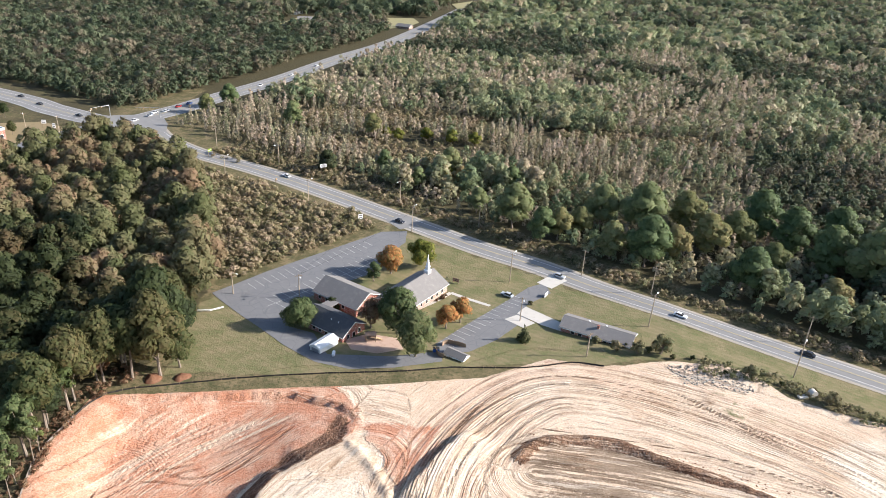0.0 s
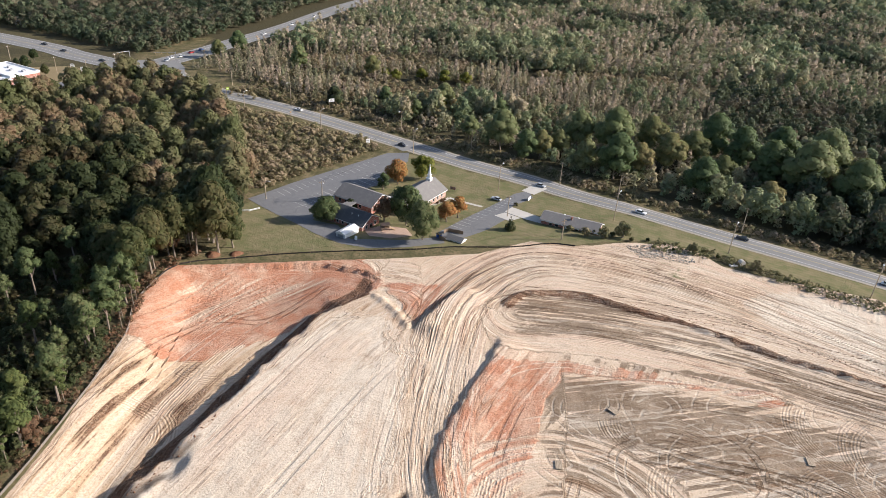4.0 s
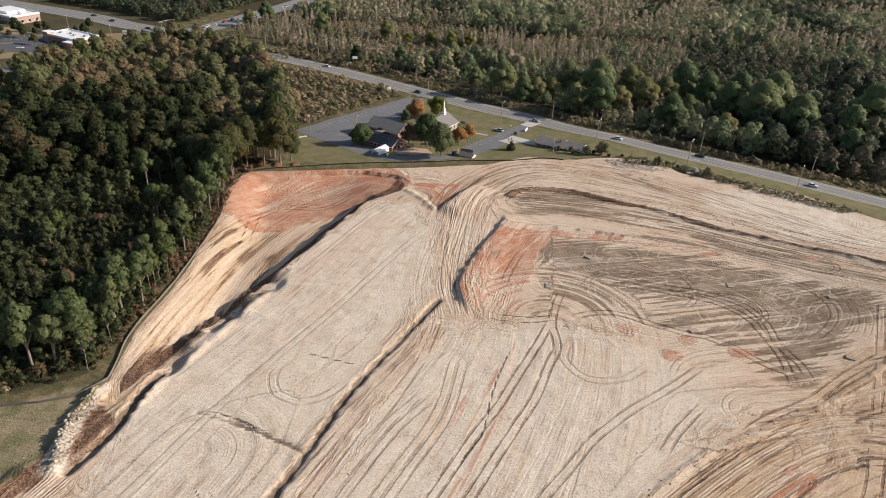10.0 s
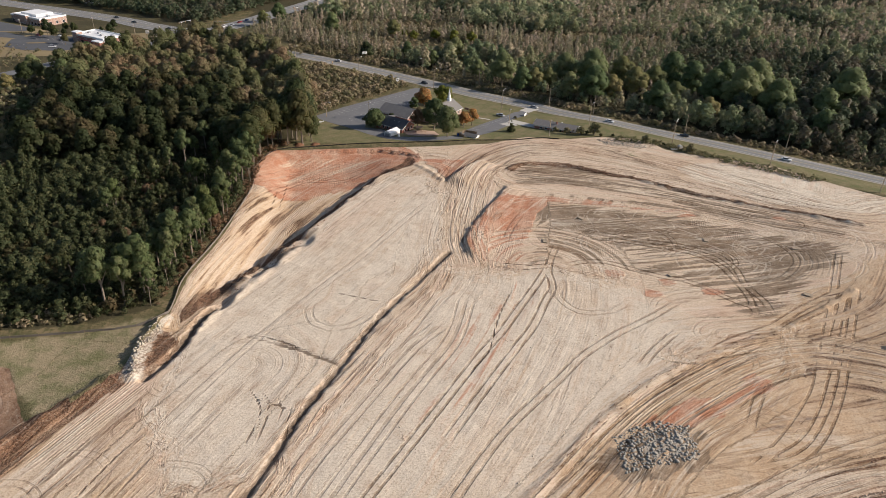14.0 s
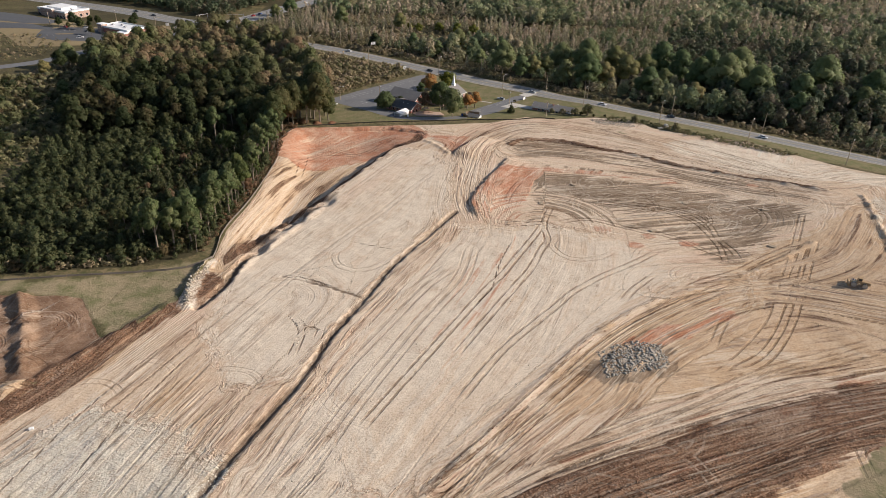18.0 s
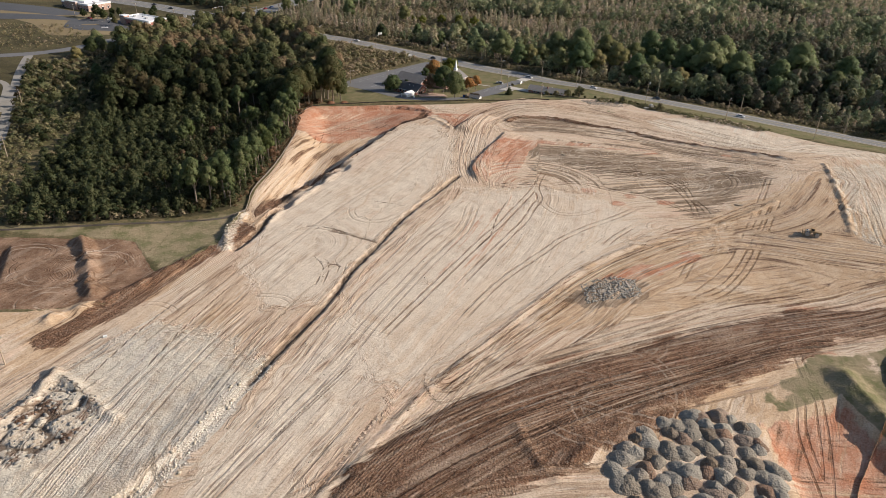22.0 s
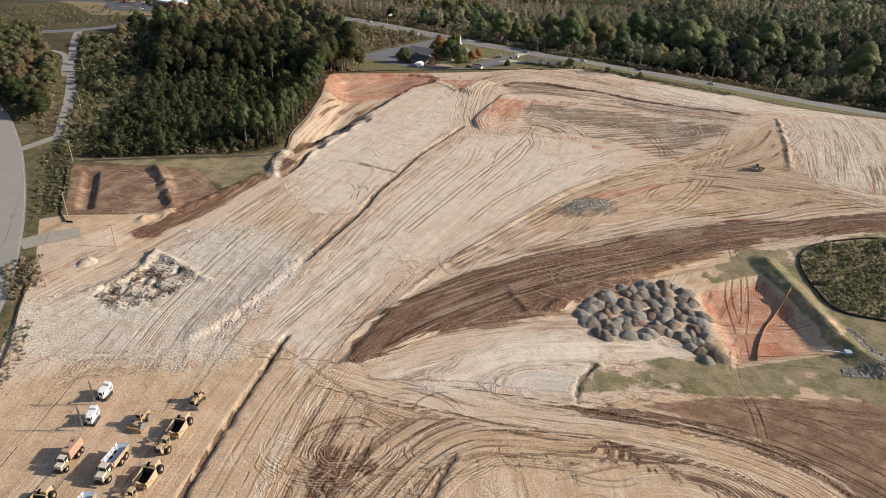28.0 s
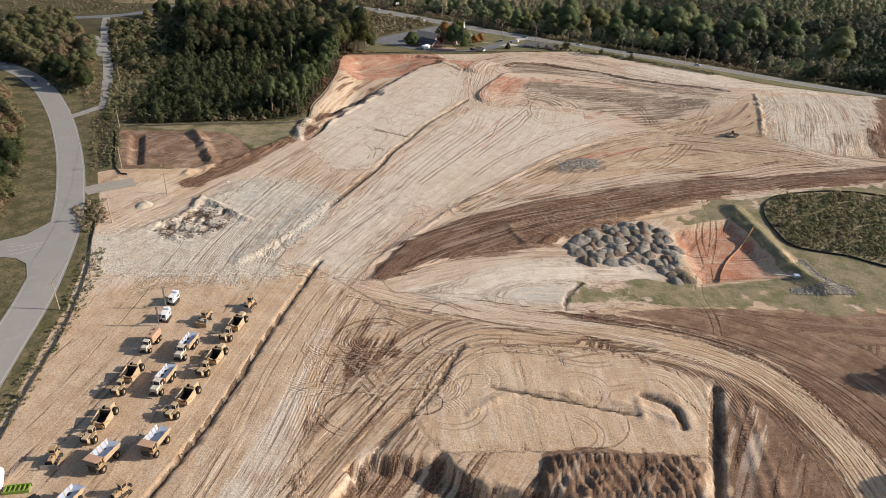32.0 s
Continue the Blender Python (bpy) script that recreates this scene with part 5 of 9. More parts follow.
ribbon("road", [(-281, 160), (-268, 152), (-256, 133), (-247, 116), (-241, 107)], -1.7, 1.7, M["backroad"], 0.12, "pale gravel loop beside the lane", step=2)
ribbon("road", SIDE, -4.5, 4.5, M["asphalt"], 0.10, "grey side road behind the woods")
ribbon("road", [(-138, -116), (-150, -123), (-170, -136), (-220, -166)], -4.2, 4.2, M["backroad"], 0.13, "pale side road joining at a junction", step=2)
ribbon("road", [(-148, -79), (-142, -73.5), (-134, -68)], -4.0, 4.0, M["shoulder"], 0.12, "grey gravel site entrance", "driveway", step=2)


def flat(name, outline, material, lift, label, category="pavement", parent=None, kind="structure"):
    """A paved area with the given outline, on the ground, cut fine enough to follow it."""
    o = np.array(outline, float)
    bm = bmesh.new()
    bm.faces.new([bm.verts.new((x, y, 0)) for x, y in o])
    for axis in (0, 1):
        for v in np.arange(o[:, axis].min() + 2.5, o[:, axis].max(), 2.5):
            co, no = [0, 0, 0], [0, 0, 0]
            co[axis], no[axis] = v, 1
            bmesh.ops.bisect_plane(bm, geom=bm.verts[:] + bm.edges[:] + bm.faces[:], plane_co=co, plane_no=no)
    for v in bm.verts:
        v.co.z = top(v.co.x, v.co.y) + lift
    bmesh.ops.recalc_face_normals(bm, faces=bm.faces)
    if sum(f.normal.z for f in bm.faces) < 0:
        bmesh.ops.reverse_faces(bm, faces=bm.faces)
    me = bpy.data.meshes.new(name)
    bm.to_mesh(me)
    bm.free()
    me.materials.append(material)
    ob = new(name, me)
    if parent:
        ob.parent = parent
        return ob
    return tagged(ob, label, category, kind=kind)


mouth = flat("road", [(-157, -121), (-149, -114), (-146, -103), (-139, -110), (-131, -142), (-134, -137), (-138, -131), (-143, -128.5), (-150, -128.5)], M["backroad"], 0.15, "widened pale mouth of the side road", "junction")
for pts in ([(-149, -122), (-144, -120), (-139.5, -117)], [(-146, -127), (-142.5, -124.5), (-140, -121)], [(-148, -124.5), (-143.5, -122), (-141, -119.5)]):
    ribbon("lane_line", pts, -0.09, 0.09, M["line"], 0.175, parent=mouth, step=1.5)
west_lot = flat("pavement", [(-93, 208), (-81, 226), (-61, 252), (-47, 270), (-37, 273), (-36, 262), (-40, 252), (-44, 233), (-56, 220), (-64, 205), (-62, 190), (-52, 187), (-45, 176),
                             (-27, 178), (-13, 184), (-12, 178), (-25, 172), (-37, 169), (-47, 171), (-59, 179), (-76, 193)], M["asphalt"], 0.09, "grey asphalt church car park with painted bays")
east_lot = flat("pavement", [(-15, 188), (13, 235), (19, 240), (21, 232), (12, 220), (15, 212), (9, 204), (3, 194), (-5, 185), (-13, 183)], M["asphalt"], 0.09, "grey cracked asphalt car park with painted bays")
ribbon("pavement", [(19, 237.5), (22, 241.5), (25, 245.5)], -3, 3.5, M["concrete"], 0.12, "pale concrete apron at the highway", "apron", step=2)
flat("pavement", [(12, 219), (22, 210), (26, 206), (23, 203), (17, 206), (9, 213)], M["concrete"], 0.13, "pale concrete driveway to the house")
flat("pavement", [(5, 208), (9, 212), (15, 207), (11, 203)], M["concrete"], 0.13, "pale concrete slab in the car park")
ribbon("path", [(-25, 208), (-19, 216.5), (-14, 225)], -0.8, 0.8, M["concrete"], 0.08, "pale concrete footpath on the lawn", "path", step=2)
ribbon("path", [(-14, 225), (-7, 221), (0, 217.5)], -0.8, 0.8, M["concrete"], 0.10, "pale concrete footpath on the lawn", "path", step=2)
ribbon("pavement", [(-45, 279), (-41, 283), (-38, 287)], -7, 5, M["highway"], 0.13, "grey asphalt mouth of the car park", "apron", step=2)


def bays(start, end, n, length, side, lot):
    """Painted parking bays: n lines along start to end, each of that length to its left."""
    a, b = Vector(start), Vector(end)
    d = (b - a).normalized()
    s = Vector((-d.y, d.x)) * side
    for i in range(n):
        p = a.lerp(b, i / (n - 1))
        e = p + s * length
        ribbon("bay_line", [tuple(p), tuple((p + e) / 2), tuple(e)], -0.07, 0.07, M["line"], 0.12, parent=lot, step=1.5)
    return lot


bays((-84, 217), (-52, 259), 18, 5.2, -1, west_lot)
bays((-70, 205), (-44, 244), 16, 5.4, 1, west_lot)
bays((-70, 205), (-44, 244), 16, 5.4, -1, west_lot)
ribbon("bay_line", [(-72, 202), (-57, 224.5), (-42, 247)], -0.08, 0.08, M["line"], 0.12, parent=west_lot)
bays((-14, 190), (8, 227), 16, 5.2, -1, east_lot)

flat("pavement", [(-246, 386), (-232, 396), (-214, 404), (-203, 398), (-196, 388), (-190, 374), (-196, 364), (-210, 366), (-224, 366), (-236, 374)], M["highway"], 0.21, "wide grey asphalt of the road junction", "junction")


# ---------------------------------------------------------------- plants
def tufts(rng, centres, radii, counts, size, flatten=1.0):
    """Small three-cornered leaf tufts over the skins of lumps. Returns corners, faces and rounded normals."""
    vs, ns = [], []
    heart = np.asarray(centres, float).mean(0) - np.array((0, 0, 0.25 * np.asarray(radii).mean()))
    for c, r, n in zip(centres, radii, counts):
        d = rng.normal(size=(n, 3))
        d[:, 2] = np.where(d[:, 2] < -0.35, -d[:, 2], d[:, 2])
        d /= np.linalg.norm(d, axis=1)[:, None]
        p = c + d * r * rng.uniform(0.72, 1.08, (n, 1)) * np.array((1, 1, flatten))
        nrm = d + rng.normal(size=(n, 3)) * 0.24
        nrm /= np.linalg.norm(nrm, axis=1)[:, None]
        a = np.cross(nrm, rng.normal(size=(n, 3)))
        a /= np.linalg.norm(a, axis=1)[:, None] + 1e-9
        b = np.cross(nrm, a)
        s = size * rng.uniform(0.7, 1.5, (n, 1))
        vs.append(np.stack([p - a * s * 1.15, p + a * s * 0.75 - b * s * 0.95 + nrm * s * 0.2, p + a * s * 0.75 + b * s * 0.95], 1).reshape(-1, 3))
        whole = p - heart
        whole /= np.linalg.norm(whole, axis=1)[:, None] + 1e-9
        soft_ = d * 0.75 + whole * 0.45 + nrm * 0.35
        ns.append(np.repeat(soft_ / np.linalg.norm(soft_, axis=1)[:, None], 3, 0))
    v = np.concatenate(vs)
    return v, np.arange(len(v)).reshape(-1, 3), np.concatenate(ns)


def lumps(rng, n, radius, tall, low):
    """Lumps of a broad crown: centres and radii."""
    c, r = [], []
    for i in range(n):
        t = (i + 0.5) / n
        a = i * 2.4 + rng.uniform(-0.5, 0.5)
        z = low + (tall - low) * (0.15 + 0.72 * t)
        w = radius * 0.62 * math.sqrt(max(0.05, 1 - (2 * t - 0.75) ** 2)) * rng.uniform(0.7, 1.1)
        c.append((w * math.cos(a), w * math.sin(a), z))
        r.append(radius * rng.uniform(0.36, 0.52))
    return np.array(c), np.array(r)


def shell(rng, centres, radii, material, count, size, name="crown", core=0.7):
    v, f, nrm = tufts(rng, centres, radii, [max(4, int(count * (r / radii.mean()) ** 2 / len(radii))) for r in radii], size)
    cv, cf, cn, base = [], [], [], len(v)
    for c, r in zip(centres, radii):     # a dim heart of leaves inside each lump
        k = 7
        for ring, zz in ((0.75, -0.55), (0.95, 0.25)):
            for i in range(k):
                an = 2 * math.pi * i / k
                q = r * core * ring * rng.uniform(0.8, 1.15)
                cv.append(c + np.array((q * math.cos(an), q * math.sin(an), r * core * zz)))
                cn.append((math.cos(an) * 0.9, math.sin(an) * 0.9, zz * 0.7))
        cv.append(c + np.array((0, 0, r * core * 0.9)))
        cn.append((0, 0, 1))
        for i in range(k):
            j = (i + 1) % k
            cf.append((base + i, base + j, base + k + j, base + k + i))
            cf.append((base + k + i, base + k + j, base + 2 * k, base + 2 * k))
        base += 2 * k + 1
    quads = [q for q in cf if q[2] != q[3]]
    tris = [q[:3] for q in cf if q[2] == q[3]]
    allv = np.concatenate([v, np.array(cv)])
    me = bpy.data.meshes.new(name)
    me.from_pydata(allv.tolist(), [], f.tolist() + quads + tris)
    me.materials.append(material)
    me.normals_split_custom_set_from_vertices(np.concatenate([nrm, np.array(cn)]).tolist())
    return me


def tube(bm, pts, radii, sides=6):
    """A tapered limb through the points."""
    rings = []
    for i, p in enumerate(pts):
        d = (Vector(pts[min(i + 1, len(pts) - 1)]) - Vector(pts[max(i - 1, 0)])).normalized()
        u = d.orthogonal().normalized()
        w = d.cross(u)
        rings.append([bm.verts.new(Vector(p) + (u * math.cos(2 * math.pi * k / sides) + w * math.sin(2 * math.pi * k / sides)) * radii[i]) for k in range(sides)])
    for a, b in zip(rings[:-1], rings[1:]):
        for k in range(sides):
            bm.faces.new((a[k], a[(k + 1) % sides], b[(k + 1) % sides], b[k]))
    bm.faces.new(rings[-1])
    bm.faces.new(rings[0][::-1])


def part(name, bm, material, parent, label=""):
    """One mesh object under a thing or a part."""
    if isinstance(bm, bpy.types.Mesh):
        me = bm
    else:
        bmesh.ops.recalc_face_normals(bm, faces=bm.faces)
        me = bpy.data.meshes.new(name)
        bm.to_mesh(me)
        bm.free()
    if not me.materials:
        me.materials.append(material)
    ob = new(name, me)
    ob.parent = parent
    if label:
        tagged(ob, label)
    return ob


def broad_tree(rng, tall, radius, low, leaf, count=700, size=0.62, n=12, stem=1.0):
    """A broadleaved tree at the origin, to be copied: trunk with limbs, and crown."""
    root = new("tree")
    c, r = lumps(rng, n, radius, tall, low)
    bm = bmesh.new()
    lean = rng.uniform(-0.5, 0.5, 2)
    tube(bm, [(0, 0, -0.6), (0, 0, 0.6), (lean[0] * 0.5, lean[1] * 0.5, low), (lean[0], lean[1], tall * 0.72)], (0.42 * stem, 0.3 * stem, 0.22 * stem, 0.06))
    for k in range(5):
        z0 = low * 0.8 + (tall * 0.6 - low * 0.8) * k / 5
        q = c[(k * 2) % len(c)]
        tube(bm, [(lean[0] * 0.5, lean[1] * 0.5, z0), tuple(q * np.array((0.5, 0.5, 0.5)) + np.array((0, 0, z0 * 0.5))), tuple(q)], (0.14, 0.09, 0.03), 5)
    part("trunk", bm, M["bark"], root)
    part("crown", shell(rng, c, r, leaf, count, size), leaf, root)
    return root


def cone_tree(rng, tall, radius, low, leaf, tiers=8, count=900, size=0.32):
    """A narrow conifer at the origin: trunk, and crown of drooping tiers."""
    root = new("tree")
    bm = bmesh.new()
    tube(bm, [(0, 0, -0.5), (0, 0, low), (0, 0, tall * 0.95)], (0.2, 0.15, 0.03))
    part("trunk", bm, M["bark"], root)
    c, r = [], []
    for i in range(tiers):
        t = i / (tiers - 1)
        w = radius * (1 - t) ** 0.8
        for k in range(max(1, int(4 * (1 - t) + 1))):
            a = i * 1.3 + k * 2 * math.pi / max(1, int(4 * (1 - t) + 1)) + rng.uniform(-0.4, 0.4)
            c.append((w * 0.55 * math.cos(a), w * 0.55 * math.sin(a), low + (tall - low) * (0.06 + 0.9 * t)))
            r.append(max(0.3, w * rng.uniform(0.45, 0.65)))
    part("crown", shell(rng, np.array(c), np.array(r), leaf, count, size, core=0.6), leaf, root)
    return root


def settle(x, y, scale, turn, tilt=0.0, wide=1.0, z=None):
    return Matrix.LocRotScale((x, y, (top(x, y) if z is None else z) - 0.05), Euler((tilt, tilt * 0.6, turn)), (scale * wide, scale * wide, scale))


def scatter(rng, poly, gap, room=0.0):
    """Places in an outline, about gap apart."""
    o = np.array(poly, float)
    xs, ys = np.arange(o[:, 0].min(), o[:, 0].max(), gap), np.arange(o[:, 1].min(), o[:, 1].max(), gap)
    x, y = np.meshgrid(xs, ys)
    x, y = (x + rng.uniform(-0.42, 0.42, x.shape) * gap).ravel(), (y + rng.uniform(-0.42, 0.42, y.shape) * gap).ravel()
    k = inside(x, y, poly) > room
    return np.stack([x[k], y[k]], 1)


rng = np.random.default_rng(4)
LABELS = {"oak": "tall green oak with autumn tints at the wood's edge", "pine": "young green pine in a dense stand", "russet": "russet autumn tree in the wood"}
OAKS = [broad_tree(rng, h, r, lo, M[k], n, s) for h, r, lo, k, n, s in (
    (15.5, 5.2, 4.0, "oak", 2100, 0.42), (17.5, 5.7, 5.0, "oak", 2300, 0.44), (13.0, 4.5, 3.0, "oak", 1700, 0.40), (16.0, 4.7, 6.0, "oak", 1800, 0.40), (12.0, 4.7, 2.5, "russet", 1500, 0.40))]
PINES = [cone_tree(rng, h, r, lo, M["pine"]) for h, r, lo in ((11, 2.5, 2.0), (9, 2.1, 1.2), (12.5, 2.3, 3.0))]
THIN = [broad_tree(rng, h, r, lo, M[k], n, 0.36, 7) for h, r, lo, k, n in ((13, 3.0, 5.5, "oak", 900), (9.5, 2.8, 2.5, "pine", 850), (8.0, 2.7, 2.0, "russet", 800))]
EDGE = [broad_tree(rng, h, r, lo, M[k], n, 0.40, 8) for h, r, lo, k, n in ((14, 2.9, 6.0, "green_oak", 800), (12.5, 2.5, 5.0, "lime_green", 700), (15.5, 3.3, 6.5, "green_oak", 900))]
STEMS = [broad_tree(rng, h, r, lo, M[k], n, 0.36, 9, 0.5) for h, r, lo, k, n in ((15, 2.3, 6.5, "green_oak", 620), (13.5, 2.0, 5.0, "lime_green", 560), (17, 2.4, 7.5, "green_oak", 660))]
used = set()


def plant(kinds, x, y, scale, turn, label, group, wide=1.0):
    """Stands one of the made trees, or a copy of it, on the ground."""
    src = kinds
    m = settle(x, y, scale, turn, 0.03 * math.sin(turn * 7), wide)
    if src.name in used:
        ob = copy_thing(src, m)
    else:
        used.add(src.name)
        ob = src
        ob.matrix_basis = m
    return tagged(ob, label, "tree", group)


spots = scatter(rng, WOODS, 6.4)
spots = spots[np.argsort(np.hypot(spots[:, 0] + 90, (spots[:, 1] - 90) * 0.55))]
rest, low_rest, single = [], [], 0
for x, y in spots:
    edge = float(inside(np.array([x]), np.array([y]), WOODS)[0])
    south = y < 150 + 0.5 * (x + 95) + 60 * (float(bumps(np.array([x]), np.array([y]), 26.0, 41)[0]) - 0.5)
    u = rng.uniform()
    if south and x < -104 and rng.uniform() < 0.12:
        continue
    if south and u < 0.62:
        src, lab, s = PINES[int(rng.integers(3))], "pine", rng.uniform(0.55, 1.1)
    elif south:
        src, lab, s = (THIN + EDGE)[int(rng.integers(6))], "oak", rng.uniform(0.55, 0.95)
    else:
        src, lab, s = OAKS[4 if u > 0.84 else int(rng.integers(4))], "russet" if u > 0.84 else "oak", rng.uniform(0.62, 1.2)
    if edge < 7 and x > -112 and y < 160 and u < 0.75:
        src, lab, s = EDGE[int(rng.integers(3))], "oak", rng.uniform(0.85, 1.25)
    if edge < 12 and not south:
        s *= 1.18
    if single < 120:
        plant(src, x, y, s, rng.uniform(0, 6.3), LABELS[lab], "trees of the wood")
        single += 1
    elif south:
        low_rest.append((x, y, s))
    else:
        rest.append((x, y, s, src))


EDGE_LINE = curve([(-95, 124), (-93.5, 112), (-92.5, 68), (-93, 39), (-92.5, 22)], 3.3)
for k, (x, y) in enumerate(EDGE_LINE + rng.normal(0, 0.9, EDGE_LINE.shape)):
    plant(STEMS[int(rng.integers(3))], x - rng.uniform(0.5, 4.0), y, rng.uniform(0.7, 1.2), rng.uniform(0, 6.3), "slender tall tree with a bare pale stem at the wood's edge", "trees of the wood")


for k, (x, y, s) in enumerate(((-97, 151, 1.5), (-91, 154, 1.35), (-85, 157, 1.3), (-82, 162, 1.15), (-100, 143, 1.45), (-100, 132, 1.4), (-90, 165, 1.45), (-97, 160, 1.5), (-86, 172, 1.2), (-93, 180, 1.3))):
    plant(OAKS[(1, 3, 0, 2)[k % 4]], x, y, s, k * 1.9, "tall broad oak at the corner of the wood by the lawn", "trees of the wood", 0.9)


def joined(name, items, label, category, material):
    """Many plants as one mesh: items of corners and faces placed at (x, y, scale, turn)."""
    V, F, N, T, base = [], [], [], [], 0
    for (v, f, nrm), spots_ in items:
        for x, y, s, a, wide in spots_:
            c, sn = math.cos(a), math.sin(a)
            w = np.empty_like(v)
            w[:, 0] = (v[:, 0] * c - v[:, 1] * sn) * s * wide + x
            w[:, 1] = (v[:, 0] * sn + v[:, 1] * c) * s * wide + y
            w[:, 2] = v[:, 2] * s + top(x, y)
            V.append(w)
            F.append(f + base)
            r = np.empty_like(nrm)
            r[:, 0], r[:, 1], r[:, 2] = nrm[:, 0] * c - nrm[:, 1] * sn, nrm[:, 0] * sn + nrm[:, 1] * c, nrm[:, 2]
            N.append(r)
            T.append(np.full(len(v), (x * 12.9898 + y * 78.233) % 7.13 / 7.13, np.float32))
            base += len(v)
    me = sheet(name, np.concatenate(V), np.concatenate(F), material)
    me.polygons.foreach_set("use_smooth", np.ones(len(me.polygons), bool))
    me.normals_split_custom_set_from_vertices(np.concatenate(N))
    me.attributes.new("plant", "FLOAT", "POINT").data.foreach_set("value", np.concatenate(T))
    return tagged(new(name, me), label, category, kind="stuff")


def rough_crown(seed, tall, radius, low, n, count, size, cone=False):
    g = np.random.default_rng(seed)
    if cone:
        c = np.array([(0.25 * radius * math.cos(i * 2.4), 0.25 * radius * math.sin(i * 2.4), low + (tall - low) * (i + 0.4) / n) for i in range(n)])
        r = np.array([max(0.35, radius * (1 - i / n) ** 0.8) for i in range(n)])
    else:
        c, r = lumps(g, n, radius, tall, low)
    return tufts(g, c, r, [max(3, int(count / n))] * n, size, 1.0 if not cone else 1.5)


back = [rough_crown(i, h, r, lo, n, c, s) for i, (h, r, lo, n, c, s) in enumerate(((14, 4.9, 3.0, 11, 430, 0.74), (16, 5.3, 4.0, 11, 460, 0.78)))]
if rest:
    north = [q for q in rest if q[1] > 205 + 25 * math.sin(q[0] * 0.07)]
    south_ = [q for q in rest if q[1] <= 205 + 25 * math.sin(q[0] * 0.07)]
    for some_, leaf, lab in ((south_, "mixed_oak", "green and russet treetops of the dense wood"), (north, "autumn", "olive and russet autumn treetops near the highway")):
        joined("woods", [(back[i], [(x, y, s * 0.95, k * 1.7, 1.0) for k, (x, y, s, _) in enumerate(some_) if k % 2 == i]) for i in range(2)], lab, "woods", M[leaf])

low_kinds = [rough_crown(60, 7.0, 1.8, 0.3, 6, 150, 0.42, True), rough_crown(61, 5.5, 1.7, 0.2, 5, 130, 0.42, True), rough_crown(62, 6.0, 2.2, 0.3, 6, 150, 0.45)]
low_spots = scatter(rng, [(-93, 100), (-92, 68), (-93, 39), (-93, 21), (-106, 13), (-136, 3), (-162, -4), (-174, 25), (-186, 75), (-192, 110), (-150, 135)], 4.4)
low_pick = rng.integers(0, 3, len(low_spots))
joined("young_pines", [(low_kinds[i], [(x, y, rng.uniform(0.4, 0.95), rng.uniform(0, 6.3), rng.uniform(0.9, 1.25)) for x, y in low_spots[low_pick == i]] + [(x, y, s * 1.3, x, 1.25) for k, (x, y, s) in enumerate(low_rest) if k % 3 == i]) for i in range(3)],
       "dense young green pines filling the wood", "woods", M["pine"])
# over the highway: saplings, pines and tall woods, farther and coarser by belts
far_edge = lambda x: np.interp(x, [-1500, -900, -560, -324, -236, -159, -49, -7, 62, 120, 400, 900], [900, 655, 520, 436, 402, 372, 314, 288, 248, 214, 60, -180])
clearings = [(curve([(30, 430), (70, 437), (110, 441), (140, 428)]), 10), (curve([(-130, 425), (-90, 438), (-50, 446), (-15, 440)]), 15), (curve([(40, 520), (110, 512), (180, 522)]), 6), (curve([(-105, 395), (-70, 372), (-40, 362)]), 8)]
WOOD_LAWNS = [(-240, 770), (-242, 815), (-235, 855), (-145, 840), (-142, 880), (-135, 905), (60, 1040), (75, 1080), (62, 1015), (-80, 1080), (-70, 1130)]
near_kinds = [rough_crown(20, 9.5, 1.5, 0.2, 7, 90, 0.52, True), rough_crown(21, 6.0, 1.3, 0.0, 5, 66, 0.48, True), rough_crown(22, 7.5, 2.7, 0.3, 6, 100, 0.66), rough_crown(23, 12, 3.7, 1.0, 9, 190, 0.78)]
far_kinds = [rough_crown(30, 9, 1.7, 0.0, 4, 26, 0.85, True), rough_crown(33, 11, 2.0, 0.0, 5, 32, 0.9, True), rough_crown(31, 10, 3.3, 0.0, 5, 36, 1.1), rough_crown(32, 13, 4.8, 0.0, 6, 56, 1.3)]
last_kinds = [rough_crown(40, 13, 6.0, 0.0, 4, 24, 2.4), rough_crown(41, 16, 7.5, 0.0, 4, 28, 2.8)]


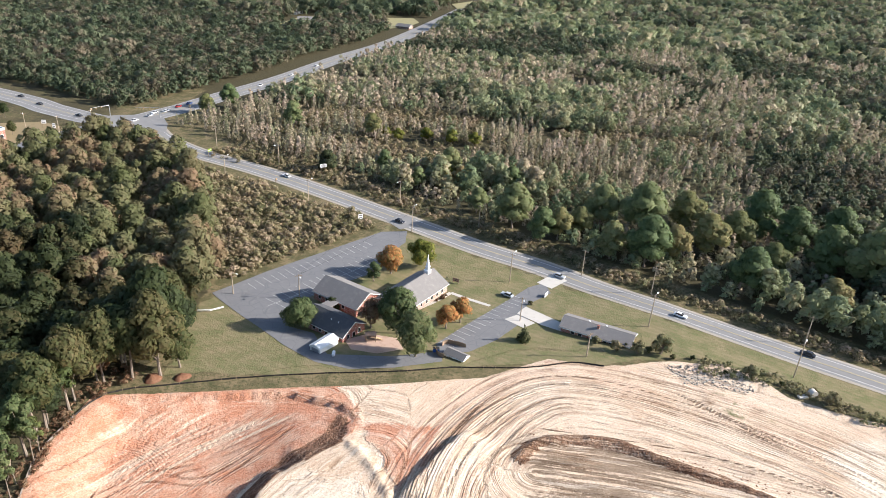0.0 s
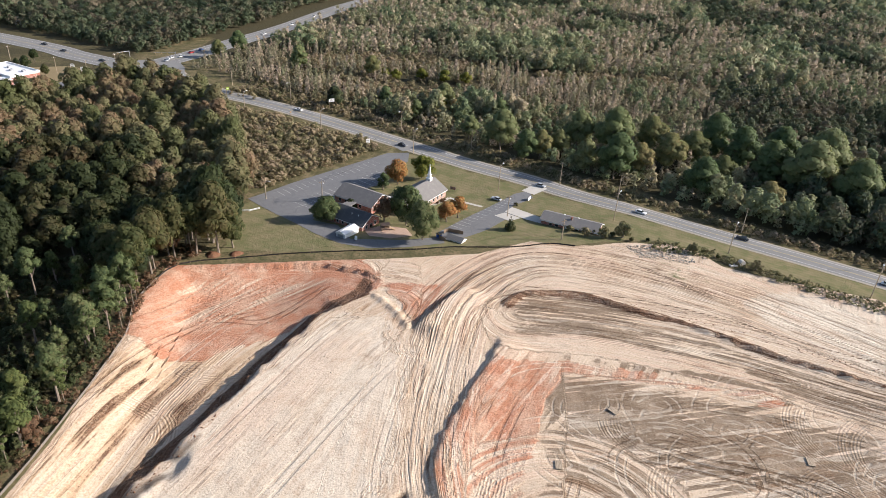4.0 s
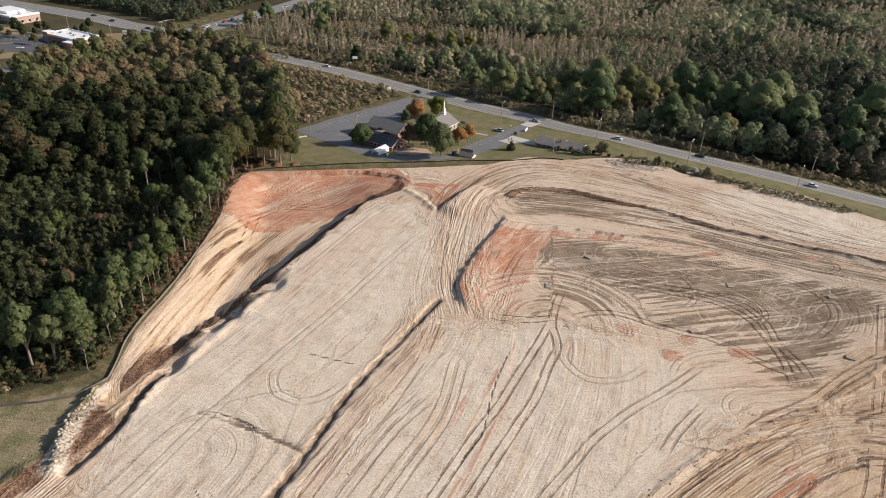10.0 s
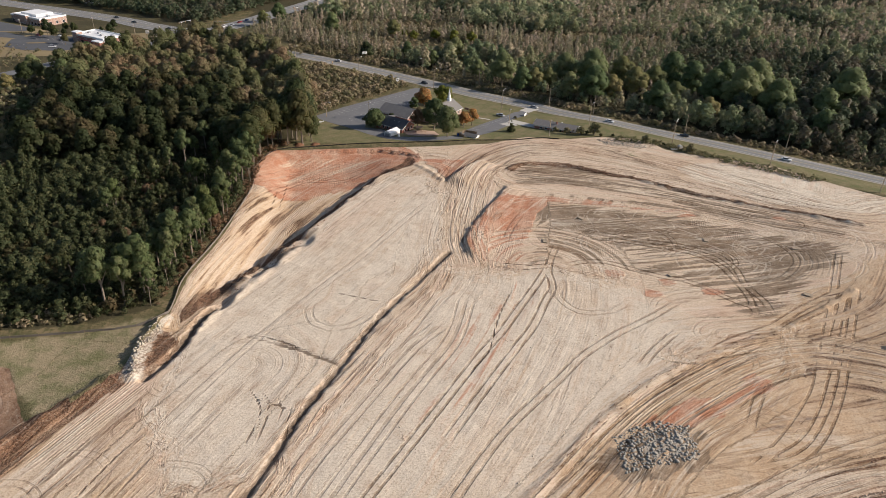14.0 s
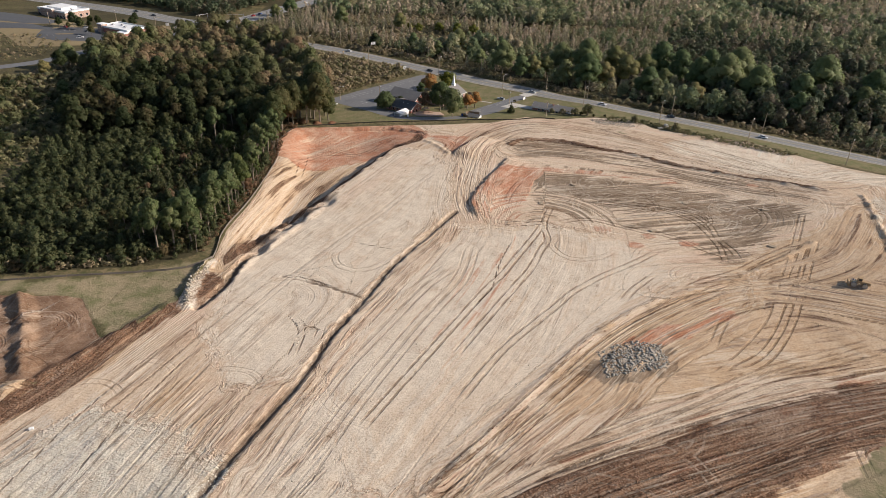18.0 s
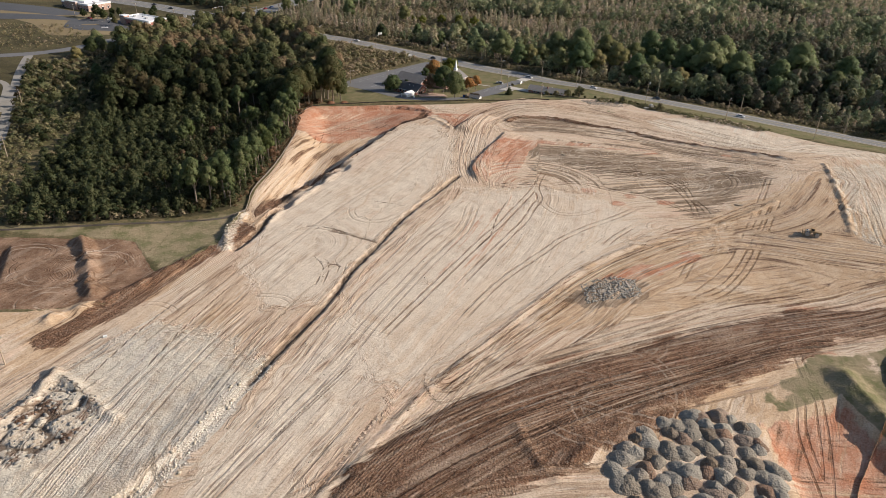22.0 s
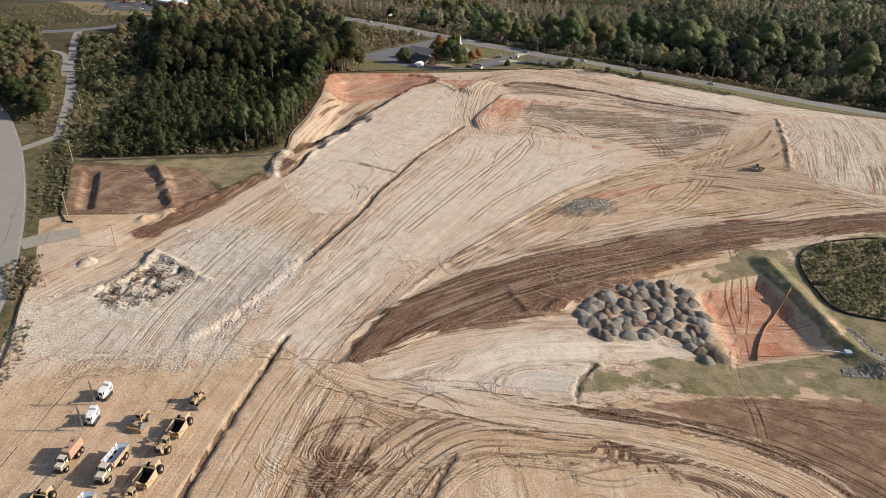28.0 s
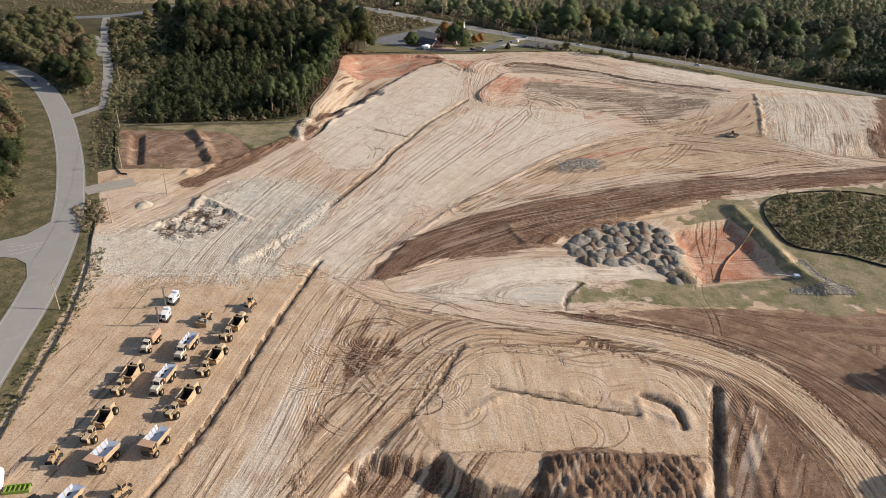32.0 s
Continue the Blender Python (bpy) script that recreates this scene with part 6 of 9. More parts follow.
def belt(y0, y1, gap, kinds, weights, name, label, scale=(0.7, 1.25)):
    g = np.random.default_rng(int(y0) + 180)
    half = 300 + y1 * 0.75
    xs, ys = np.meshgrid(np.arange(-half, half, gap), np.arange(y0, y1, gap))
    xs, ys = (xs + g.uniform(-0.5, 0.5, xs.shape) * gap).ravel(), (ys + g.uniform(-0.5, 0.5, ys.shape) * gap).ravel()
    k = (ys > far_edge(xs) + 3) & (xs > -(0.78 * ys + 50)) & (xs < np.maximum(0.47 * ys + 215, 330))
    xs, ys = xs[k], ys[k]
    for line, half_w in ((curve(CROSS_ROAD, 12), 24), (curve(HIGHWAY, 8), 12), (curve(SIDE, 10), 12)):
        d, s, _ = along(xs, ys, line, 40)
        k = d > half_w
        xs, ys = xs[k], ys[k]
    open_ground = bumps(xs, ys, 55, 5) * 0.6 + bumps(xs, ys, 17, 6) * 0.4
    k = (open_ground > (0.24 if y0 < 500 else 0.26)) & ~((xs < -150) & (ys < 480) & (inside(xs, ys, [(-420, 250), (-180, 240), (-215, 385), (-300, 420), (-430, 470)]) > 0))
    xs, ys = xs[k], ys[k]
    for c, wide in clearings:
        d, _, _ = along(xs, ys, c, 30)
        k = d > wide * (0.6 + 0.8 * bumps(xs, ys, 9, 8))
        xs, ys = xs[k], ys[k]
    for ax, ay in WOOD_LAWNS:
        k = np.hypot(xs - ax, (ys - ay) * 0.8) > 26
        xs, ys = xs[k], ys[k]
    zone = bumps(xs, ys, 48, 9)
    zone = zone + 0.22 * smooth(xs, 110, 160) * (y0 < 460) - 0.2 * smooth(-xs, -60, 60) * (y0 < 460) - 0.18 * smooth(ys, 335, 360) * (1 - smooth(ys, 425, 450))
    pick = np.clip(((zone * 0.75 + g.uniform(size=len(xs)) * 0.45 - 0.1) * len(kinds)).astype(int), 0, len(kinds) - 1)
    _, side, _ = along(xs, ys, curve(CROSS_ROAD, 12), 3000)
    beyond = side > 0
    lot = bumps(xs, ys, 46, 14) * 0.7 + bumps(xs, ys, 18, 15) * 0.3
    tall = ((xs > 132 + 20 * (lot - 0.5)) & (ys < 440 - 0.4 * (xs - 130)) & (lot > 0.36)) | ((ys > 640) & (lot > 0.56)) | ((ys > 470) & (lot > 0.72))
    for deep in (False, True):
        for i, kd in enumerate(kinds):
            w = (pick == i) & ((beyond | tall) == deep) if not deep else ((np.maximum(pick, len(kinds) - 2) == i) & (beyond | tall))
            spots_ = [(x, y, g.uniform(*scale) * (1.15 if deep else 1.0), g.uniform(0, 6.3), g.uniform(0.85, 1.2)) for x, y in zip(xs[w], ys[w])]
            if spots_:
                slim = len(kinds) == 4 and i < 2
                joined(name, [(kd, spots_)], "tall dark broadleaved woods beyond the road" if deep else label, "woods", M["deepwood" if deep else "sapling" if slim else "woods"])


belt(20, 460, 4.9, near_kinds, None, "woods", "young pines and tan saplings beyond the highway", (0.5, 1.3))
belt(460, 800, 6.0, far_kinds, None, "woods", "mixed green and tan woods on rolling land")
belt(800, 1700, 12.5, last_kinds, None, "woods", "distant mixed woods up to the skyline", (0.8, 1.3))
west = scatter(np.random.default_rng(77), [(-900, 560), (-600, 480), (-425, 430), (-425, 330), (-400, 235), (-340, 165), (-345, 110), (-460, 70), (-700, 200)], 10.5)
plain = [rough_crown(70 + i, 13 + i, 5.0, 2.0, 8, 210, 0.95) for i in range(2)]
joined("woods", [(plain[i], [(x, y, 0.8 + 0.3 * math.sin(k * 1.7), k * 2.3, 1.1) for k, (x, y) in enumerate(west) if k % 2 == i]) for i in range(2)], "dark green woods west of the road", "woods", M["mixed_oak"])


# ---------------------------------------------------------------- shaping helpers
def box(bm, x0, x1, y0, y1, z0, z1, taper=(1.0, 1.0), shift=(0.0, 0.0), bevel=0.0):
    """A block whose top is drawn in by taper and moved by shift; edges broken where bevel is given."""
    cx, cy = (x0 + x1) / 2, (y0 + y1) / 2
    vs = []
    for z, (tx, ty), (sx, sy) in ((z0, (1, 1), (0, 0)), (z1, taper, shift)):
        for x, y in ((x0, y0), (x1, y0), (x1, y1), (x0, y1)):
            vs.append(bm.verts.new((cx + (x - cx) * tx + sx, cy + (y - cy) * ty + sy, z)))
    fs = [bm.faces.new([vs[i] for i in k]) for k in ((3, 2, 1, 0), (4, 5, 6, 7), (0, 1, 5, 4), (1, 2, 6, 5), (2, 3, 7, 6), (3, 0, 4, 7))]
    if bevel:
        es = list({e for f in fs for e in f.edges})
        bmesh.ops.bevel(bm, geom=es, offset=bevel, segments=1, affect="EDGES")


def slab(bm, corners, thick):
    """A plate through the corners (in order), thickened downwards along its normal."""
    p = [Vector(c) for c in corners]
    n = (p[1] - p[0]).cross(p[2] - p[0]).normalized() * thick
    a, b = [bm.verts.new(v) for v in p], [bm.verts.new(v - n) for v in p]
    bm.faces.new(a)
    bm.faces.new(b[::-1])
    for i in range(len(p)):
        j = (i + 1) % len(p)
        bm.faces.new((a[j], a[i], b[i], b[j]))


def lathe(bm, profile, sides=14, y=0.0, x=0.0, z=0.0):
    """Turns a profile of (radius, offset along y) about an axle along y."""
    rings = []
    for r, o in profile:
        rings.append([bm.verts.new((x + r * math.cos(2 * math.pi * k / sides), y + o, z + r * math.sin(2 * math.pi * k / sides))) for k in range(sides)])
    for a, b in zip(rings[:-1], rings[1:]):
        for k in range(sides):
            bm.faces.new((a[k], a[(k + 1) % sides], b[(k + 1) % sides], b[k]))
    bm.faces.new(rings[0][::-1])
    bm.faces.new(rings[-1])


def rod(bm, a, b, r, sides=6):
    tube(bm, [a, b], (r, r), sides)


def make(name, bm_fn, material, parent, label=""):
    bm = bmesh.new()
    bm_fn(bm)
    return part(name, bm, material, parent, label)


def thing(name, x, y, z, deg, label, category, group=""):
    ob = new(name)
    ob.matrix_basis = pose(x, y, z, 0, 0, deg)
    return tagged(ob, label, category, group)


def window(parent, x, y, z, w, h, side, frame_mat="white"):
    """A window on a wall that faces along side (+1 or -1) of y (or of x when side is 'e' or 'w')."""
    def ring(bm, grow, deep):
        if side in (1, -1):
            box(bm, x - w / 2 - grow, x + w / 2 + grow, y - deep, y + deep, z - grow, z + h + grow)
        else:
            box(bm, x - deep, x + deep, y - w / 2 - grow, y + w / 2 + grow, z - grow, z + h + grow)
    fr = make("window", lambda bm: ring(bm, 0.1, 0.05), M[frame_mat], parent)
    make("pane", lambda bm: ring(bm, 0.0, 0.07), M["glass"], fr)
    return fr


def gable(name, x, y, deg, length, width, eave, ridge, wall, roof, label, category, windows=(), over=0.5, z=None, group="", gable_white=False):
    """A building with a pitched roof, its ridge along its own x."""
    z0 = (min(top(x + dx, y + dy) for dx in (-6, 0, 6) for dy in (-4, 0, 4)) if z is None else z) - 0.15
    root = thing(name, x, y, z0, deg, label, category, group)
    L, W = length / 2, width / 2

    def walls(bm):
        lo = [bm.verts.new((sx * L, sy * W, 0)) for sx, sy in ((-1, -1), (1, -1), (1, 1), (-1, 1))]
        hi = [bm.verts.new((sx * L, sy * W, eave)) for sx, sy in ((-1, -1), (1, -1), (1, 1), (-1, 1))]
        ra, rb = bm.verts.new((-L, 0, ridge - 0.1)), bm.verts.new((L, 0, ridge - 0.1))
        bm.faces.new((lo[0], lo[1], hi[1], hi[0]))
        bm.faces.new((lo[2], lo[3], hi[3], hi[2]))
        bm.faces.new((lo[1], lo[2], hi[2], rb, hi[1]))
        bm.faces.new((lo[3], lo[0], hi[0], ra, hi[3]))
        bm.faces.new(lo[::-1])
    make("wall", walls, M[wall], root)
    k = (ridge - eave) / W
    for s in (-1, 1):
        e, ez = s * (W + over), eave - k * over + 0.08
        c = [(-L - over, 0, ridge + 0.08), (L + over, 0, ridge + 0.08), (L + over, e, ez), (-L - over, e, ez)]
        make("roof", lambda bm: slab(bm, c if s < 0 else c[::-1], 0.16 if s < 0 else 0.16), M[roof], root)
        make("fascia", lambda bm: box(bm, -L - over, L + over, min(e, e + s * 0.08), max(e, e + s * 0.08), ez - 0.2, ez + 0.02), M["white"], root)
    make("ridge_cap", lambda bm: box(bm, -L - over, L + over, -0.16, 0.16, ridge + 0.06, ridge + 0.16), M[roof], root)
    for s in (-1, 1):
        make("bargeboard", lambda bm: [slab(bm, [(s * (L + over + 0.03), 0, ridge + 0.1), (s * (L + over + 0.03), q * (W + over), eave - k * over + 0.1), (s * (L + over + 0.03), q * (W + over), eave - k * over - 0.16),
                                                (s * (L + over + 0.03), 0, ridge - 0.16)], 0.06) for q in (-1, 1)], M["white"], root)
    for wx, side, w, h, sill in windows:
        if side in (1, -1):
            window(root, wx, side * W, sill, w, h, side)
        else:
            window(root, L if side == "e" else -L, wx, sill, w, h, side)
    return root


# ---------------------------------------------------------------- the church and its neighbours
AX = 62.0
sanctuary = gable("church", -26.5, 215.0, AX, 24, 12.5, 3.2, 6.7, "tanbrick", "roof", "brick church with a grey shingle roof and white steeple", "church",
                  [(x, -1, 0.9, 1.9, 1.0) for x in (-9, -6, -3, 0, 3, 6, 9)] + [(0, "e", 1.8, 2.3, 0.1)], z=-2.6)


def steeple(bm, kind):
    if kind == "base":
        box(bm, 7.9, 9.7, -0.9, 0.9, 5.4, 7.6, bevel=0.05)
        box(bm, 7.75, 9.85, -1.05, 1.05, 7.6, 7.75)
    elif kind == "belfry":
        box(bm, 8.2, 9.4, -0.6, 0.6, 7.75, 9.0, bevel=0.05)
        box(bm, 8.05, 9.55, -0.75, 0.75, 9.0, 9.12)
    else:
        box(bm, 8.3, 9.3, -0.5, 0.5, 9.12, 13.6, taper=(0.03, 0.03))


for kind in ("base", "belfry", "spire"):
    make("steeple_" + kind, lambda bm: steeple(bm, kind), M["white"], sanctuary, "white steeple " + kind)
gable("church_hall", -47.0, 209.0, AX - 90, 18, 12, 3.2, 6.2, "brick", "roof", "brick church hall with a grey shingle roof", "hall",
             [(x, -1, 1.0, 1.3, 1.2) for x in (-6.5, -3.5, 0, 3.5)], z=-2.3)
annex = gable("church_annex", -47.0, 191.5, AX - 90, 16, 10, 2.9, 5.6, "brick", "roofdark", "red brick annex with a dark shingle roof", "annex",
              [(x, -1, 0.9, 1.3, 1.1) for x in (-6, -3.5, -1, 1.5, 4)] + [(-2.5, "e", 1.1, 1.4, 1.0), (2.5, "e", 1.1, 1.4, 1.0), (0, "e", 1.0, 2.1, 0.05)], z=-2.2)
make("roof_vent", lambda bm: [rod(bm, (x, -2.2, 4), (x, -2.2, 5.2), 0.09) for x in (1.0, 4.0)], M["white"], annex)
link = thing("breezeway", -51.0, 200.5, -2.1, AX, "covered walk with a flat tan roof between two brick buildings", "breezeway")
make("roof", lambda bm: box(bm, -4, 4, -1.9, 1.9, 2.6, 2.85, bevel=0.03), M["roof"], link)
for px in (-3.5, 0, 3.5):
    for py in (-1.5, 1.5):
        make("post", lambda bm: box(bm, px - 0.08, px + 0.08, py - 0.08, py + 0.08, 0, 2.6), M["white"], link)
barn = gable("carport", -46.9, 180.0, AX, 7.6, 3.9, 2.2, 3.1, "white", "white", "white metal carport shed beside the drive", "shed", [], 0.12, z=-1.75)
make("roll_up_door", lambda bm: box(bm, -3.86, -3.8, -1.3, 1.3, 0.05, 2.0), M["steel"], barn)
shed = gable("shed", -8.3, 181.6, -27, 6.4, 3.4, 2.1, 3.0, "white", "roof", "small white shed with a pale grey roof", "shed", [(1.2, -1, 0.7, 0.7, 1.0)], 0.2, z=-1.9)
make("door", lambda bm: box(bm, -1.4, -0.3, -1.76, -1.69, 0.05, 1.9), M["wood"], shed)
house = gable("house", 34.3, 203.5, -20.5, 21.5, 8.2, 2.5, 4.1, "brick", "roof", "low brick ranch house with a grey shingle roof", "house",
              [(x, -1, 1.1, 1.2, 0.9) for x in (-7, -4.6, 1.2, 3.2, 5.2, 8)] + [(0, "e", 1.0, 1.2, 1.0)], 0.6, z=-2.15)
make("door", lambda bm: box(bm, -1.3, -0.3, -4.17, -4.09, 0.1, 2.15), M["white"], house, "white front door")
make("chimney", lambda bm: box(bm, -0.2, 0.5, -1.6, -0.9, 3.0, 4.9, bevel=0.03), M["brick"], house)
make("roof_vent", lambda bm: [box(bm, x, x + 0.5, 0.6, 1.1, 3.7, 4.3, bevel=0.05) for x in (-3.5, 2.0)], M["white"], house)
make("porch_slab", lambda bm: box(bm, -3.0, 3.5, -6.2, -4.1, -0.1, 0.22, bevel=0.03), M["concrete"], house)
make("porch_rail", lambda bm: [rod(bm, (-8 + i, -4.6, 0.2), (-8 + i, -4.6, 1.1), 0.03) for i in range(5)] + [rod(bm, (-8, -4.6, 1.1), (-4, -4.6, 1.1), 0.04)], M["wood"], house)


def plain_block(name, x, y, deg, L, W, h, wall, roof, label, units=4, bays=7):
    """A flat-roofed commercial building with a parapet, roof units and window bays."""
    root = thing(name, x, y, top(x, y) - 0.2, deg, label, "building")
    make("wall", lambda bm: box(bm, -L / 2, L / 2, -W / 2, W / 2, 0, h), M[wall], root)

    def cap(bm):
        for x0, x1, y0, y1 in ((-L / 2 - 0.2, L / 2 + 0.2, -W / 2 - 0.2, -W / 2 + 0.25), (-L / 2 - 0.2, L / 2 + 0.2, W / 2 - 0.25, W / 2 + 0.2),
                               (-L / 2 - 0.2, -L / 2 + 0.25, -W / 2 + 0.25, W / 2 - 0.25), (L / 2 - 0.25, L / 2 + 0.2, -W / 2 + 0.25, W / 2 - 0.25)):
            box(bm, x0, x1, y0, y1, h - 0.3, h + 0.9)
    make("parapet", cap, M["white"], root)
    make("roof", lambda bm: box(bm, -L / 2 + 0.25, L / 2 - 0.25, -W / 2 + 0.25, W / 2 - 0.25, h + 0.004, h + 0.15), M[roof], root)
    for i in range(units):
        ux = -L / 2 + L * (i + 0.7) / (units + 0.5)
        make("roof_unit", lambda bm: box(bm, ux - 0.9, ux + 0.9, -1.2 + (i % 2) * 3, 0.6 + (i % 2) * 3, h + 0.15, h + 1.2, bevel=0.05), M["steel"], root)
    for i in range(bays):
        window(root, -L / 2 + L * (i + 0.5) / bays, -W / 2, 1.0, L / bays * 0.55, 1.9, -1)
    for i in range(4):
        window(root, L / 2, -W / 2 + W * (i + 0.5) / 4, 1.0, 1.8, 1.9, "e")
    return root


shop = plain_block("shop", -276, 336, -24, 30, 17, 5.4, "brick", "whiteroof", "red brick shop with a stepped white flat roof", 4, 6)
make("side_wing", lambda bm: box(bm, 9.0, 17.0, -13.5, -8.55, 0, 4.6, bevel=0.05), M["brick"], shop)
make("side_roof", lambda bm: box(bm, 8.8, 17.2, -13.7, -8.75, 4.604, 5.2, bevel=0.05), M["whiteroof"], shop, "white parapet roof of the side wing")
make("corner_tower", lambda bm: box(bm, -16.2, -11.5, -9.4, -4.5, 0, 7.0, bevel=0.05), M["tanbrick"], shop)
make("tower_cap", lambda bm: box(bm, -16.5, -11.2, -9.7, -4.2, 7.004, 7.5, bevel=0.05), M["whiteroof"], shop)
make("awning", lambda bm: box(bm, -8, 8, -10.1, -8.75, 3.0, 3.3, taper=(1, 0.5)), M["red"], shop)
clinic = plain_block("clinic", -352, 388, -24, 34, 22, 5.5, "tanbrick", "whiteroof", "tan brick building with a pale stepped flat roof", 5, 9)
make("entrance_block", lambda bm: box(bm, -10, 4, -13.0, -11.05, 0, 7.0, bevel=0.05), M["tanbrick"], clinic)
make("entrance_cap", lambda bm: box(bm, -10.3, 4.3, -13.3, -10.6, 7.004, 7.6, bevel=0.05), M["whiteroof"], clinic)
make("upper_roof", lambda bm: box(bm, -12, 6, -6, 8, 5.66, 7.4, bevel=0.05), M["whiteroof"], clinic)
flat("lawn", [(-400, 366), (-372, 372), (-330, 362), (-300, 352), (-262, 372), (-236, 362), (-252, 308), (-262, 290), (-290, 272), (-312, 268), (-345, 300), (-400, 330)], M["dry_lawn"], 0.05, "dry tan lawn round the shops", "lawn")
shop_lot = flat("pavement", [(-327, 316), (-324, 340), (-302, 348), (-288, 326), (-272, 313), (-283, 296), (-300, 288), (-318, 294)], M["lot"], 0.12, "dark asphalt car park beside the shop")
flat("pavement", [(-420, 372), (-372, 372), (-340, 362), (-338, 346), (-352, 336), (-430, 342)], M["lot"], 0.12, "dark asphalt car park before the pale building")
flat("pavement", [(-345, 336), (-327, 332), (-324, 320), (-340, 318), (-420, 300), (-425, 322)], M["lot"], 0.13, "asphalt drive with a rounded end")
bays((-321, 322), (-303, 340), 9, 5.0, -1, shop_lot)
bays((-312, 300), (-292, 318), 9, 5.0, 1, shop_lot)
flat("kerb_island", [(-313, 309), (-305, 318), (-302, 316), (-310, 307)], M["dry_lawn"], 0.24, "planted kerb island in the car park", "island")
for i, (x, y, d) in enumerate(((-244, 827, 20), (-271, 880, 80), (-164, 976, 10), (-259, 982, 50), (-128, 829, -20), (-356, 475, 15), (257, 1024, 30), (-390, 520, 0), (-420, 640, 40), (-190, 900, 65))):
    gable("house", x, y, d, 17, 9, 2.8, 5.0, "white" if i % 2 else "tanbrick", "roof", "small distant house among trees", "house", [(v, -1, 1.2, 1.3, 1.0) for v in (-5, -1.5, 2, 5)], group="houses in the distance")


# ---------------------------------------------------------------- poles, lamps, wires, signs
def utility_pole(x, y, tall, deg, lamp=True):
    root = thing("utility_pole", x, y, top(x, y) - 0.2, deg, "pale wooden utility pole with crossarm" + (" and street lamp" if lamp else ""), "pole", "utility poles")
    make("pole", lambda bm: tube(bm, [(0, 0, 0), (0, 0, tall * 0.5), (0, 0, tall)], (0.19, 0.16, 0.12), 8), M["pole"], root)
    make("crossarm", lambda bm: box(bm, -1.2, 1.2, -0.06, 0.06, tall - 0.75, tall - 0.6), M["wood"], root)
    for k in (-1.05, -0.4, 0.4, 1.05):
        make("insulator", lambda bm: tube(bm, [(k, 0, tall - 0.6), (k, 0, tall - 0.35)], (0.07, 0.05), 6), M["steel"], root)
    if lamp:
        make("lamp_arm", lambda bm: tube(bm, [(0, 0, tall - 0.9), (0, -0.9, tall - 0.3), (0, -1.9, tall - 0.1)], (0.05, 0.05, 0.05), 6), M["steel"], root)
        make("lamp_head", lambda bm: box(bm, -0.22, 0.22, -2.7, -1.8, tall - 0.22, tall + 0.02, taper=(0.7, 0.8), bevel=0.03), M["white"], root)
    return root


def wire(a, b, sag=0.7, r=0.03):
    root = thing("overhead_wire", 0, 0, 0, 0, "thin black overhead wire strung between poles", "wire", "overhead wires")
    pts = [tuple(Vector(a).lerp(Vector(b), t / 8) - Vector((0, 0, sag * 4 * (t / 8) * (1 - t / 8)))) for t in range(9)]
    make("strand", lambda bm: tube(bm, pts, (r,) * 9, 4), M["dark"], root)


near_poles = [(-130, 311), (-84, 291), (-35, 272.5), (6.2, 238), (51.5, 212), (89.5, 190.5), (128, 166), (166, 143)]
for x, y in near_poles:
    utility_pole(x, y, 12.0, -30 + 180, True)
far_poles = [(-154, 358), (-113, 338), (-45, 303), (-8, 283), (33, 249), (57, 239), (101, 213), (143, 189), (190, 163)]
for x, y in far_poles:
    utility_pole(x, y, 11.0, -30, True if x in (-113, -45) else False)
for (x0, y0), (x1, y1) in zip(far_poles[:-1], far_poles[1:]):
    for o in (-1.0, 1.0):
        wire((x0 + o * 0.5, y0 + o * 0.87, top(x0, y0) + 10.5), (x1 + o * 0.5, y1 + o * 0.87, top(x1, y1) + 10.5))
west_poles = [(-115, -152), (-126, -101), (-144, -58), (-169, -11), (-200, 51), (-232, 112)]
for x, y in west_poles:
    utility_pole(x, y, 10.0, 62, False)
for (x0, y0), (x1, y1) in zip(west_poles[:-1], west_poles[1:]):
    wire((x0, y0, top(x0, y0) + 9.4), (x1, y1, top(x1, y1) + 9.4))
utility_pole(-118, -75, 9.0, 20, False)
utility_pole(-63.5, 210, 9.5, 30, True)
utility_pole(-86, 209, 8.5, 70, True)
utility_pole(10, 208, 9, 10, True)
utility_pole(29.5, 188.5, 8.5, 40, False)
for t in ((-44.5, 303), (-35, 272.5)):
    wire((-63.5, 210, top(-63.5, 210) + 9.0), (t[0], t[1], top(*t) + 9.5), 1.2)
for x, y in ((-260, 355), (-241, 355), (-300, 372), (-335, 340), (-232, 372)):
    utility_pole(x, y, 10, 30, True)


def signal_mast(x, y, deg):
    root = thing("traffic_signal", x, y, top(x, y) - 0.2, deg, "grey mast-arm traffic signal at the junction", "traffic signal")
    make("mast", lambda bm: tube(bm, [(0, 0, 0), (0, 0, 7.2)], (0.2, 0.14), 8), M["steel"], root)
    make("arm", lambda bm: tube(bm, [(0, 0, 6.4), (-13, 0, 6.9)], (0.14, 0.08), 6), M["steel"], root)
    for k in (-5, -8.5, -12):
        make("signal_head", lambda bm: box(bm, k - 0.2, k + 0.2, -0.2, 0.2, 5.9, 7.0, bevel=0.03), M["plant"], root)


signal_mast(-206, 399, 25)


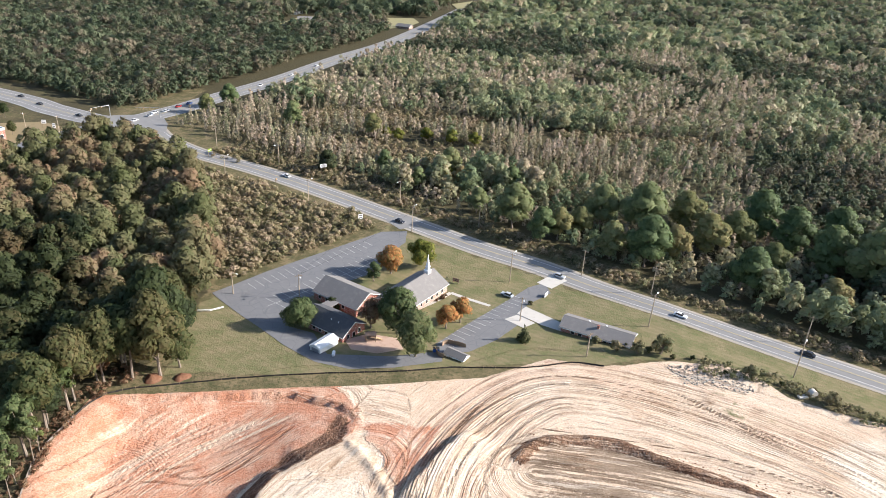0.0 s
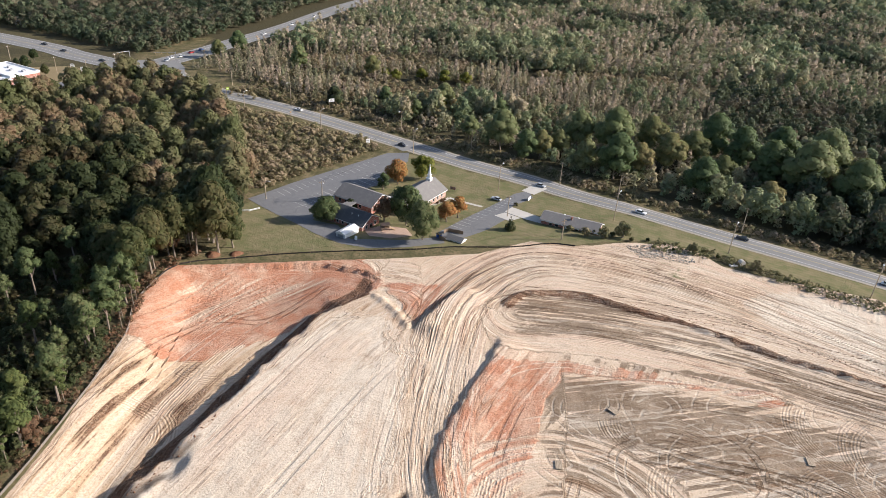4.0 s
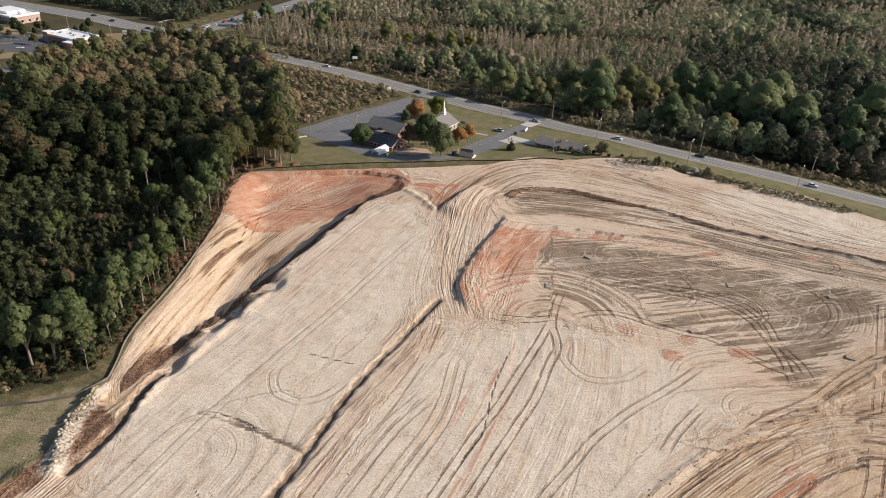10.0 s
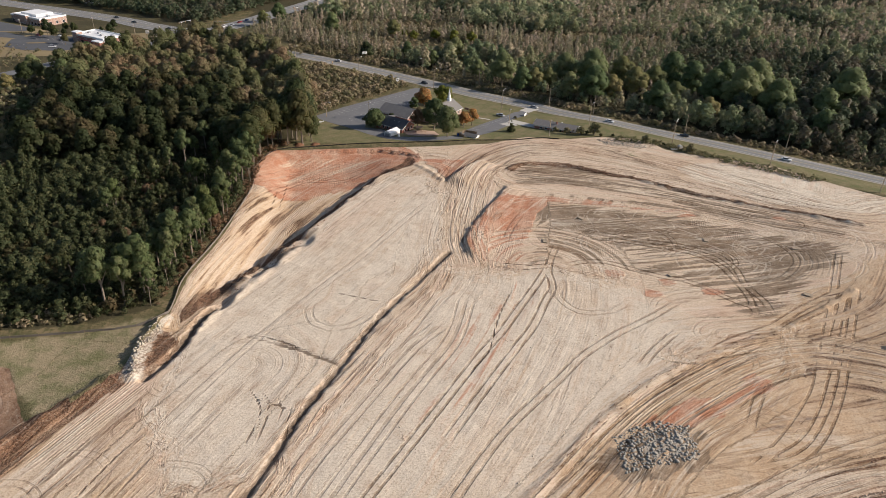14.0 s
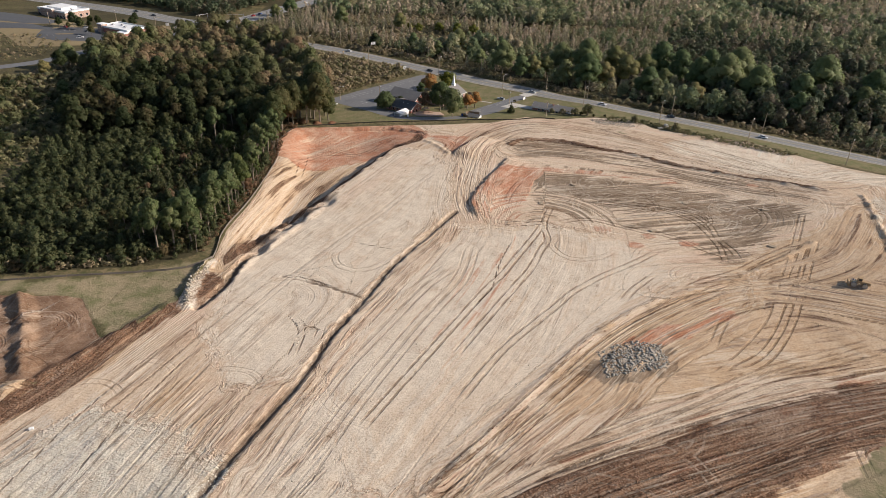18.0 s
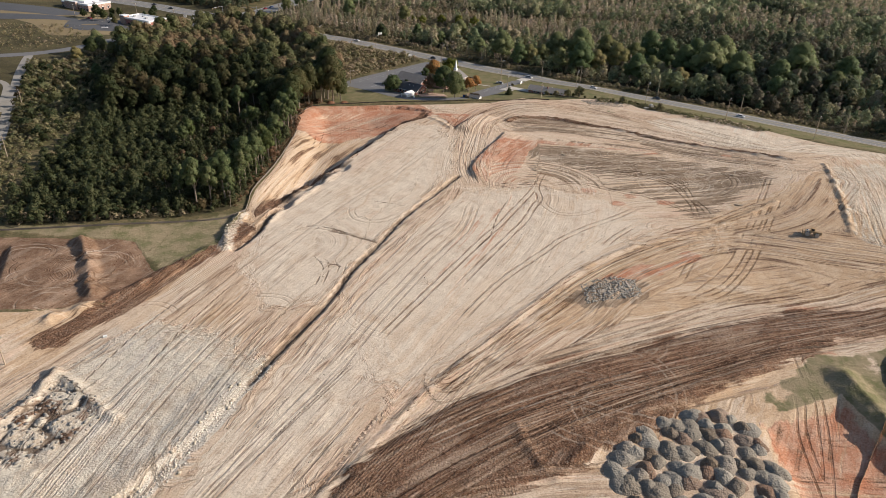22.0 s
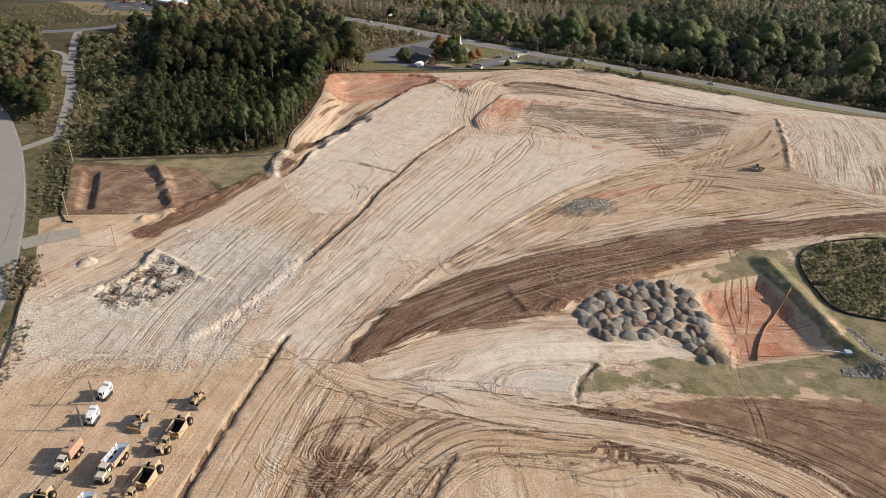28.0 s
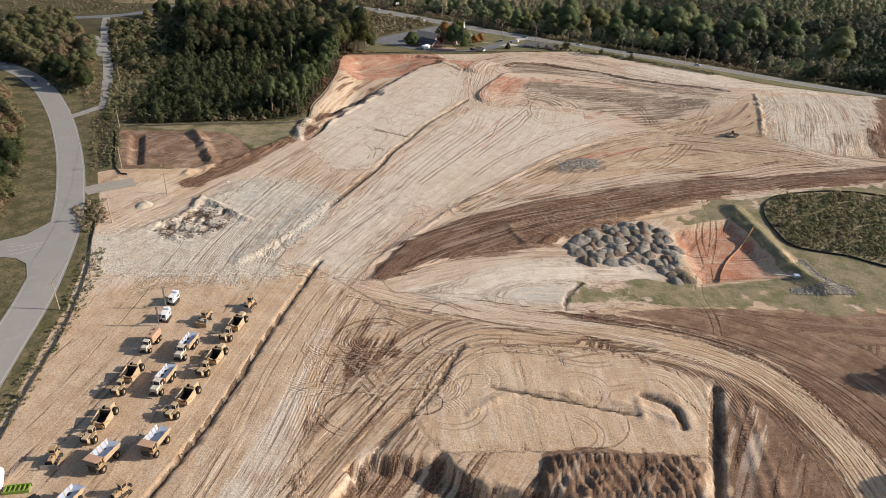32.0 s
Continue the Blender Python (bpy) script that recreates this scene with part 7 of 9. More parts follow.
def sign_panel(name, x, y, deg, w, h, foot, label, bars=3, colour="white", ink="dark"):
    """A flat sign on two posts, its unreadable lines as plain bars."""
    root = thing(name, x, y, top(x, y) - 0.1, deg, label, "sign")
    for k in (-w * 0.38, w * 0.38):
        make("post", lambda bm: box(bm, k - 0.09, k + 0.09, -0.09, 0.09, 0, foot + h * 0.9), M["wood"], root)
    make("panel", lambda bm: box(bm, -w / 2, w / 2, -0.2, -0.09, foot, foot + h, bevel=0.02), M[colour], root)
    for i in range(bars):
        z = foot + h * (i + 0.6) / (bars + 0.4)
        make("bar", lambda bm: box(bm, -w * 0.36, w * 0.36, -0.225, -0.204, z, z + h * 0.12), M[ink], root)
    return root


sign_panel("billboard", -87, 327, 35, 3.2, 1.7, 5.0, "white billboard with dark bars on tall posts", 3)
sign_panel("sign", -58, 279, 30, 2.0, 2.2, 1.0, "white roadside sign by the car park mouth", 2)
sign_panel("sign", -13, 233, -25, 2.6, 1.4, 0.7, "low brick church sign on the lawn", 2, "tanbrick")
sign_panel("sign", 19, 229, 65, 2.8, 1.5, 0.2, "low white sign board by the entrance", 0)
sign_panel("sign", -150, 340, 60, 2.2, 1.6, 3.0, "green road sign beside the highway", 1, "green", "white")
sign_panel("sign", -106, 313, 60, 0.9, 0.9, 1.6, "yellow warning sign beside the highway", 0, "plant")
sign_panel("sign", -247, 360, 20, 1.6, 2.6, 1.0, "white sign on the shop lawn", 2)
sign_panel("sign", -254, 362, 20, 2.4, 2.0, 2.5, "white sign on the shop lawn", 2)


# ---------------------------------------------------------------- cars
def car(x, y, deg, paint, label, lift=0.13):
    root = thing("car", x, y, top(x, y) + lift, deg, label, "car", "cars")

    def shell_(bm):
        box(bm, -2.3, 2.3, -0.9, 0.9, 0.3, 0.85, taper=(0.97, 0.94), bevel=0.1)
    make("body", shell_, paint, root)
    make("cabin", lambda bm: box(bm, -1.6, 0.9, -0.8, 0.8, 0.84, 1.42, taper=(0.68, 0.8), shift=(-0.1, 0), bevel=0.05), M["glass"], root)
    make("roof", lambda bm: box(bm, -1.25, 0.4, -0.63, 0.63, 1.41, 1.48, bevel=0.02), paint, root)
    for s in (-0.6, 0.6):
        make("headlight", lambda bm: box(bm, 2.2, 2.29, s - 0.2, s + 0.2, 0.58, 0.74), M["white"], root)
    for wx in (-1.4, 1.4):
        for wy in (-0.82, 0.82):
            t = make("tyre", lambda bm: lathe(bm, ((0.2, -0.1), (0.31, -0.1), (0.33, 0), (0.31, 0.1), (0.2, 0.1)), 12, wy, wx, 0.33), M["black"], root)
            make("rim", lambda bm: lathe(bm, ((0.19, -0.115), (0.19, 0.115)), 10, wy, wx, 0.33), M["steel"], t)
    return root


PAINT = {k: painted("car_" + k, c, 0.25, 0.6, amount=0.1) for k, c in dict(silver=(0.42, 0.44, 0.46), dark=(0.03, 0.035, 0.045), white=(0.75, 0.75, 0.74), red=(0.35, 0.03, 0.03), blue=(0.05, 0.09, 0.22)).items()}
for x, y, d, p in ((5.5, 226.5, 152, "silver"), (-41.5, 281.3, -32, "dark"), (24.5, 245.6, -29, "silver"), (63.5, 221.5, -31, "white"), (-104, 322, 152, "white"), (99, 205.5, 148, "dark"), (140, 178.5, -29, "white"),
                   (-250, 388, 158, "dark"), (-306, 417, 160, "dark"), (-285, 404, 160, "dark"), (-216, 388, 75, "white"), (-213, 400, 74, "silver"), (-209, 413, 73, "white"), (-207, 425, 73, "red"), (-204, 434, 73, "blue"),
                   (-213.5, 407, 254, "white"), (-162, 581, 76, "white"), (-170, 540, 256, "white"), (-130, 690, 76, "silver"), (-180, 498, 256, "white"),
                   (-300, 330, 60, "dark"), (-310, 345, 60, "silver"), (-322, 338, 150, "red"), (-292, 305, 20, "white"), (-247, 48, 140, "dark")):
    car(x, y, d, PAINT[p], {"silver": "silver", "dark": "dark", "white": "white", "red": "red", "blue": "blue"}[p] + " saloon car on the asphalt")

signal = thing("traffic_signal", -234.6, 394.6, top(-234.6, 394.6) - 0.2, 0, "grey steel traffic signal mast arm at the junction", "traffic signal")
make("mast", lambda bm: tube(bm, [(0, 0, 0), (0, 0, 3.5), (0, 0, 7.0)], (0.2, 0.17, 0.14), 8), M["steel"], signal)
make("mast_arm", lambda bm: tube(bm, [(0, 0, 6.4), (-2.3, -5.5, 6.8), (-4.6, -11.0, 6.9)], (0.13, 0.1, 0.07), 6), M["steel"], signal)
for k in (0.45, 0.72, 0.98):
    make("signal_head", lambda bm: box(bm, -4.6 * k - 0.2, -4.6 * k + 0.2, -11.0 * k - 0.2, -11.0 * k + 0.2, 5.8, 6.9, bevel=0.04), M["plant"], signal, "yellow signal housing")


# ---------------------------------------------------------------- earth movers
def wheel(root, x, y, r, w, hub="plant"):
    t = make("tyre", lambda bm: lathe(bm, ((r * 0.58, -w / 2), (r * 0.93, -w / 2), (r, -w * 0.36), (r, w * 0.36), (r * 0.93, w / 2), (r * 0.58, w / 2)), 18, y, x, r), M["black"], root)
    make("rim", lambda bm: lathe(bm, ((r * 0.2, -w / 2 - 0.03), (r * 0.56, -w / 2 + 0.02), (r * 0.56, w / 2 - 0.02), (r * 0.2, w / 2 + 0.03)), 14, y, x, r), M[hub], t)


def cabin(root, x0, x1, y0, y1, z0, z1, paint):
    c = make("cab", lambda bm: box(bm, x0, x1, y0, y1, z0, z0 + (z1 - z0) * 0.45, bevel=0.04), M[paint], root)
    make("window", lambda bm: box(bm, x0 + 0.05, x1 - 0.05, y0 + 0.05, y1 - 0.05, z0 + (z1 - z0) * 0.45, z1 - 0.1, taper=(0.92, 0.92)), M["glass"], c)
    make("cab_roof", lambda bm: box(bm, x0 - 0.05, x1 + 0.1, y0 - 0.05, y1 + 0.05, z1 - 0.1, z1 + 0.05, bevel=0.04), M[paint], c)
    for px in (x0 + 0.08, x1 - 0.08):
        for py in (y0 + 0.08, y1 - 0.08):
            make("pillar", lambda bm: box(bm, px - 0.06, px + 0.06, py - 0.06, py + 0.06, z0 + (z1 - z0) * 0.44, z1 - 0.08), M[paint], c)


def hopper(root, x0, x1, half, z0, z1, paint, lining, flare=0.25, tail=0.9, name="dump_bed"):
    """An open dump bed: floor, two sides, head and tail, each of plate, with the worn lining inside."""
    b = make(name, lambda bm: [slab(bm, [(x0, -half, z0), (x1, -half, z0), (x1, -half - flare, z1), (x0 - tail * 0.3, -half - flare, z1 * 0.9)], -0.12),
                               slab(bm, [(x0, half, z0), (x1, half, z0), (x1, half + flare, z1), (x0 - tail * 0.3, half + flare, z1 * 0.9)], 0.12),
                               slab(bm, [(x1, -half, z0), (x1, half, z0), (x1 + 0.25, half + flare, z1), (x1 + 0.25, -half - flare, z1)], 0.12)], M[paint], root)
    make("lining", lambda bm: [slab(bm, [(x0 - tail, -half, z0 + 0.55), (x0 + 1.2, -half, z0), (x0 + 1.2, half, z0), (x0 - tail, half, z0 + 0.55)], 0.1),
                               slab(bm, [(x0 + 1.2, -half, z0), (x1, -half, z0), (x1, half, z0), (x0 + 1.2, half, z0)], 0.1),
                               slab(bm, [(x0, -half + 0.004, z0), (x0 - tail * 0.3, -half - flare + 0.01, z1 * 0.9 - 0.03), (x1, -half - flare + 0.01, z1 - 0.03), (x1, -half + 0.004, z0)], 0.006),
                               slab(bm, [(x0, half - 0.004, z0), (x1, half - 0.004, z0), (x1, half + flare - 0.01, z1 - 0.03), (x0 - tail * 0.3, half + flare - 0.01, z1 * 0.9 - 0.03)], 0.006)], M[lining], b, "scraped blue-grey steel lining")
    for k in range(4):
        rx = x0 + (x1 - x0) * (k + 0.5) / 4
        for s in (-1, 1):
            make("rib", lambda bm: slab(bm, [(rx - 0.1, s * (half + 0.02), z0), (rx + 0.1, s * (half + 0.02), z0), (rx + 0.1, s * (half + flare + 0.05), z1 - 0.1), (rx - 0.1, s * (half + flare + 0.05), z1 - 0.1)], -0.14 * s), M[paint], b)
    return b


def articulated(root, tank=False):
    make("frame", lambda bm: [box(bm, -5.0, 1.4, -0.5, 0.5, 0.9, 1.4), box(bm, 1.2, 4.6, -0.6, 0.6, 0.8, 1.4)], M["dark"], root)
    make("hood", lambda bm: box(bm, 3.2, 5.3, -1.1, 1.1, 1.3, 2.35, taper=(0.86, 0.86), shift=(-0.1, 0), bevel=0.08), M["cream"], root, "off-white sloping hood")
    make("grille", lambda bm: box(bm, 5.12, 5.34, -0.7, 0.7, 1.0, 1.7), M["dark"], root)
    make("bumper", lambda bm: box(bm, 5.0, 5.45, -1.3, 1.3, 0.75, 1.02, bevel=0.04), M["dark"], root)
    for s in (-1, 1):
        make("mudguard", lambda bm: box(bm, 2.7, 4.7, s * 1.35 - 0.35, s * 1.35 + 0.35, 1.85, 2.0, bevel=0.03), M["plantpale"], root)
        make("mirror", lambda bm: box(bm, 3.2, 3.3, s * 1.35 - 0.1, s * 1.35 + 0.1, 2.5, 2.95), M["dark"], root)
    cabin(root, 1.7, 3.2, -0.9, 0.9, 1.4, 3.25, "cream")
    make("exhaust", lambda bm: rod(bm, (1.55, -0.85, 1.6), (1.55, -0.85, 3.3), 0.1), M["dark"], root)
    for wx in (3.7, -1.7, -3.5):
        for wy in (-1.2, 1.2):
            wheel(root, wx, wy, 0.9, 0.72)
    if tank:
        make("tank", lambda bm: box(bm, -5.1, 1.2, -1.35, 1.35, 1.5, 3.6, taper=(0.97, 0.9), bevel=0.18), M["orange"], root, "rust-orange water tank")
        for hx in (-3.2, -0.6):
            make("hatch", lambda bm: lathe(bm, ((0.35, -0.1), (0.35, 0.1)), 10, 0, hx, 3.62), M["dark"], root)
        make("spray_bar", lambda bm: rod(bm, (-5.3, -1.3, 1.0), (-5.3, 1.3, 1.0), 0.08), M["steel"], root)
    else:
        hopper(root, -5.0, 1.2, 1.25, 1.55, 2.95, "plantpale", "bedsteel")
        make("headboard", lambda bm: box(bm, 1.3, 1.9, -1.5, 1.5, 2.6, 3.15, taper=(0.6, 1), bevel=0.03), M["orange"], root, "orange headboard over the cab")


def scraper(root):
    make("hood", lambda bm: box(bm, 4.3, 6.6, -0.85, 0.85, 1.1, 2.2, taper=(0.94, 0.86), bevel=0.08), M["plantpale"], root)
    make("grille", lambda bm: box(bm, 6.5, 6.68, -0.7, 0.7, 1.15, 2.0), M["dark"], root)
    make("tractor_frame", lambda bm: box(bm, 3.0, 6.4, -0.9, 0.9, 0.75, 1.15, bevel=0.04), M["plant"], root)
    for s in (-1, 1):
        make("mudguard", lambda bm: box(bm, 3.8, 5.9, s * 1.35 - 0.4, s * 1.35 + 0.4, 2.05, 2.2, bevel=0.04), M["plant"], root)
    cabin(root, 3.0, 4.3, -0.2, 1.1, 1.15, 3.1, "plantpale")
    make("exhaust", lambda bm: rod(bm, (5.2, -0.4, 2.1), (5.2, -0.4, 3.2), 0.1), M["dark"], root)
    make("gooseneck", lambda bm: tube(bm, [(3.1, 0, 1.0), (2.6, 0, 2.3), (1.6, 0, 2.7), (0.9, 0, 2.2)], (0.38, 0.4, 0.4, 0.35), 8), M["plant"], root)
    for s in (-1, 1):
        make("draft_arm", lambda bm: tube(bm, [(0.9, s * 0.3, 2.2), (0.7, s * 1.6, 2.1), (-1.6, s * 1.68, 1.1)], (0.22, 0.2, 0.18), 6), M["plant"], root)
        make("hydraulic_ram", lambda bm: rod(bm, (1.7, s * 0.6, 2.9), (0.2, s * 0.9, 1.6), 0.11), M["steel"], root)
    make("bowl", lambda bm: [slab(bm, [(-3.9, -1.45, 0.5), (0.4, -1.45, 0.5), (0.4, -1.5, 1.9), (-3.6, -1.5, 2.5)], -0.15),
                             slab(bm, [(-3.9, 1.45, 0.5), (0.4, 1.45, 0.5), (0.4, 1.5, 1.9), (-3.6, 1.5, 2.5)], 0.15),
                             slab(bm, [(-3.9, -1.45, 0.5), (-3.9, 1.45, 0.5), (-3.6, 1.5, 2.5), (-3.6, -1.5, 2.5)], -0.15)], M["plantpale"], root)
    # lining and floor are dark to stand for the shade in the bowl
    for s in (-1, 1):
        make("bowl_lining", lambda bm: box(bm, -3.6, 0.3, s * 1.36 - 0.03, s * 1.36 + 0.03, 0.55, 1.95), M["dark"], root, "bowl lining painted dark for the shade inside")
    make("bowl_floor", lambda bm: box(bm, -3.85, 0.4, -1.43, 1.43, 0.4, 0.52), M["dark"], root, "bowl floor painted dark for the shade inside")
    make("apron", lambda bm: slab(bm, [(0.45, -1.4, 0.5), (0.45, 1.4, 0.5), (0.9, 1.4, 1.7), (0.9, -1.4, 1.7)], 0.14), M["plant"], root)
    make("ejector", lambda bm: box(bm, -3.5, -3.3, -1.35, 1.35, 0.55, 2.2), M["dark"], root)
    make("rear_engine", lambda bm: box(bm, -6.8, -4.4, -0.8, 0.8, 1.2, 2.35, taper=(0.92, 0.9), bevel=0.08), M["plantpale"], root)
    make("rear_frame", lambda bm: box(bm, -6.9, -3.8, -0.55, 0.55, 0.8, 1.25), M["plant"], root)
    make("push_block", lambda bm: box(bm, -7.4, -6.9, -0.5, 0.5, 0.7, 1.5, bevel=0.05), M["dark"], root)
    for wx in (4.8, -5.3):
        for wy in (-1.35, 1.35):
            wheel(root, wx, wy, 0.95, 0.75)


def rigid(root):
    make("frame", lambda bm: box(bm, -4.0, 4.4, -0.7, 0.7, 1.1, 1.7), M["dark"], root)
    make("hood", lambda bm: box(bm, 2.6, 4.5, -1.2, 0.6, 1.6, 2.8, bevel=0.08), M["plant"], root)
    make("radiator", lambda bm: box(bm, 4.4, 4.7, -1.1, 1.1, 1.2, 2.7), M["dark"], root)
    make("deck", lambda bm: box(bm, 2.0, 4.6, -2.1, 2.1, 2.1, 2.3), M["plant"], root)
    make("ladder", lambda bm: [rod(bm, (4.75, 1.2, 0.7 + 0.3 * i), (4.75, 1.8, 0.7 + 0.3 * i), 0.04) for i in range(5)], M["plant"], root)
    cabin(root, 2.7, 4.1, 0.5, 1.9, 2.3, 3.75, "plant")
    hopper(root, -4.2, 2.0, 1.6, 2.0, 3.9, "plantpale", "bedsteel", 0.45, 1.0)
    make("canopy", lambda bm: slab(bm, [(2.2, -2.0, 3.95), (4.9, -1.9, 4.25), (4.9, 1.9, 4.25), (2.2, 2.0, 3.95)], -0.16), M["orange"], root, "rust-orange bed canopy over the cab")
    for wx in (2.9, -2.5):
        for wy in (-1.65, 1.65):
            wheel(root, wx, wy, 1.05, 0.85)


def tracks(root, half, gauge, r=0.45, wide=0.55):
    for s in (-1, 1):
        def belt_(bm):
            pts = [(half * math.cos(a) * 0 + (half if math.cos(a) > 0 else -half) + r * math.cos(a), r + r * math.sin(a)) for a in [2 * math.pi * k / 16 for k in range(16)]]
            lo, hi = [bm.verts.new((x, s * gauge - wide / 2, z)) for x, z in pts], [bm.verts.new((x, s * gauge + wide / 2, z)) for x, z in pts]
            bm.faces.new(lo)
            bm.faces.new(hi[::-1])
            for k in range(16):
                bm.faces.new((lo[k], hi[k], hi[(k + 1) % 16], lo[(k + 1) % 16]))
        t = make("track", belt_, M["dark"], root)
        for k in range(7):
            gx_ = -half + 2 * half * k / 6
            make("grouser", lambda bm: box(bm, gx_ - 0.05, gx_ + 0.05, s * gauge - wide / 2 - 0.02, s * gauge + wide / 2 + 0.02, 2 * r - 0.02, 2 * r + 0.05), M["steel"], t)


def dozer(root, paint="plant"):
    tracks(root, 1.4, 1.0)
    make("hood", lambda bm: box(bm, 0.1, 2.1, -0.62, 0.62, 0.8, 1.75, taper=(0.95, 0.85), bevel=0.06), M[paint], root)
    make("body", lambda bm: box(bm, -1.8, 0.4, -0.75, 0.75, 0.6, 1.35, bevel=0.05), M[paint], root)
    make("grille", lambda bm: box(bm, 2.05, 2.18, -0.5, 0.5, 0.85, 1.6), M["dark"], root)
    cabin(root, -1.3, 0.1, -0.7, 0.7, 1.35, 2.9, paint)
    make("exhaust", lambda bm: rod(bm, (1.1, 0.25, 1.7), (1.1, 0.25, 2.6), 0.07), M["dark"], root)
    for s in (-1, 1):
        make("push_arm", lambda bm: box(bm, -0.6, 2.8, s * 1.4 - 0.09, s * 1.4 + 0.09, 0.4, 0.6), M[paint], root)
    make("blade", lambda bm: [slab(bm, [(2.9, -1.9, z), (2.9, 1.9, z), (3.0 - q, 1.9, z + 0.45), (3.0 - q, -1.9, z + 0.45)], 0.1) for z, q in ((0.1, 0.25), (0.52, 0.1), (0.94, -0.05))], M["steel"], root, "worn steel dozer blade")
    make("ripper", lambda bm: [box(bm, -2.7, -1.8, -0.5, 0.5, 0.7, 1.0, bevel=0.04), box(bm, -2.75, -2.55, -0.1, 0.1, 0.2, 1.1)], M["dark"], root)


def compactor(root):
    for wx in (1.6, -1.6):
        for wy in (-0.95, 0.95):
            t = make("drum", lambda bm: lathe(bm, ((0.3, -0.45), (0.78, -0.45), (0.78, 0.45), (0.3, 0.45)), 18, wy, wx, 0.8), M["steel"], root)
            make("cleat", lambda bm: [box(bm, wx + 0.8 * math.cos(a) - 0.08, wx + 0.8 * math.cos(a) + 0.08, wy + o - 0.1, wy + o + 0.1, 0.8 + 0.8 * math.sin(a) - 0.08, 0.8 + 0.8 * math.sin(a) + 0.08) for a in [k * 0.7 for k in range(9)] for o in (-0.28, 0, 0.28)], M["dark"], t)
    make("rear_body", lambda bm: box(bm, -3.1, -0.3, -0.8, 0.8, 1.0, 2.0, taper=(0.95, 0.85), bevel=0.07), M["plant"], root)
    make("front_body", lambda bm: box(bm, 0.3, 2.4, -0.7, 0.7, 0.8, 1.5, bevel=0.06), M["plantpale"], root)
    cabin(root, -0.5, 0.8, -0.75, 0.75, 1.4, 3.0, "plant")
    make("blade", lambda bm: box(bm, 3.0, 3.2, -1.9, 1.9, 0.15, 1.15, taper=(1.5, 1)), M["plant"], root)
    make("push_arm", lambda bm: [box(bm, 1.8, 3.0, s * 0.6 - 0.1, s * 0.6 + 0.1, 0.6, 0.8) for s in (-1, 1)], M["plant"], root)


def drill(root):
    tracks(root, 1.4, 1.05, 0.4, 0.4)
    make("body", lambda bm: box(bm, -2.6, 1.2, -1.0, 1.0, 0.8, 2.2, bevel=0.08), M["white"], root, "white engine housing")
    make("louvre", lambda bm: [box(bm, -2.3 + 0.35 * i, -2.1 + 0.35 * i, -1.03, 1.03, 1.2, 1.9) for i in range(5)], M["dark"], root)
    cabin(root, 0.6, 1.9, -0.2, 1.0, 0.9, 2.6, "white")
    make("boom", lambda bm: tube(bm, [(0.9, -0.6, 1.6), (2.4, -0.7, 2.8), (3.3, -0.7, 2.2)], (0.2, 0.18, 0.16), 6), M["dark"], root)
    make("mast", lambda bm: [box(bm, 3.2, 3.36, -0.85, -0.6, 0.3, 6.6), box(bm, 3.05, 3.2, -0.8, -0.68, 1.0, 6.4)], M["steel"], root, "grey upright drill mast")
    make("rod_rack", lambda bm: [rod(bm, (3.6, -0.5 + 0.14 * i, 2.5), (3.6, -0.5 + 0.14 * i, 6.2), 0.05) for i in range(3)], M["steel"], root)
    make("hose", lambda bm: tube(bm, [(1.2, -0.9, 1.8), (2.2, -1.4, 3.4), (3.2, -1.2, 2.4)], (0.06, 0.06, 0.06), 5), M["black"], root)
    make("dust_box", lambda bm: box(bm, -2.5, -1.4, -0.9, 0.9, 2.2, 2.7, bevel=0.05), M["white"], root)


def excavator(root, paint="dark"):
    tracks(root, 1.7, 1.15, 0.45, 0.6)
    make("upper_body", lambda bm: box(bm, -2.6, 1.0, -1.3, 1.3, 1.05, 2.2, taper=(0.95, 0.95), bevel=0.1), M[paint], root)
    make("counterweight", lambda bm: box(bm, -3.2, -2.6, -1.3, 1.3, 1.1, 2.2, bevel=0.15), M["plant"], root)
    cabin(root, -0.4, 1.2, 0.2, 1.3, 1.2, 2.95, paint)
    make("boom", lambda bm: tube(bm, [(0.9, -0.2, 1.8), (3.2, -0.2, 4.3), (5.4, -0.2, 3.6)], (0.3, 0.32, 0.22), 6), M["plant"], root)
    make("stick", lambda bm: tube(bm, [(5.3, -0.2, 3.8), (4.6, -0.2, 1.4)], (0.22, 0.16), 6), M["plant"], root)
    make("bucket", lambda bm: box(bm, 4.0, 5.0, -0.8, 0.4, 0.3, 1.3, taper=(0.6, 1), bevel=0.08), M["steel"], root)


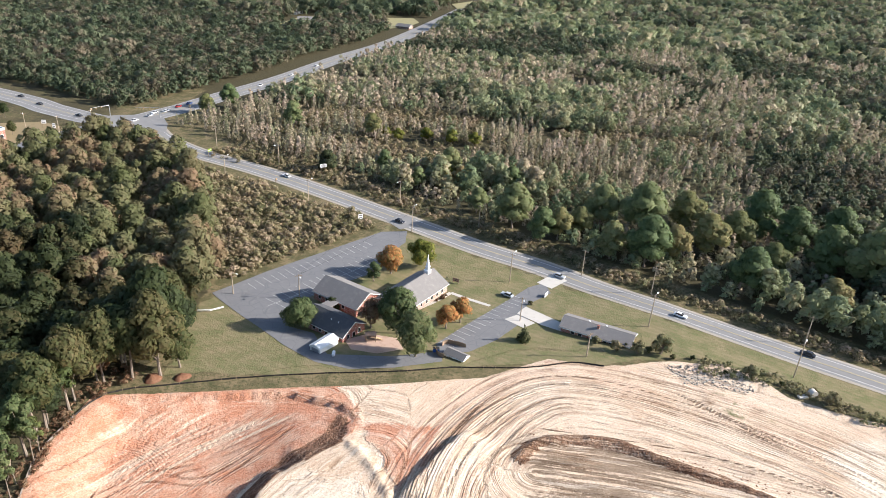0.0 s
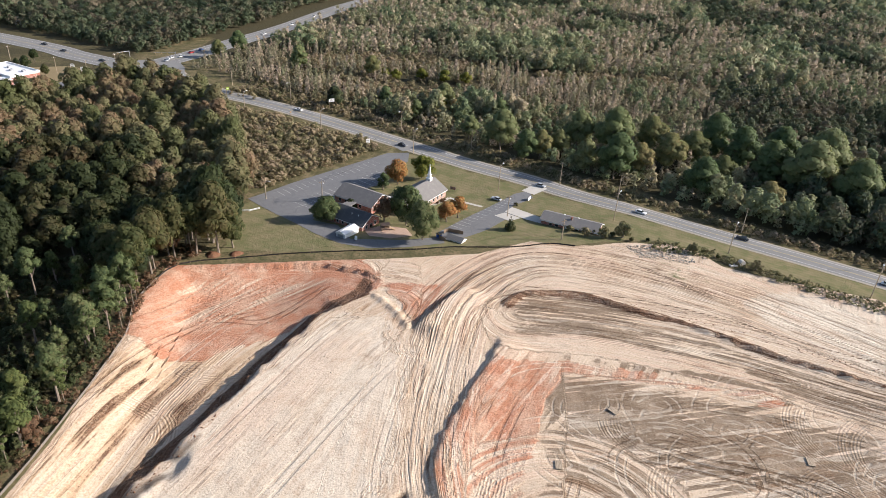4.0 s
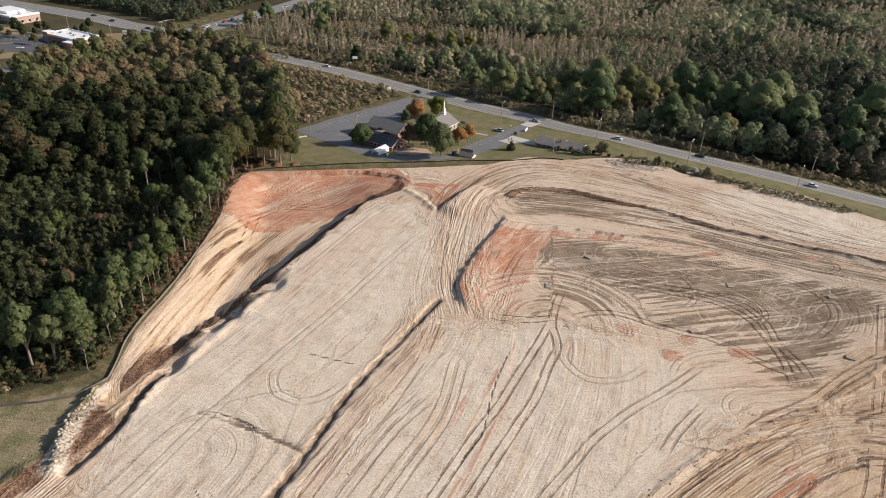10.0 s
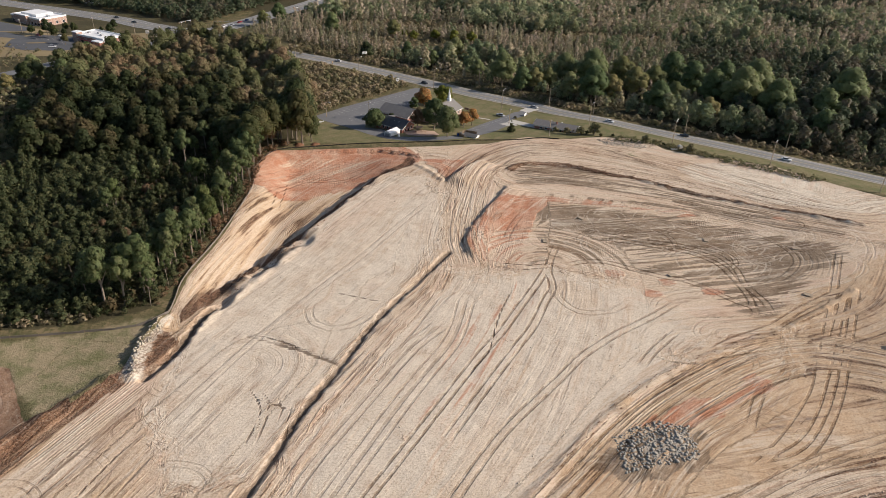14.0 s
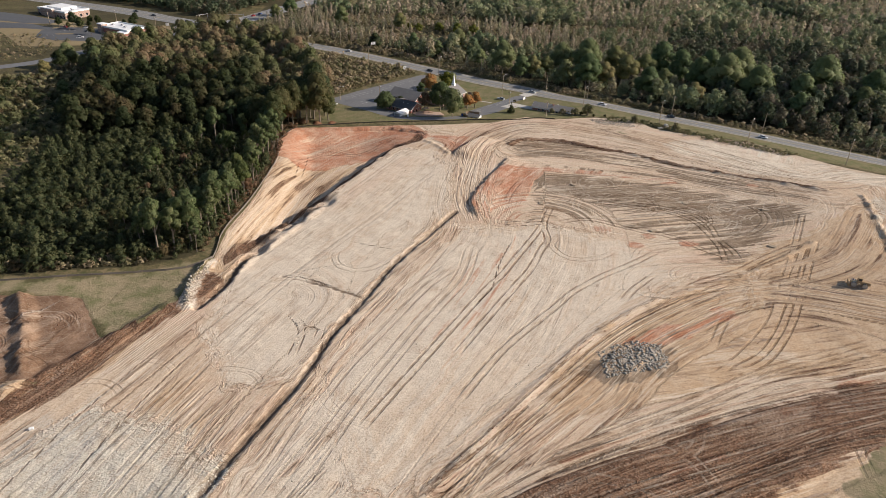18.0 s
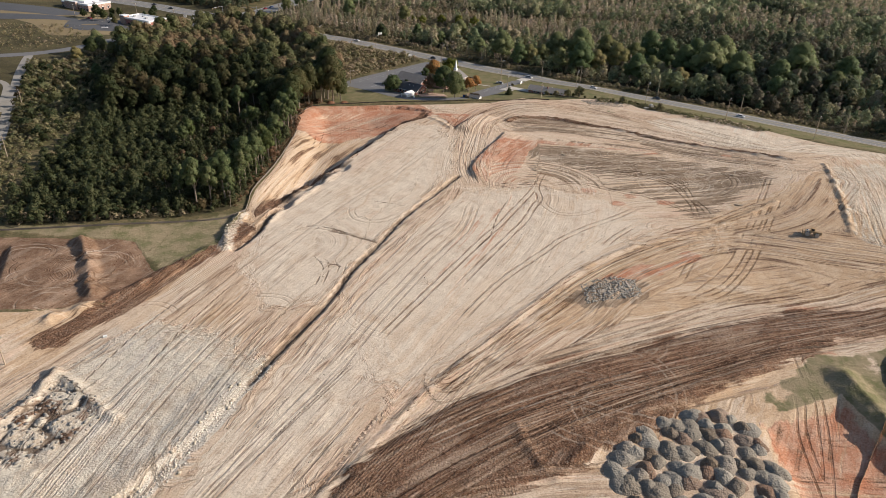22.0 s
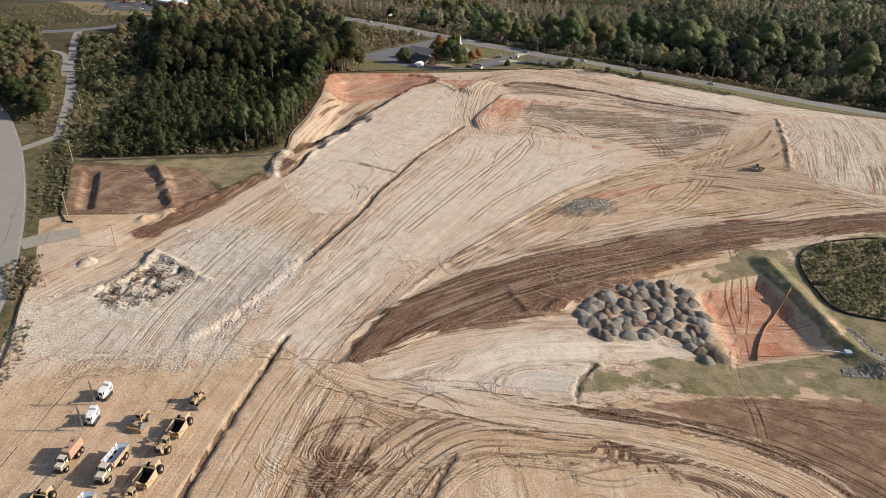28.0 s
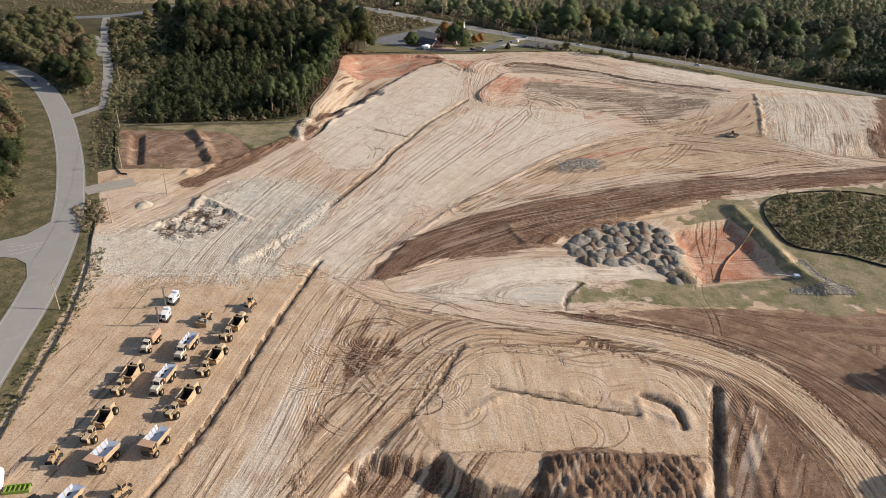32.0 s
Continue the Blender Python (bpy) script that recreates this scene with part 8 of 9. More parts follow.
FLEET = [("scraper", scraper, "faded yellow wheel scraper with an empty bowl", "scraper", ((-63.7, -154.6, -2), (-64.3, -169.0, -3), (-65.5, -184.4, -4), (-82.0, -178.4, 4), (-80.8, -194.0, 5))),
         ("articulated_truck", articulated, "pale articulated dump truck with a steel-lined bed", "dump truck", ((-72.6, -165.0, 2), (-72.9, -178.2, 2), (-76.0, -217.0, -6))),
         ("haul_truck", rigid, "large yellow rigid haul truck with an orange canopy", "haul truck", ((-74.5, -203.6, -5), (-65.6, -198.2, -2))),
         ("dozer", dozer, "yellow tracked dozer with a steel blade", "dozer", ((-63.0, -142.8, -4), (-85.4, -204.3, 16), (-66.9, -211.4, -18))),
         ("compactor", compactor, "yellow soil compactor with cleated drums", "compactor", ((-72.9, -151.2, -2),)),
         ("drill_rig", drill, "white tracked rock drill with an upright mast", "drill rig", ((-84.3, -151.9, 10), (-85.6, -143.7, 2))),
         ("excavator", excavator, "dark tracked excavator with a yellow boom", "excavator", ((-81.5, -217.0, 60),))]
HEAD = 264.0
SIZE = Matrix.Diagonal((0.9, 0.95, 1.15, 1))
for name, fn, label, cat, where in FLEET:
    first = None
    for x, y, turn in where:
        m = pose(x, y, top(x, y) - 0.04, 0, 0, HEAD + turn) @ (SIZE if fn is not rigid else Matrix.Diagonal((0.78, 0.84, 1.0, 1)))
        if first is None:
            first = tagged(new(name), label, cat, "parked earth movers")
            first.matrix_basis = m
            fn(first)
        else:
            copy_thing(first, m).matrix_basis = m
bowser = thing("water_truck", -82.7, -163.8, top(-83, -164), HEAD + 3, "articulated water truck with a rust-orange tank", "water truck", "parked earth movers")
articulated(bowser, True)
bowser.scale = (0.76, 0.85, 1.0)
lone = thing("compactor", 121, 28, top(121, 28), 160, "dark and white compactor working alone on the bare earth", "compactor")
compactor(lone)
tank = thing("fuel_tank", -93.0, -211.5, top(-93, -211.5), 30, "white cylindrical fuel tank on skids", "tank")
make("drum", lambda bm: lathe(bm, ((0.6, -3.2), (1.3, -3.0), (1.45, -2.4), (1.45, 2.4), (1.3, 3.0), (0.6, 3.2)), 18, 0, 0, 1.9), M["white"], tank)
tank.scale = (0.8, 0.8, 0.8)
for s in (-1.8, 1.8):
    make("skid", lambda bm: box(bm, -1.0, 1.0, s - 0.2, s + 0.2, 0, 0.7), M["dark"], tank)
make("hatch", lambda bm: box(bm, -0.3, 0.3, -0.3, 0.3, 3.3, 3.6, bevel=0.05), M["dark"], tank)
rack = thing("steel_rack", -88.3, -212.6, top(-88.3, -212.6), 15, "lime green steel rack lying on the earth", "rack")
for k in range(6):
    make("bar", lambda bm: box(bm, -2.4 + 0.9 * k, -2.2 + 0.9 * k, -0.8, 0.8, 0.15, 0.7), M["green"], rack)
for s in (-0.9, 0.9):
    make("rail", lambda bm: box(bm, -2.5, 2.5, s - 0.1, s + 0.1, 0.05, 0.8), M["green"], rack)


# ---------------------------------------------------------------- heaps, stones, fences
def heap(seed, r, h, rough=0.35):
    """A tipped load: rounded, slightly lopsided, with lumps of two sizes."""
    g = np.random.default_rng(seed)
    bm = bmesh.new()
    rings, sides = 10, 26
    ph = g.uniform(0, 6.3, 8)
    off = g.uniform(-0.18, 0.18, 2) * r
    rows = []
    for i in range(1, rings):
        t = i / (rings - 1)
        row = []
        for k in range(sides):
            a = 2 * math.pi * k / sides
            lump = 1 + 0.12 * math.sin(2 * a + ph[0]) + 0.08 * math.sin(3 * a + ph[1]) + 0.04 * math.sin(7 * a + ph[2])
            q = r * t * lump
            px_, py_ = q * math.cos(a) + off[0] * (1 - t), q * math.sin(a) + off[1] * (1 - t)
            z = h * (1 - t ** 1.7) * (1 + 0.12 * math.sin(px_ * 1.7 + ph[3]) * math.sin(py_ * 1.9 + ph[4])) - 0.25 * t ** 4 + g.uniform(-1, 1) * rough * h * 0.16
            row.append(bm.verts.new((px_, py_, z)))
        rows.append(row)
    peak = bm.verts.new((off[0], off[1], h))
    for k in range(sides):
        j = (k + 1) % sides
        bm.faces.new((peak, rows[0][k], rows[0][j]))
        for i in range(rings - 2):
            bm.faces.new((rows[i][k], rows[i + 1][k], rows[i + 1][j], rows[i][j]))
    for f in bm.faces:
        f.smooth = True
    me = bpy.data.meshes.new("mound")
    bm.to_mesh(me)
    bm.free()
    return me


def spoil_material():
    s = Shader("rocky_spoil", 0.95, 0.08)
    tone = s.node("ShaderNodeObjectInfo").outputs["Random"]
    c = s.ramp(tone, (0.0, (0.21, 0.155, 0.11)), (0.3, (0.30, 0.265, 0.215)), (0.6, (0.34, 0.315, 0.27)), (0.85, (0.42, 0.385, 0.32)), (1.0, (0.26, 0.15, 0.10)))
    v = s.node("ShaderNodeTexVoronoi", Scale=2.4)
    s.t.links.new(s.xyz, v.inputs["Vector"])
    c = s.mix(s.step(v.outputs["Distance"], 0.15, 0.5), s.mix(0.5, c, (0.36, 0.33, 0.27)), c)
    c = s.mix(s.noise(1.2, 4), c, s.mix(0.5, c, (0.05, 0.045, 0.03)))
    return s.done(c, s.math("ADD", v.outputs["Distance"], s.noise(3, 4)), 0.9, 0.25)


M["spoil"] = spoil_material()
HEAPS = [heap(i, r, h) for i, (r, h) in enumerate(((2.9, 1.9), (3.3, 2.1), (2.6, 1.7), (3.1, 1.8), (3.6, 2.0)))]
for me in HEAPS:
    me.materials.append(M["spoil"])
PILES = [(29, -93), (41, -79), (56, -70), (69, -69), (73, -88), (73, -110), (64, -112), (60, -98), (39, -104)]
g = np.random.default_rng(11)
for k, (x, y) in enumerate(scatter(g, PILES, 3.7)):
    ob = new("mound", HEAPS[k % 5])
    ob.matrix_basis = Matrix.LocRotScale((x, y, top(x, y) - 0.12), Euler((0, 0, g.uniform(0, 6.3))), (g.uniform(0.72, 1.1),) * 2 + (g.uniform(0.6, 0.95),))
    tagged(ob, "tipped mound of grey-brown rubble and soil", "mound", "tipped mounds")
for x, y, s, lab in ((-122, -86, 1.15, "pale grey heap of crushed stone on bare earth"), (-86, 155, 0.9, "small heap of red clay by the trees"), (-79, 157, 0.8, "small heap of red clay by the trees")):
    ob = new("mound", heap(int(abs(x)), 3.0, 1.5))
    ob.data.materials.append(M["palestone"] if x < -100 else M["mulch"])
    ob.matrix_basis = Matrix.LocRotScale((x, y, top(x, y) - 0.1), None, (s, s, s * 0.8))
    tagged(ob, lab, "heap")


def stones(name, places, size, material, label, seed):
    """Loose broken stones as one mesh."""
    g = np.random.default_rng(seed)
    bm_t = bmesh.new()
    bmesh.ops.create_icosphere(bm_t, subdivisions=1, radius=1)
    base = np.array([v.co[:] for v in bm_t.verts])
    tri = np.array([[v.index for v in f.verts] for f in bm_t.faces])
    bm_t.free()
    V, F = [], []
    for i, (x, y) in enumerate(places):
        s = size * g.uniform(0.4, 1.5) * np.array((g.uniform(0.8, 1.6), g.uniform(0.5, 1.1), g.uniform(0.3, 0.6)))
        v = base * (1 + g.uniform(-0.32, 0.32, (len(base), 1))) * s
        a = g.uniform(0, 6.3)
        w = np.stack([v[:, 0] * math.cos(a) - v[:, 1] * math.sin(a) + x, v[:, 0] * math.sin(a) + v[:, 1] * math.cos(a) + y, v[:, 2] + top(x, y) + s[2] * 0.35], 1)
        V.append(w)
        F.append(tri + i * len(base))
    return tagged(new(name, sheet(name, np.concatenate(V), np.concatenate(F), material)), label, "stones", kind="stuff")


g = np.random.default_rng(12)
stones("riprap", scatter(g, [(102, -111), (103, -107), (113, -106), (116, -104.5), (113, -100), (112, -94), (112, -87), (115, -87), (116, -95), (119, -101), (124, -104), (124, -108), (114, -110.5)], 0.5), 0.30, M["stone"], "grey riprap stones below the basin outlet", 1)
stones("broken_rock", scatter(g, [(33, -15), (44, -8), (52, -9), (52, -20), (43, -23), (34, -26)], 0.75), 0.34, M["stone"], "blue-grey broken rock tipped on the haul way", 21)
stones("riprap", scatter(g, STONY, 1.0), 0.3, M["stone"], "grey riprap stones beside the highway ditch", 2)
stones("broken_rock", scatter(g, RUBBLE, 1.7), 0.42, M["stone"], "pale broken rock blasted out of the ground", 3)
stones("broken_rock", np.concatenate([curve([(-57, -76), (-60, -90), (-64, -103), (-71, -116)], 1.3) + g.normal(0, 1.8, (len(curve([(-57, -76), (-60, -90), (-64, -103), (-71, -116)], 1.3)), 2)),
                                      curve([(-88, 15), (-88, 4), (-85, -8)], 0.3) + g.normal(0, 0.9, (len(curve([(-88, 15), (-88, 4), (-85, -8)], 0.3)), 2))]), 0.36, M["palestone"], "pale broken rock along the edge of the cut", 4)
stones("loose_stones", scatter(g, [(-108, -84), (-98, -62), (-88, -52), (-70, -56), (-58, -66), (-70, -84), (-90, -80)], 2.1), 0.13, M["whiterock"], "small pale stones on the drilled rock", 10)
rim_line = curve([(-52, -66), (-56.6, -78), (-59.4, -88), (-62, -97), (-64, -106), (-67, -114)], 0.45)
stones("broken_rock", np.concatenate([rim_line + g.normal(0, 1.1, rim_line.shape) for _ in range(3)]), 0.22, M["whiterock"], "white broken rock along the edge of the cut", 9)
stones("loose_stones", scatter(g, [(-128, -118), (-108, -80), (-60, -80), (-45, 0), (-10, 70), (60, 20), (10, -60), (-40, -120), (-90, -135)], 8.5), 0.16, M["palestone"], "scattered stones on the graded earth", 5)
stones("loose_stones", scatter(g, [(-60, 130), (-40, 125), (-12, 60), (-40, -20), (-75, 20), (-70, 50)], 8.0), 0.15, M["palestone"], "scattered stones on the graded earth", 6)
stones("clods", np.concatenate([curve([(13, 150), (37, 149), (64, 144), (101, 130), (135, 116)], 0.8) + g.normal(0, 0.8, (len(curve([(13, 150), (37, 149), (64, 144), (101, 130), (135, 116)], 0.8)), 2)),
                                curve([(86, 32), (54, 13), (32, -9), (9, -42), (-14, -78)], 1.2) + g.normal(0, 0.7, (len(curve([(86, 32), (54, 13), (32, -9), (9, -42), (-14, -78)], 1.2)), 2)),
                                curve([(-58, 84), (-66, 60), (-73, 42), (-79, 22)], 0.5) + g.normal(0, 1.0, (len(curve([(-58, 84), (-66, 60), (-73, 42), (-79, 22)], 0.5)), 2)),
                                scatter(g, SPOIL, 3.5), scatter(g, WEST_SOIL, 5.0)]), 0.18, M["mulch"], "brown clods along the scraped windrows", 7)


def fabric_fence(line, tall, cloth, label, gap=3.0, name="silt_fence"):
    root = tagged(new(name), label, "fence")
    pts = [tuple(p) for p in line]
    vs, fs = [], []
    for i, (x, y) in enumerate(pts):
        z = top(x, y)
        t = np.array(pts[min(i + 1, len(pts) - 1)]) - np.array(pts[max(i - 1, 0)])
        nrm = np.array((-t[1], t[0])) / (np.linalg.norm(t) + 1e-9) * 0.03
        lean = 0.12 * math.sin(i * 1.7)
        for o in (-1, 1):
            vs += [(x + o * nrm[0], y + o * nrm[1], z - 0.15), (x + o * nrm[0] + lean * nrm[0] * 20, y + o * nrm[1] + lean * nrm[1] * 20, z + tall * (0.92 + 0.08 * math.cos(i * 2.3)))]
    for i in range(len(pts) - 1):
        a, b = 4 * i, 4 * i + 4
        fs += [(a, b, b + 1, a + 1), (a + 2, a + 3, b + 3, b + 2), (a + 1, b + 1, b + 3, a + 3)]
    me = bpy.data.meshes.new("fabric")
    me.from_pydata(vs, [], fs)
    part("fabric", me, M[cloth], root)
    bm = bmesh.new()
    box(bm, -0.05, 0.05, -0.05, 0.05, -0.3, tall + 0.12)
    post_me = bpy.data.meshes.new("post")
    bm.to_mesh(post_me)
    bm.free()
    post_me.materials.append(M["wood"])
    run = 0.0
    for i in range(1, len(pts)):
        run += math.dist(pts[i - 1], pts[i])
        if run >= gap:
            run = 0.0
            p = new("post", post_me)
            p.parent = root
            p.location = (pts[i][0], pts[i][1], top(*pts[i]))
    return root


cut = int(len(SILT) * 0.42)
fabric_fence(SILT[:cut], 0.5, "silt", "black silt fence between the lawn and the cut earth")
fabric_fence(SILT[cut - 1:], 0.75, "siltpale", "pale sagging silt fence along the wood")
fabric_fence(curve([(81, -106), (84, -98), (88, -90), (95, -80), (102, -70)]), 0.9, "rust", "tan fabric baffle standing in the basin")
fabric_fence(curve(WETLAND + WETLAND[:1]), 0.8, "silt", "black silt fence round the wetland scrub")
fabric_fence(curve([(-99, -206), (-104, -185), (-109, -160), (-118, -132), (-127, -112), (-134, -95)]), 0.7, "silt", "black silt fence beside the road")
fabric_fence(curve([(-168, -16), (-147, -57), (-140, -62)]), 0.7, "silt", "black silt fence along the bare plot")
fabric_fence(curve([(-13, 187), (-11.5, 189), (-6, 187.5)], 1.0), 1.6, "wood", "brown board fence round the shed yard", 1.5, "board_fence")
fabric_fence(curve([(-15, 184), (-13.5, 181), (-12, 180)], 1.0), 1.6, "wood", "brown board fence round the shed yard", 1.5, "board_fence")

rail = thing("rail_fence", 0, 0, 0, 0, "low white pipe rail on the lawn", "rail")
make("pipe", lambda bm: tube(bm, [(-92, 194.5, top(-92, 194.5) + 0.6), (-88, 195.5, top(-88, 195.5) + 0.6), (-85, 198.5, top(-85, 198.5) + 0.6)], (0.12, 0.12, 0.12), 6), M["white"], rail)
make("lower_pipe", lambda bm: tube(bm, [(-92, 194.5, top(-92, 194.5) + 0.25), (-88, 195.5, top(-88, 195.5) + 0.25), (-85, 198.5, top(-85, 198.5) + 0.25)], (0.09, 0.09, 0.09), 6), M["white"], rail)
for x, y in ((-92, 194.5), (-88, 195.5), (-85, 198.5)):
    make("post", lambda bm: rod(bm, (x, y, top(x, y) - 0.2), (x, y, top(x, y) + 0.65), 0.06), M["white"], rail)

gas = thing("gas_tank", -43.0, 175.6, top(-43, 175.6), 10, "white propane tank beside the drive", "tank")
make("drum", lambda bm: lathe(bm, ((0.2, -1.1), (0.42, -0.95), (0.48, -0.8), (0.48, 0.8), (0.42, 0.95), (0.2, 1.1)), 14, 0, 0, 0.75), M["white"], gas)
make("foot", lambda bm: [box(bm, -0.3, 0.3, s - 0.1, s + 0.1, 0, 0.4) for s in (-0.6, 0.6)], M["concrete"], gas)
flat("pavement", [(-42, 185), (-36, 190), (-27, 189), (-24, 183), (-31, 179), (-39, 180)], M["playsand"], 0.06, "pale sandy play yard under the trees", "yard")
play = thing("play_frame", -34.5, 186, top(-34.5, 186), 20, "brown timber play frame in the yard", "play frame")
for sx in (-1.4, 1.4):
    for sy in (-0.9, 0.9):
        make("post", lambda bm: box(bm, sx - 0.08, sx + 0.08, sy - 0.08, sy + 0.08, 0, 2.6), M["wood"], play)
make("deck", lambda bm: box(bm, -1.5, 1.5, -1.0, 1.0, 1.2, 1.32), M["wood"], play)
make("roof", lambda bm: [slab(bm, [(-1.7, 0, 3.1), (1.7, 0, 3.1), (1.7, -1.2, 2.5), (-1.7, -1.2, 2.5)], 0.06), slab(bm, [(1.7, 0, 3.1), (-1.7, 0, 3.1), (-1.7, 1.2, 2.5), (1.7, 1.2, 2.5)], 0.06)], M["orange"], play)
make("slide", lambda bm: slab(bm, [(1.5, -0.4, 1.25), (3.6, -0.4, 0.15), (3.6, 0.4, 0.15), (1.5, 0.4, 1.25)], 0.08), M["plant"], play)
bin_ = thing("bin", -14.5, 183.5, top(-14.5, 183.5), 10, "blue plastic refuse bin by the fence", "bin")
make("tub", lambda bm: box(bm, -0.9, 0.9, -0.6, 0.6, 0.1, 1.2, taper=(1.08, 1.1), bevel=0.05), M["blue"], bin_)
make("lid", lambda bm: box(bm, -1.0, 1.0, -0.68, 0.68, 1.2, 1.3, bevel=0.03), M["dark"], bin_)
riser = thing("outlet_riser", 106, -101.5, top(106, -101.5), 0, "white skimmer pipe at the basin outlet", "pipe")
make("pipe", lambda bm: tube(bm, [(-6, 0.5, 0.3), (-3, 0.2, 0.35), (0, 0, 0.4)], (0.16, 0.16, 0.16), 8), M["white"], riser)
make("box", lambda bm: box(bm, -0.2, 1.6, -0.8, 0.8, 0, 1.0, bevel=0.04), M["bedsteel"], riser)
culvert = thing("culvert_pipe", 91, 181, top(91, 181), 20, "grey concrete culvert ring in the ditch", "culvert")
make("ring", lambda bm: lathe(bm, ((0.9, -0.8), (1.15, -0.8), (1.15, 0.8), (0.9, 0.8)), 16, 0, 0, 0.9), M["concrete"], culvert)
make("slab", lambda bm: box(bm, -4.5, -1.5, -0.7, 0.7, 0, 0.5, bevel=0.05), M["concrete"], culvert)
for x, y in ((36.5, 98.5), (80, 88), (110, 84), (62.5, 61.5), (103, 54), (22, 79)):
    mat_ = thing("timber_mat", x, y, top(x, y) + 0.12, 25 + 3 * x, "brown timber mat lying on the grey earth", "mat", "timber mats")
    for k in range(5):
        make("plank", lambda bm: box(bm, -1.3, 1.3, -0.8 + 0.32 * k, -0.52 + 0.32 * k, 0, 0.14), M["pole"], mat_)
stump = thing("marker", -99.4, -60.4, top(-99.4, -60.4), 30, "white marker board at the edge of the rock cut", "marker")
make("board", lambda bm: box(bm, -0.5, 0.5, -0.3, 0.3, 0.05, 0.6, bevel=0.04), M["white"], stump)

# ---------------------------------------------------------------- garden trees, verge trees, scrub
rng = np.random.default_rng(31)


def garden(x, y, tall, radius, low, leaf, label, count=900, size=0.5, n=9):
    t = broad_tree(rng, tall * 1.12, radius * 1.3, low, M[leaf], int(count * 1.4), size, n)
    t.matrix_basis = settle(x, y, 1.0, rng.uniform(0, 6))
    return tagged(t, label, "tree")


garden(-57, 190.5, 7.8, 4.4, 1.0, "green_oak", "round dark green tree beside the brick annex", 1100, 0.5)
garden(-42, 228, 6.5, 2.2, 1.2, "green_oak", "slim green tree on the mulch bed", 420, 0.4, 6)
garden(-37, 235, 9.0, 4.2, 1.6, "maple", "orange autumn maple beside the church", 1100, 0.45)
garden(-27.4, 244, 9.0, 4.6, 1.6, "lime", "yellow-green maple beside the church", 1100, 0.45)
garden(-13, 198, 7.2, 2.9, 1.5, "maple", "orange autumn maple on the lawn", 750, 0.4, 7)
garden(-9, 203, 8.0, 3.0, 1.5, "maple", "orange autumn maple on the lawn", 750, 0.4, 7)
garden(-27.5, 192, 13.5, 5.4, 3.0, "green_oak", "large green oak shading the play yard", 1400, 0.55, 11)
garden(-20, 179.5, 13.0, 5.3, 2.5, "green_oak", "large green oak at the edge of the drive", 1400, 0.55, 11)
garden(-36, 194, 8.5, 3.3, 2.5, "russet", "thin grey-green tree by the hall", 380, 0.4, 7)
garden(-50.5, 203.5, 4.0, 2.2, 0.4, "oak", "dark green shrub against the hall", 420, 0.35, 6)
garden(-87, 335, 10, 4.2, 1.0, "pine", "dark green tree beyond the highway", 700, 0.6)
cypress = cone_tree(rng, 5.8, 2.0, 0.2, M["pine"], 8, 700, 0.3)
cypress.matrix_basis = settle(11, 195, 1, 0)
tagged(cypress, "dense green cone-shaped evergreen on the lawn", "tree")
SHRUBS = [broad_tree(rng, h, r, 0.2, M[k], 260, 0.34, 6) for h, r, k in ((2.4, 1.7, "oak"), (3.4, 2.2, "scrub"), (2.0, 1.6, "russet"))]
for k, (x, y, s) in enumerate(((13.5, 221, 0.6), (-16.5, 219.5, 0.7), (-18.2, 217.5, 0.6), (-15.5, 222, 0.55), (42, 196.5, 1.0), (45, 193.5, 1.2), (48.5, 194.5, 1.3), (52, 194.5, 1.4), (55, 192, 1.0), (38.5, 194, 0.8), (61, 193, 0.9), (33, 197.3, 0.6), (69, 187, 0.8), (76, 187, 0.9), (84, 184.5, 0.9), (95, 178, 0.9))):
    plant(SHRUBS[2 if k in (1, 2, 3) else k % 2], x, y, s, k * 1.3, "russet shrub by the church door" if k in (1, 2, 3) else "green shrub beside house and ditch", "shrubs")
verge = [(44, 296, 1.0), (25, 280, 0.8), (45, 266, 0.75), (58, 262, 0.8), (84, 276, 1.0), (110, 296, 1.1), (6, 287, 0.75), (97, 284, 0.95), (128, 268, 1.0), (139, 256, 1.0), (70, 270, 0.8), (120, 285, 1.0), (150, 270, 1.05), (34, 285, 0.7),
         (18, 276, 0.7), (155, 245, 0.9), (165, 262, 1.0), (180, 240, 1.0), (195, 255, 1.1), (105, 262, 0.8), (-40, 324, 0.6), (-27, 344, 0.7), (-78, 400, 0.9), (-126, 404, 0.9), (-177, 434, 0.7), (-185, 417, 0.8), (-60, 345, 0.6),
         (60, 292, 0.9), (80, 300, 1.0), (140, 290, 1.0), (-10, 300, 0.55), (210, 230, 1.0), (225, 250, 1.1), (245, 215, 1.0), (-20, 335, 0.6), (5, 330, 0.6), (92, 248, 0.7), (118, 238, 0.75), (170, 215, 0.8)]
VERGE = [broad_tree(rng, h, r, 1.5, M[leaf], n, 0.5, 11) for h, r, leaf, n in ((15, 5.0, "verge_oak", 2000), (13, 4.6, "verge_lime", 1700), (16, 5.2, "verge_oak", 2100))]
for k, (x, y, s) in enumerate(verge):
    plant(VERGE[k % 3], x, y, s * (1.35 if x > 0 else 1.1), k * 2.1, "broad green tree at the edge of the woods", "trees beyond the highway", 1.1)
gold = broad_tree(rng, 8, 3.6, 1.0, M["lime"], 500, 0.5, 7)
plant(gold, -27, 338, 1.0, 0, "golden yellow tree among saplings", "trees beyond the highway")
WEST_WOODS = [(-319, 126), (-334, 155), (-342, 185), (-319, 196), (-284, 163), (-243, 104), (-208, 36), (-217, 28), (-251, 60), (-297, 98)]
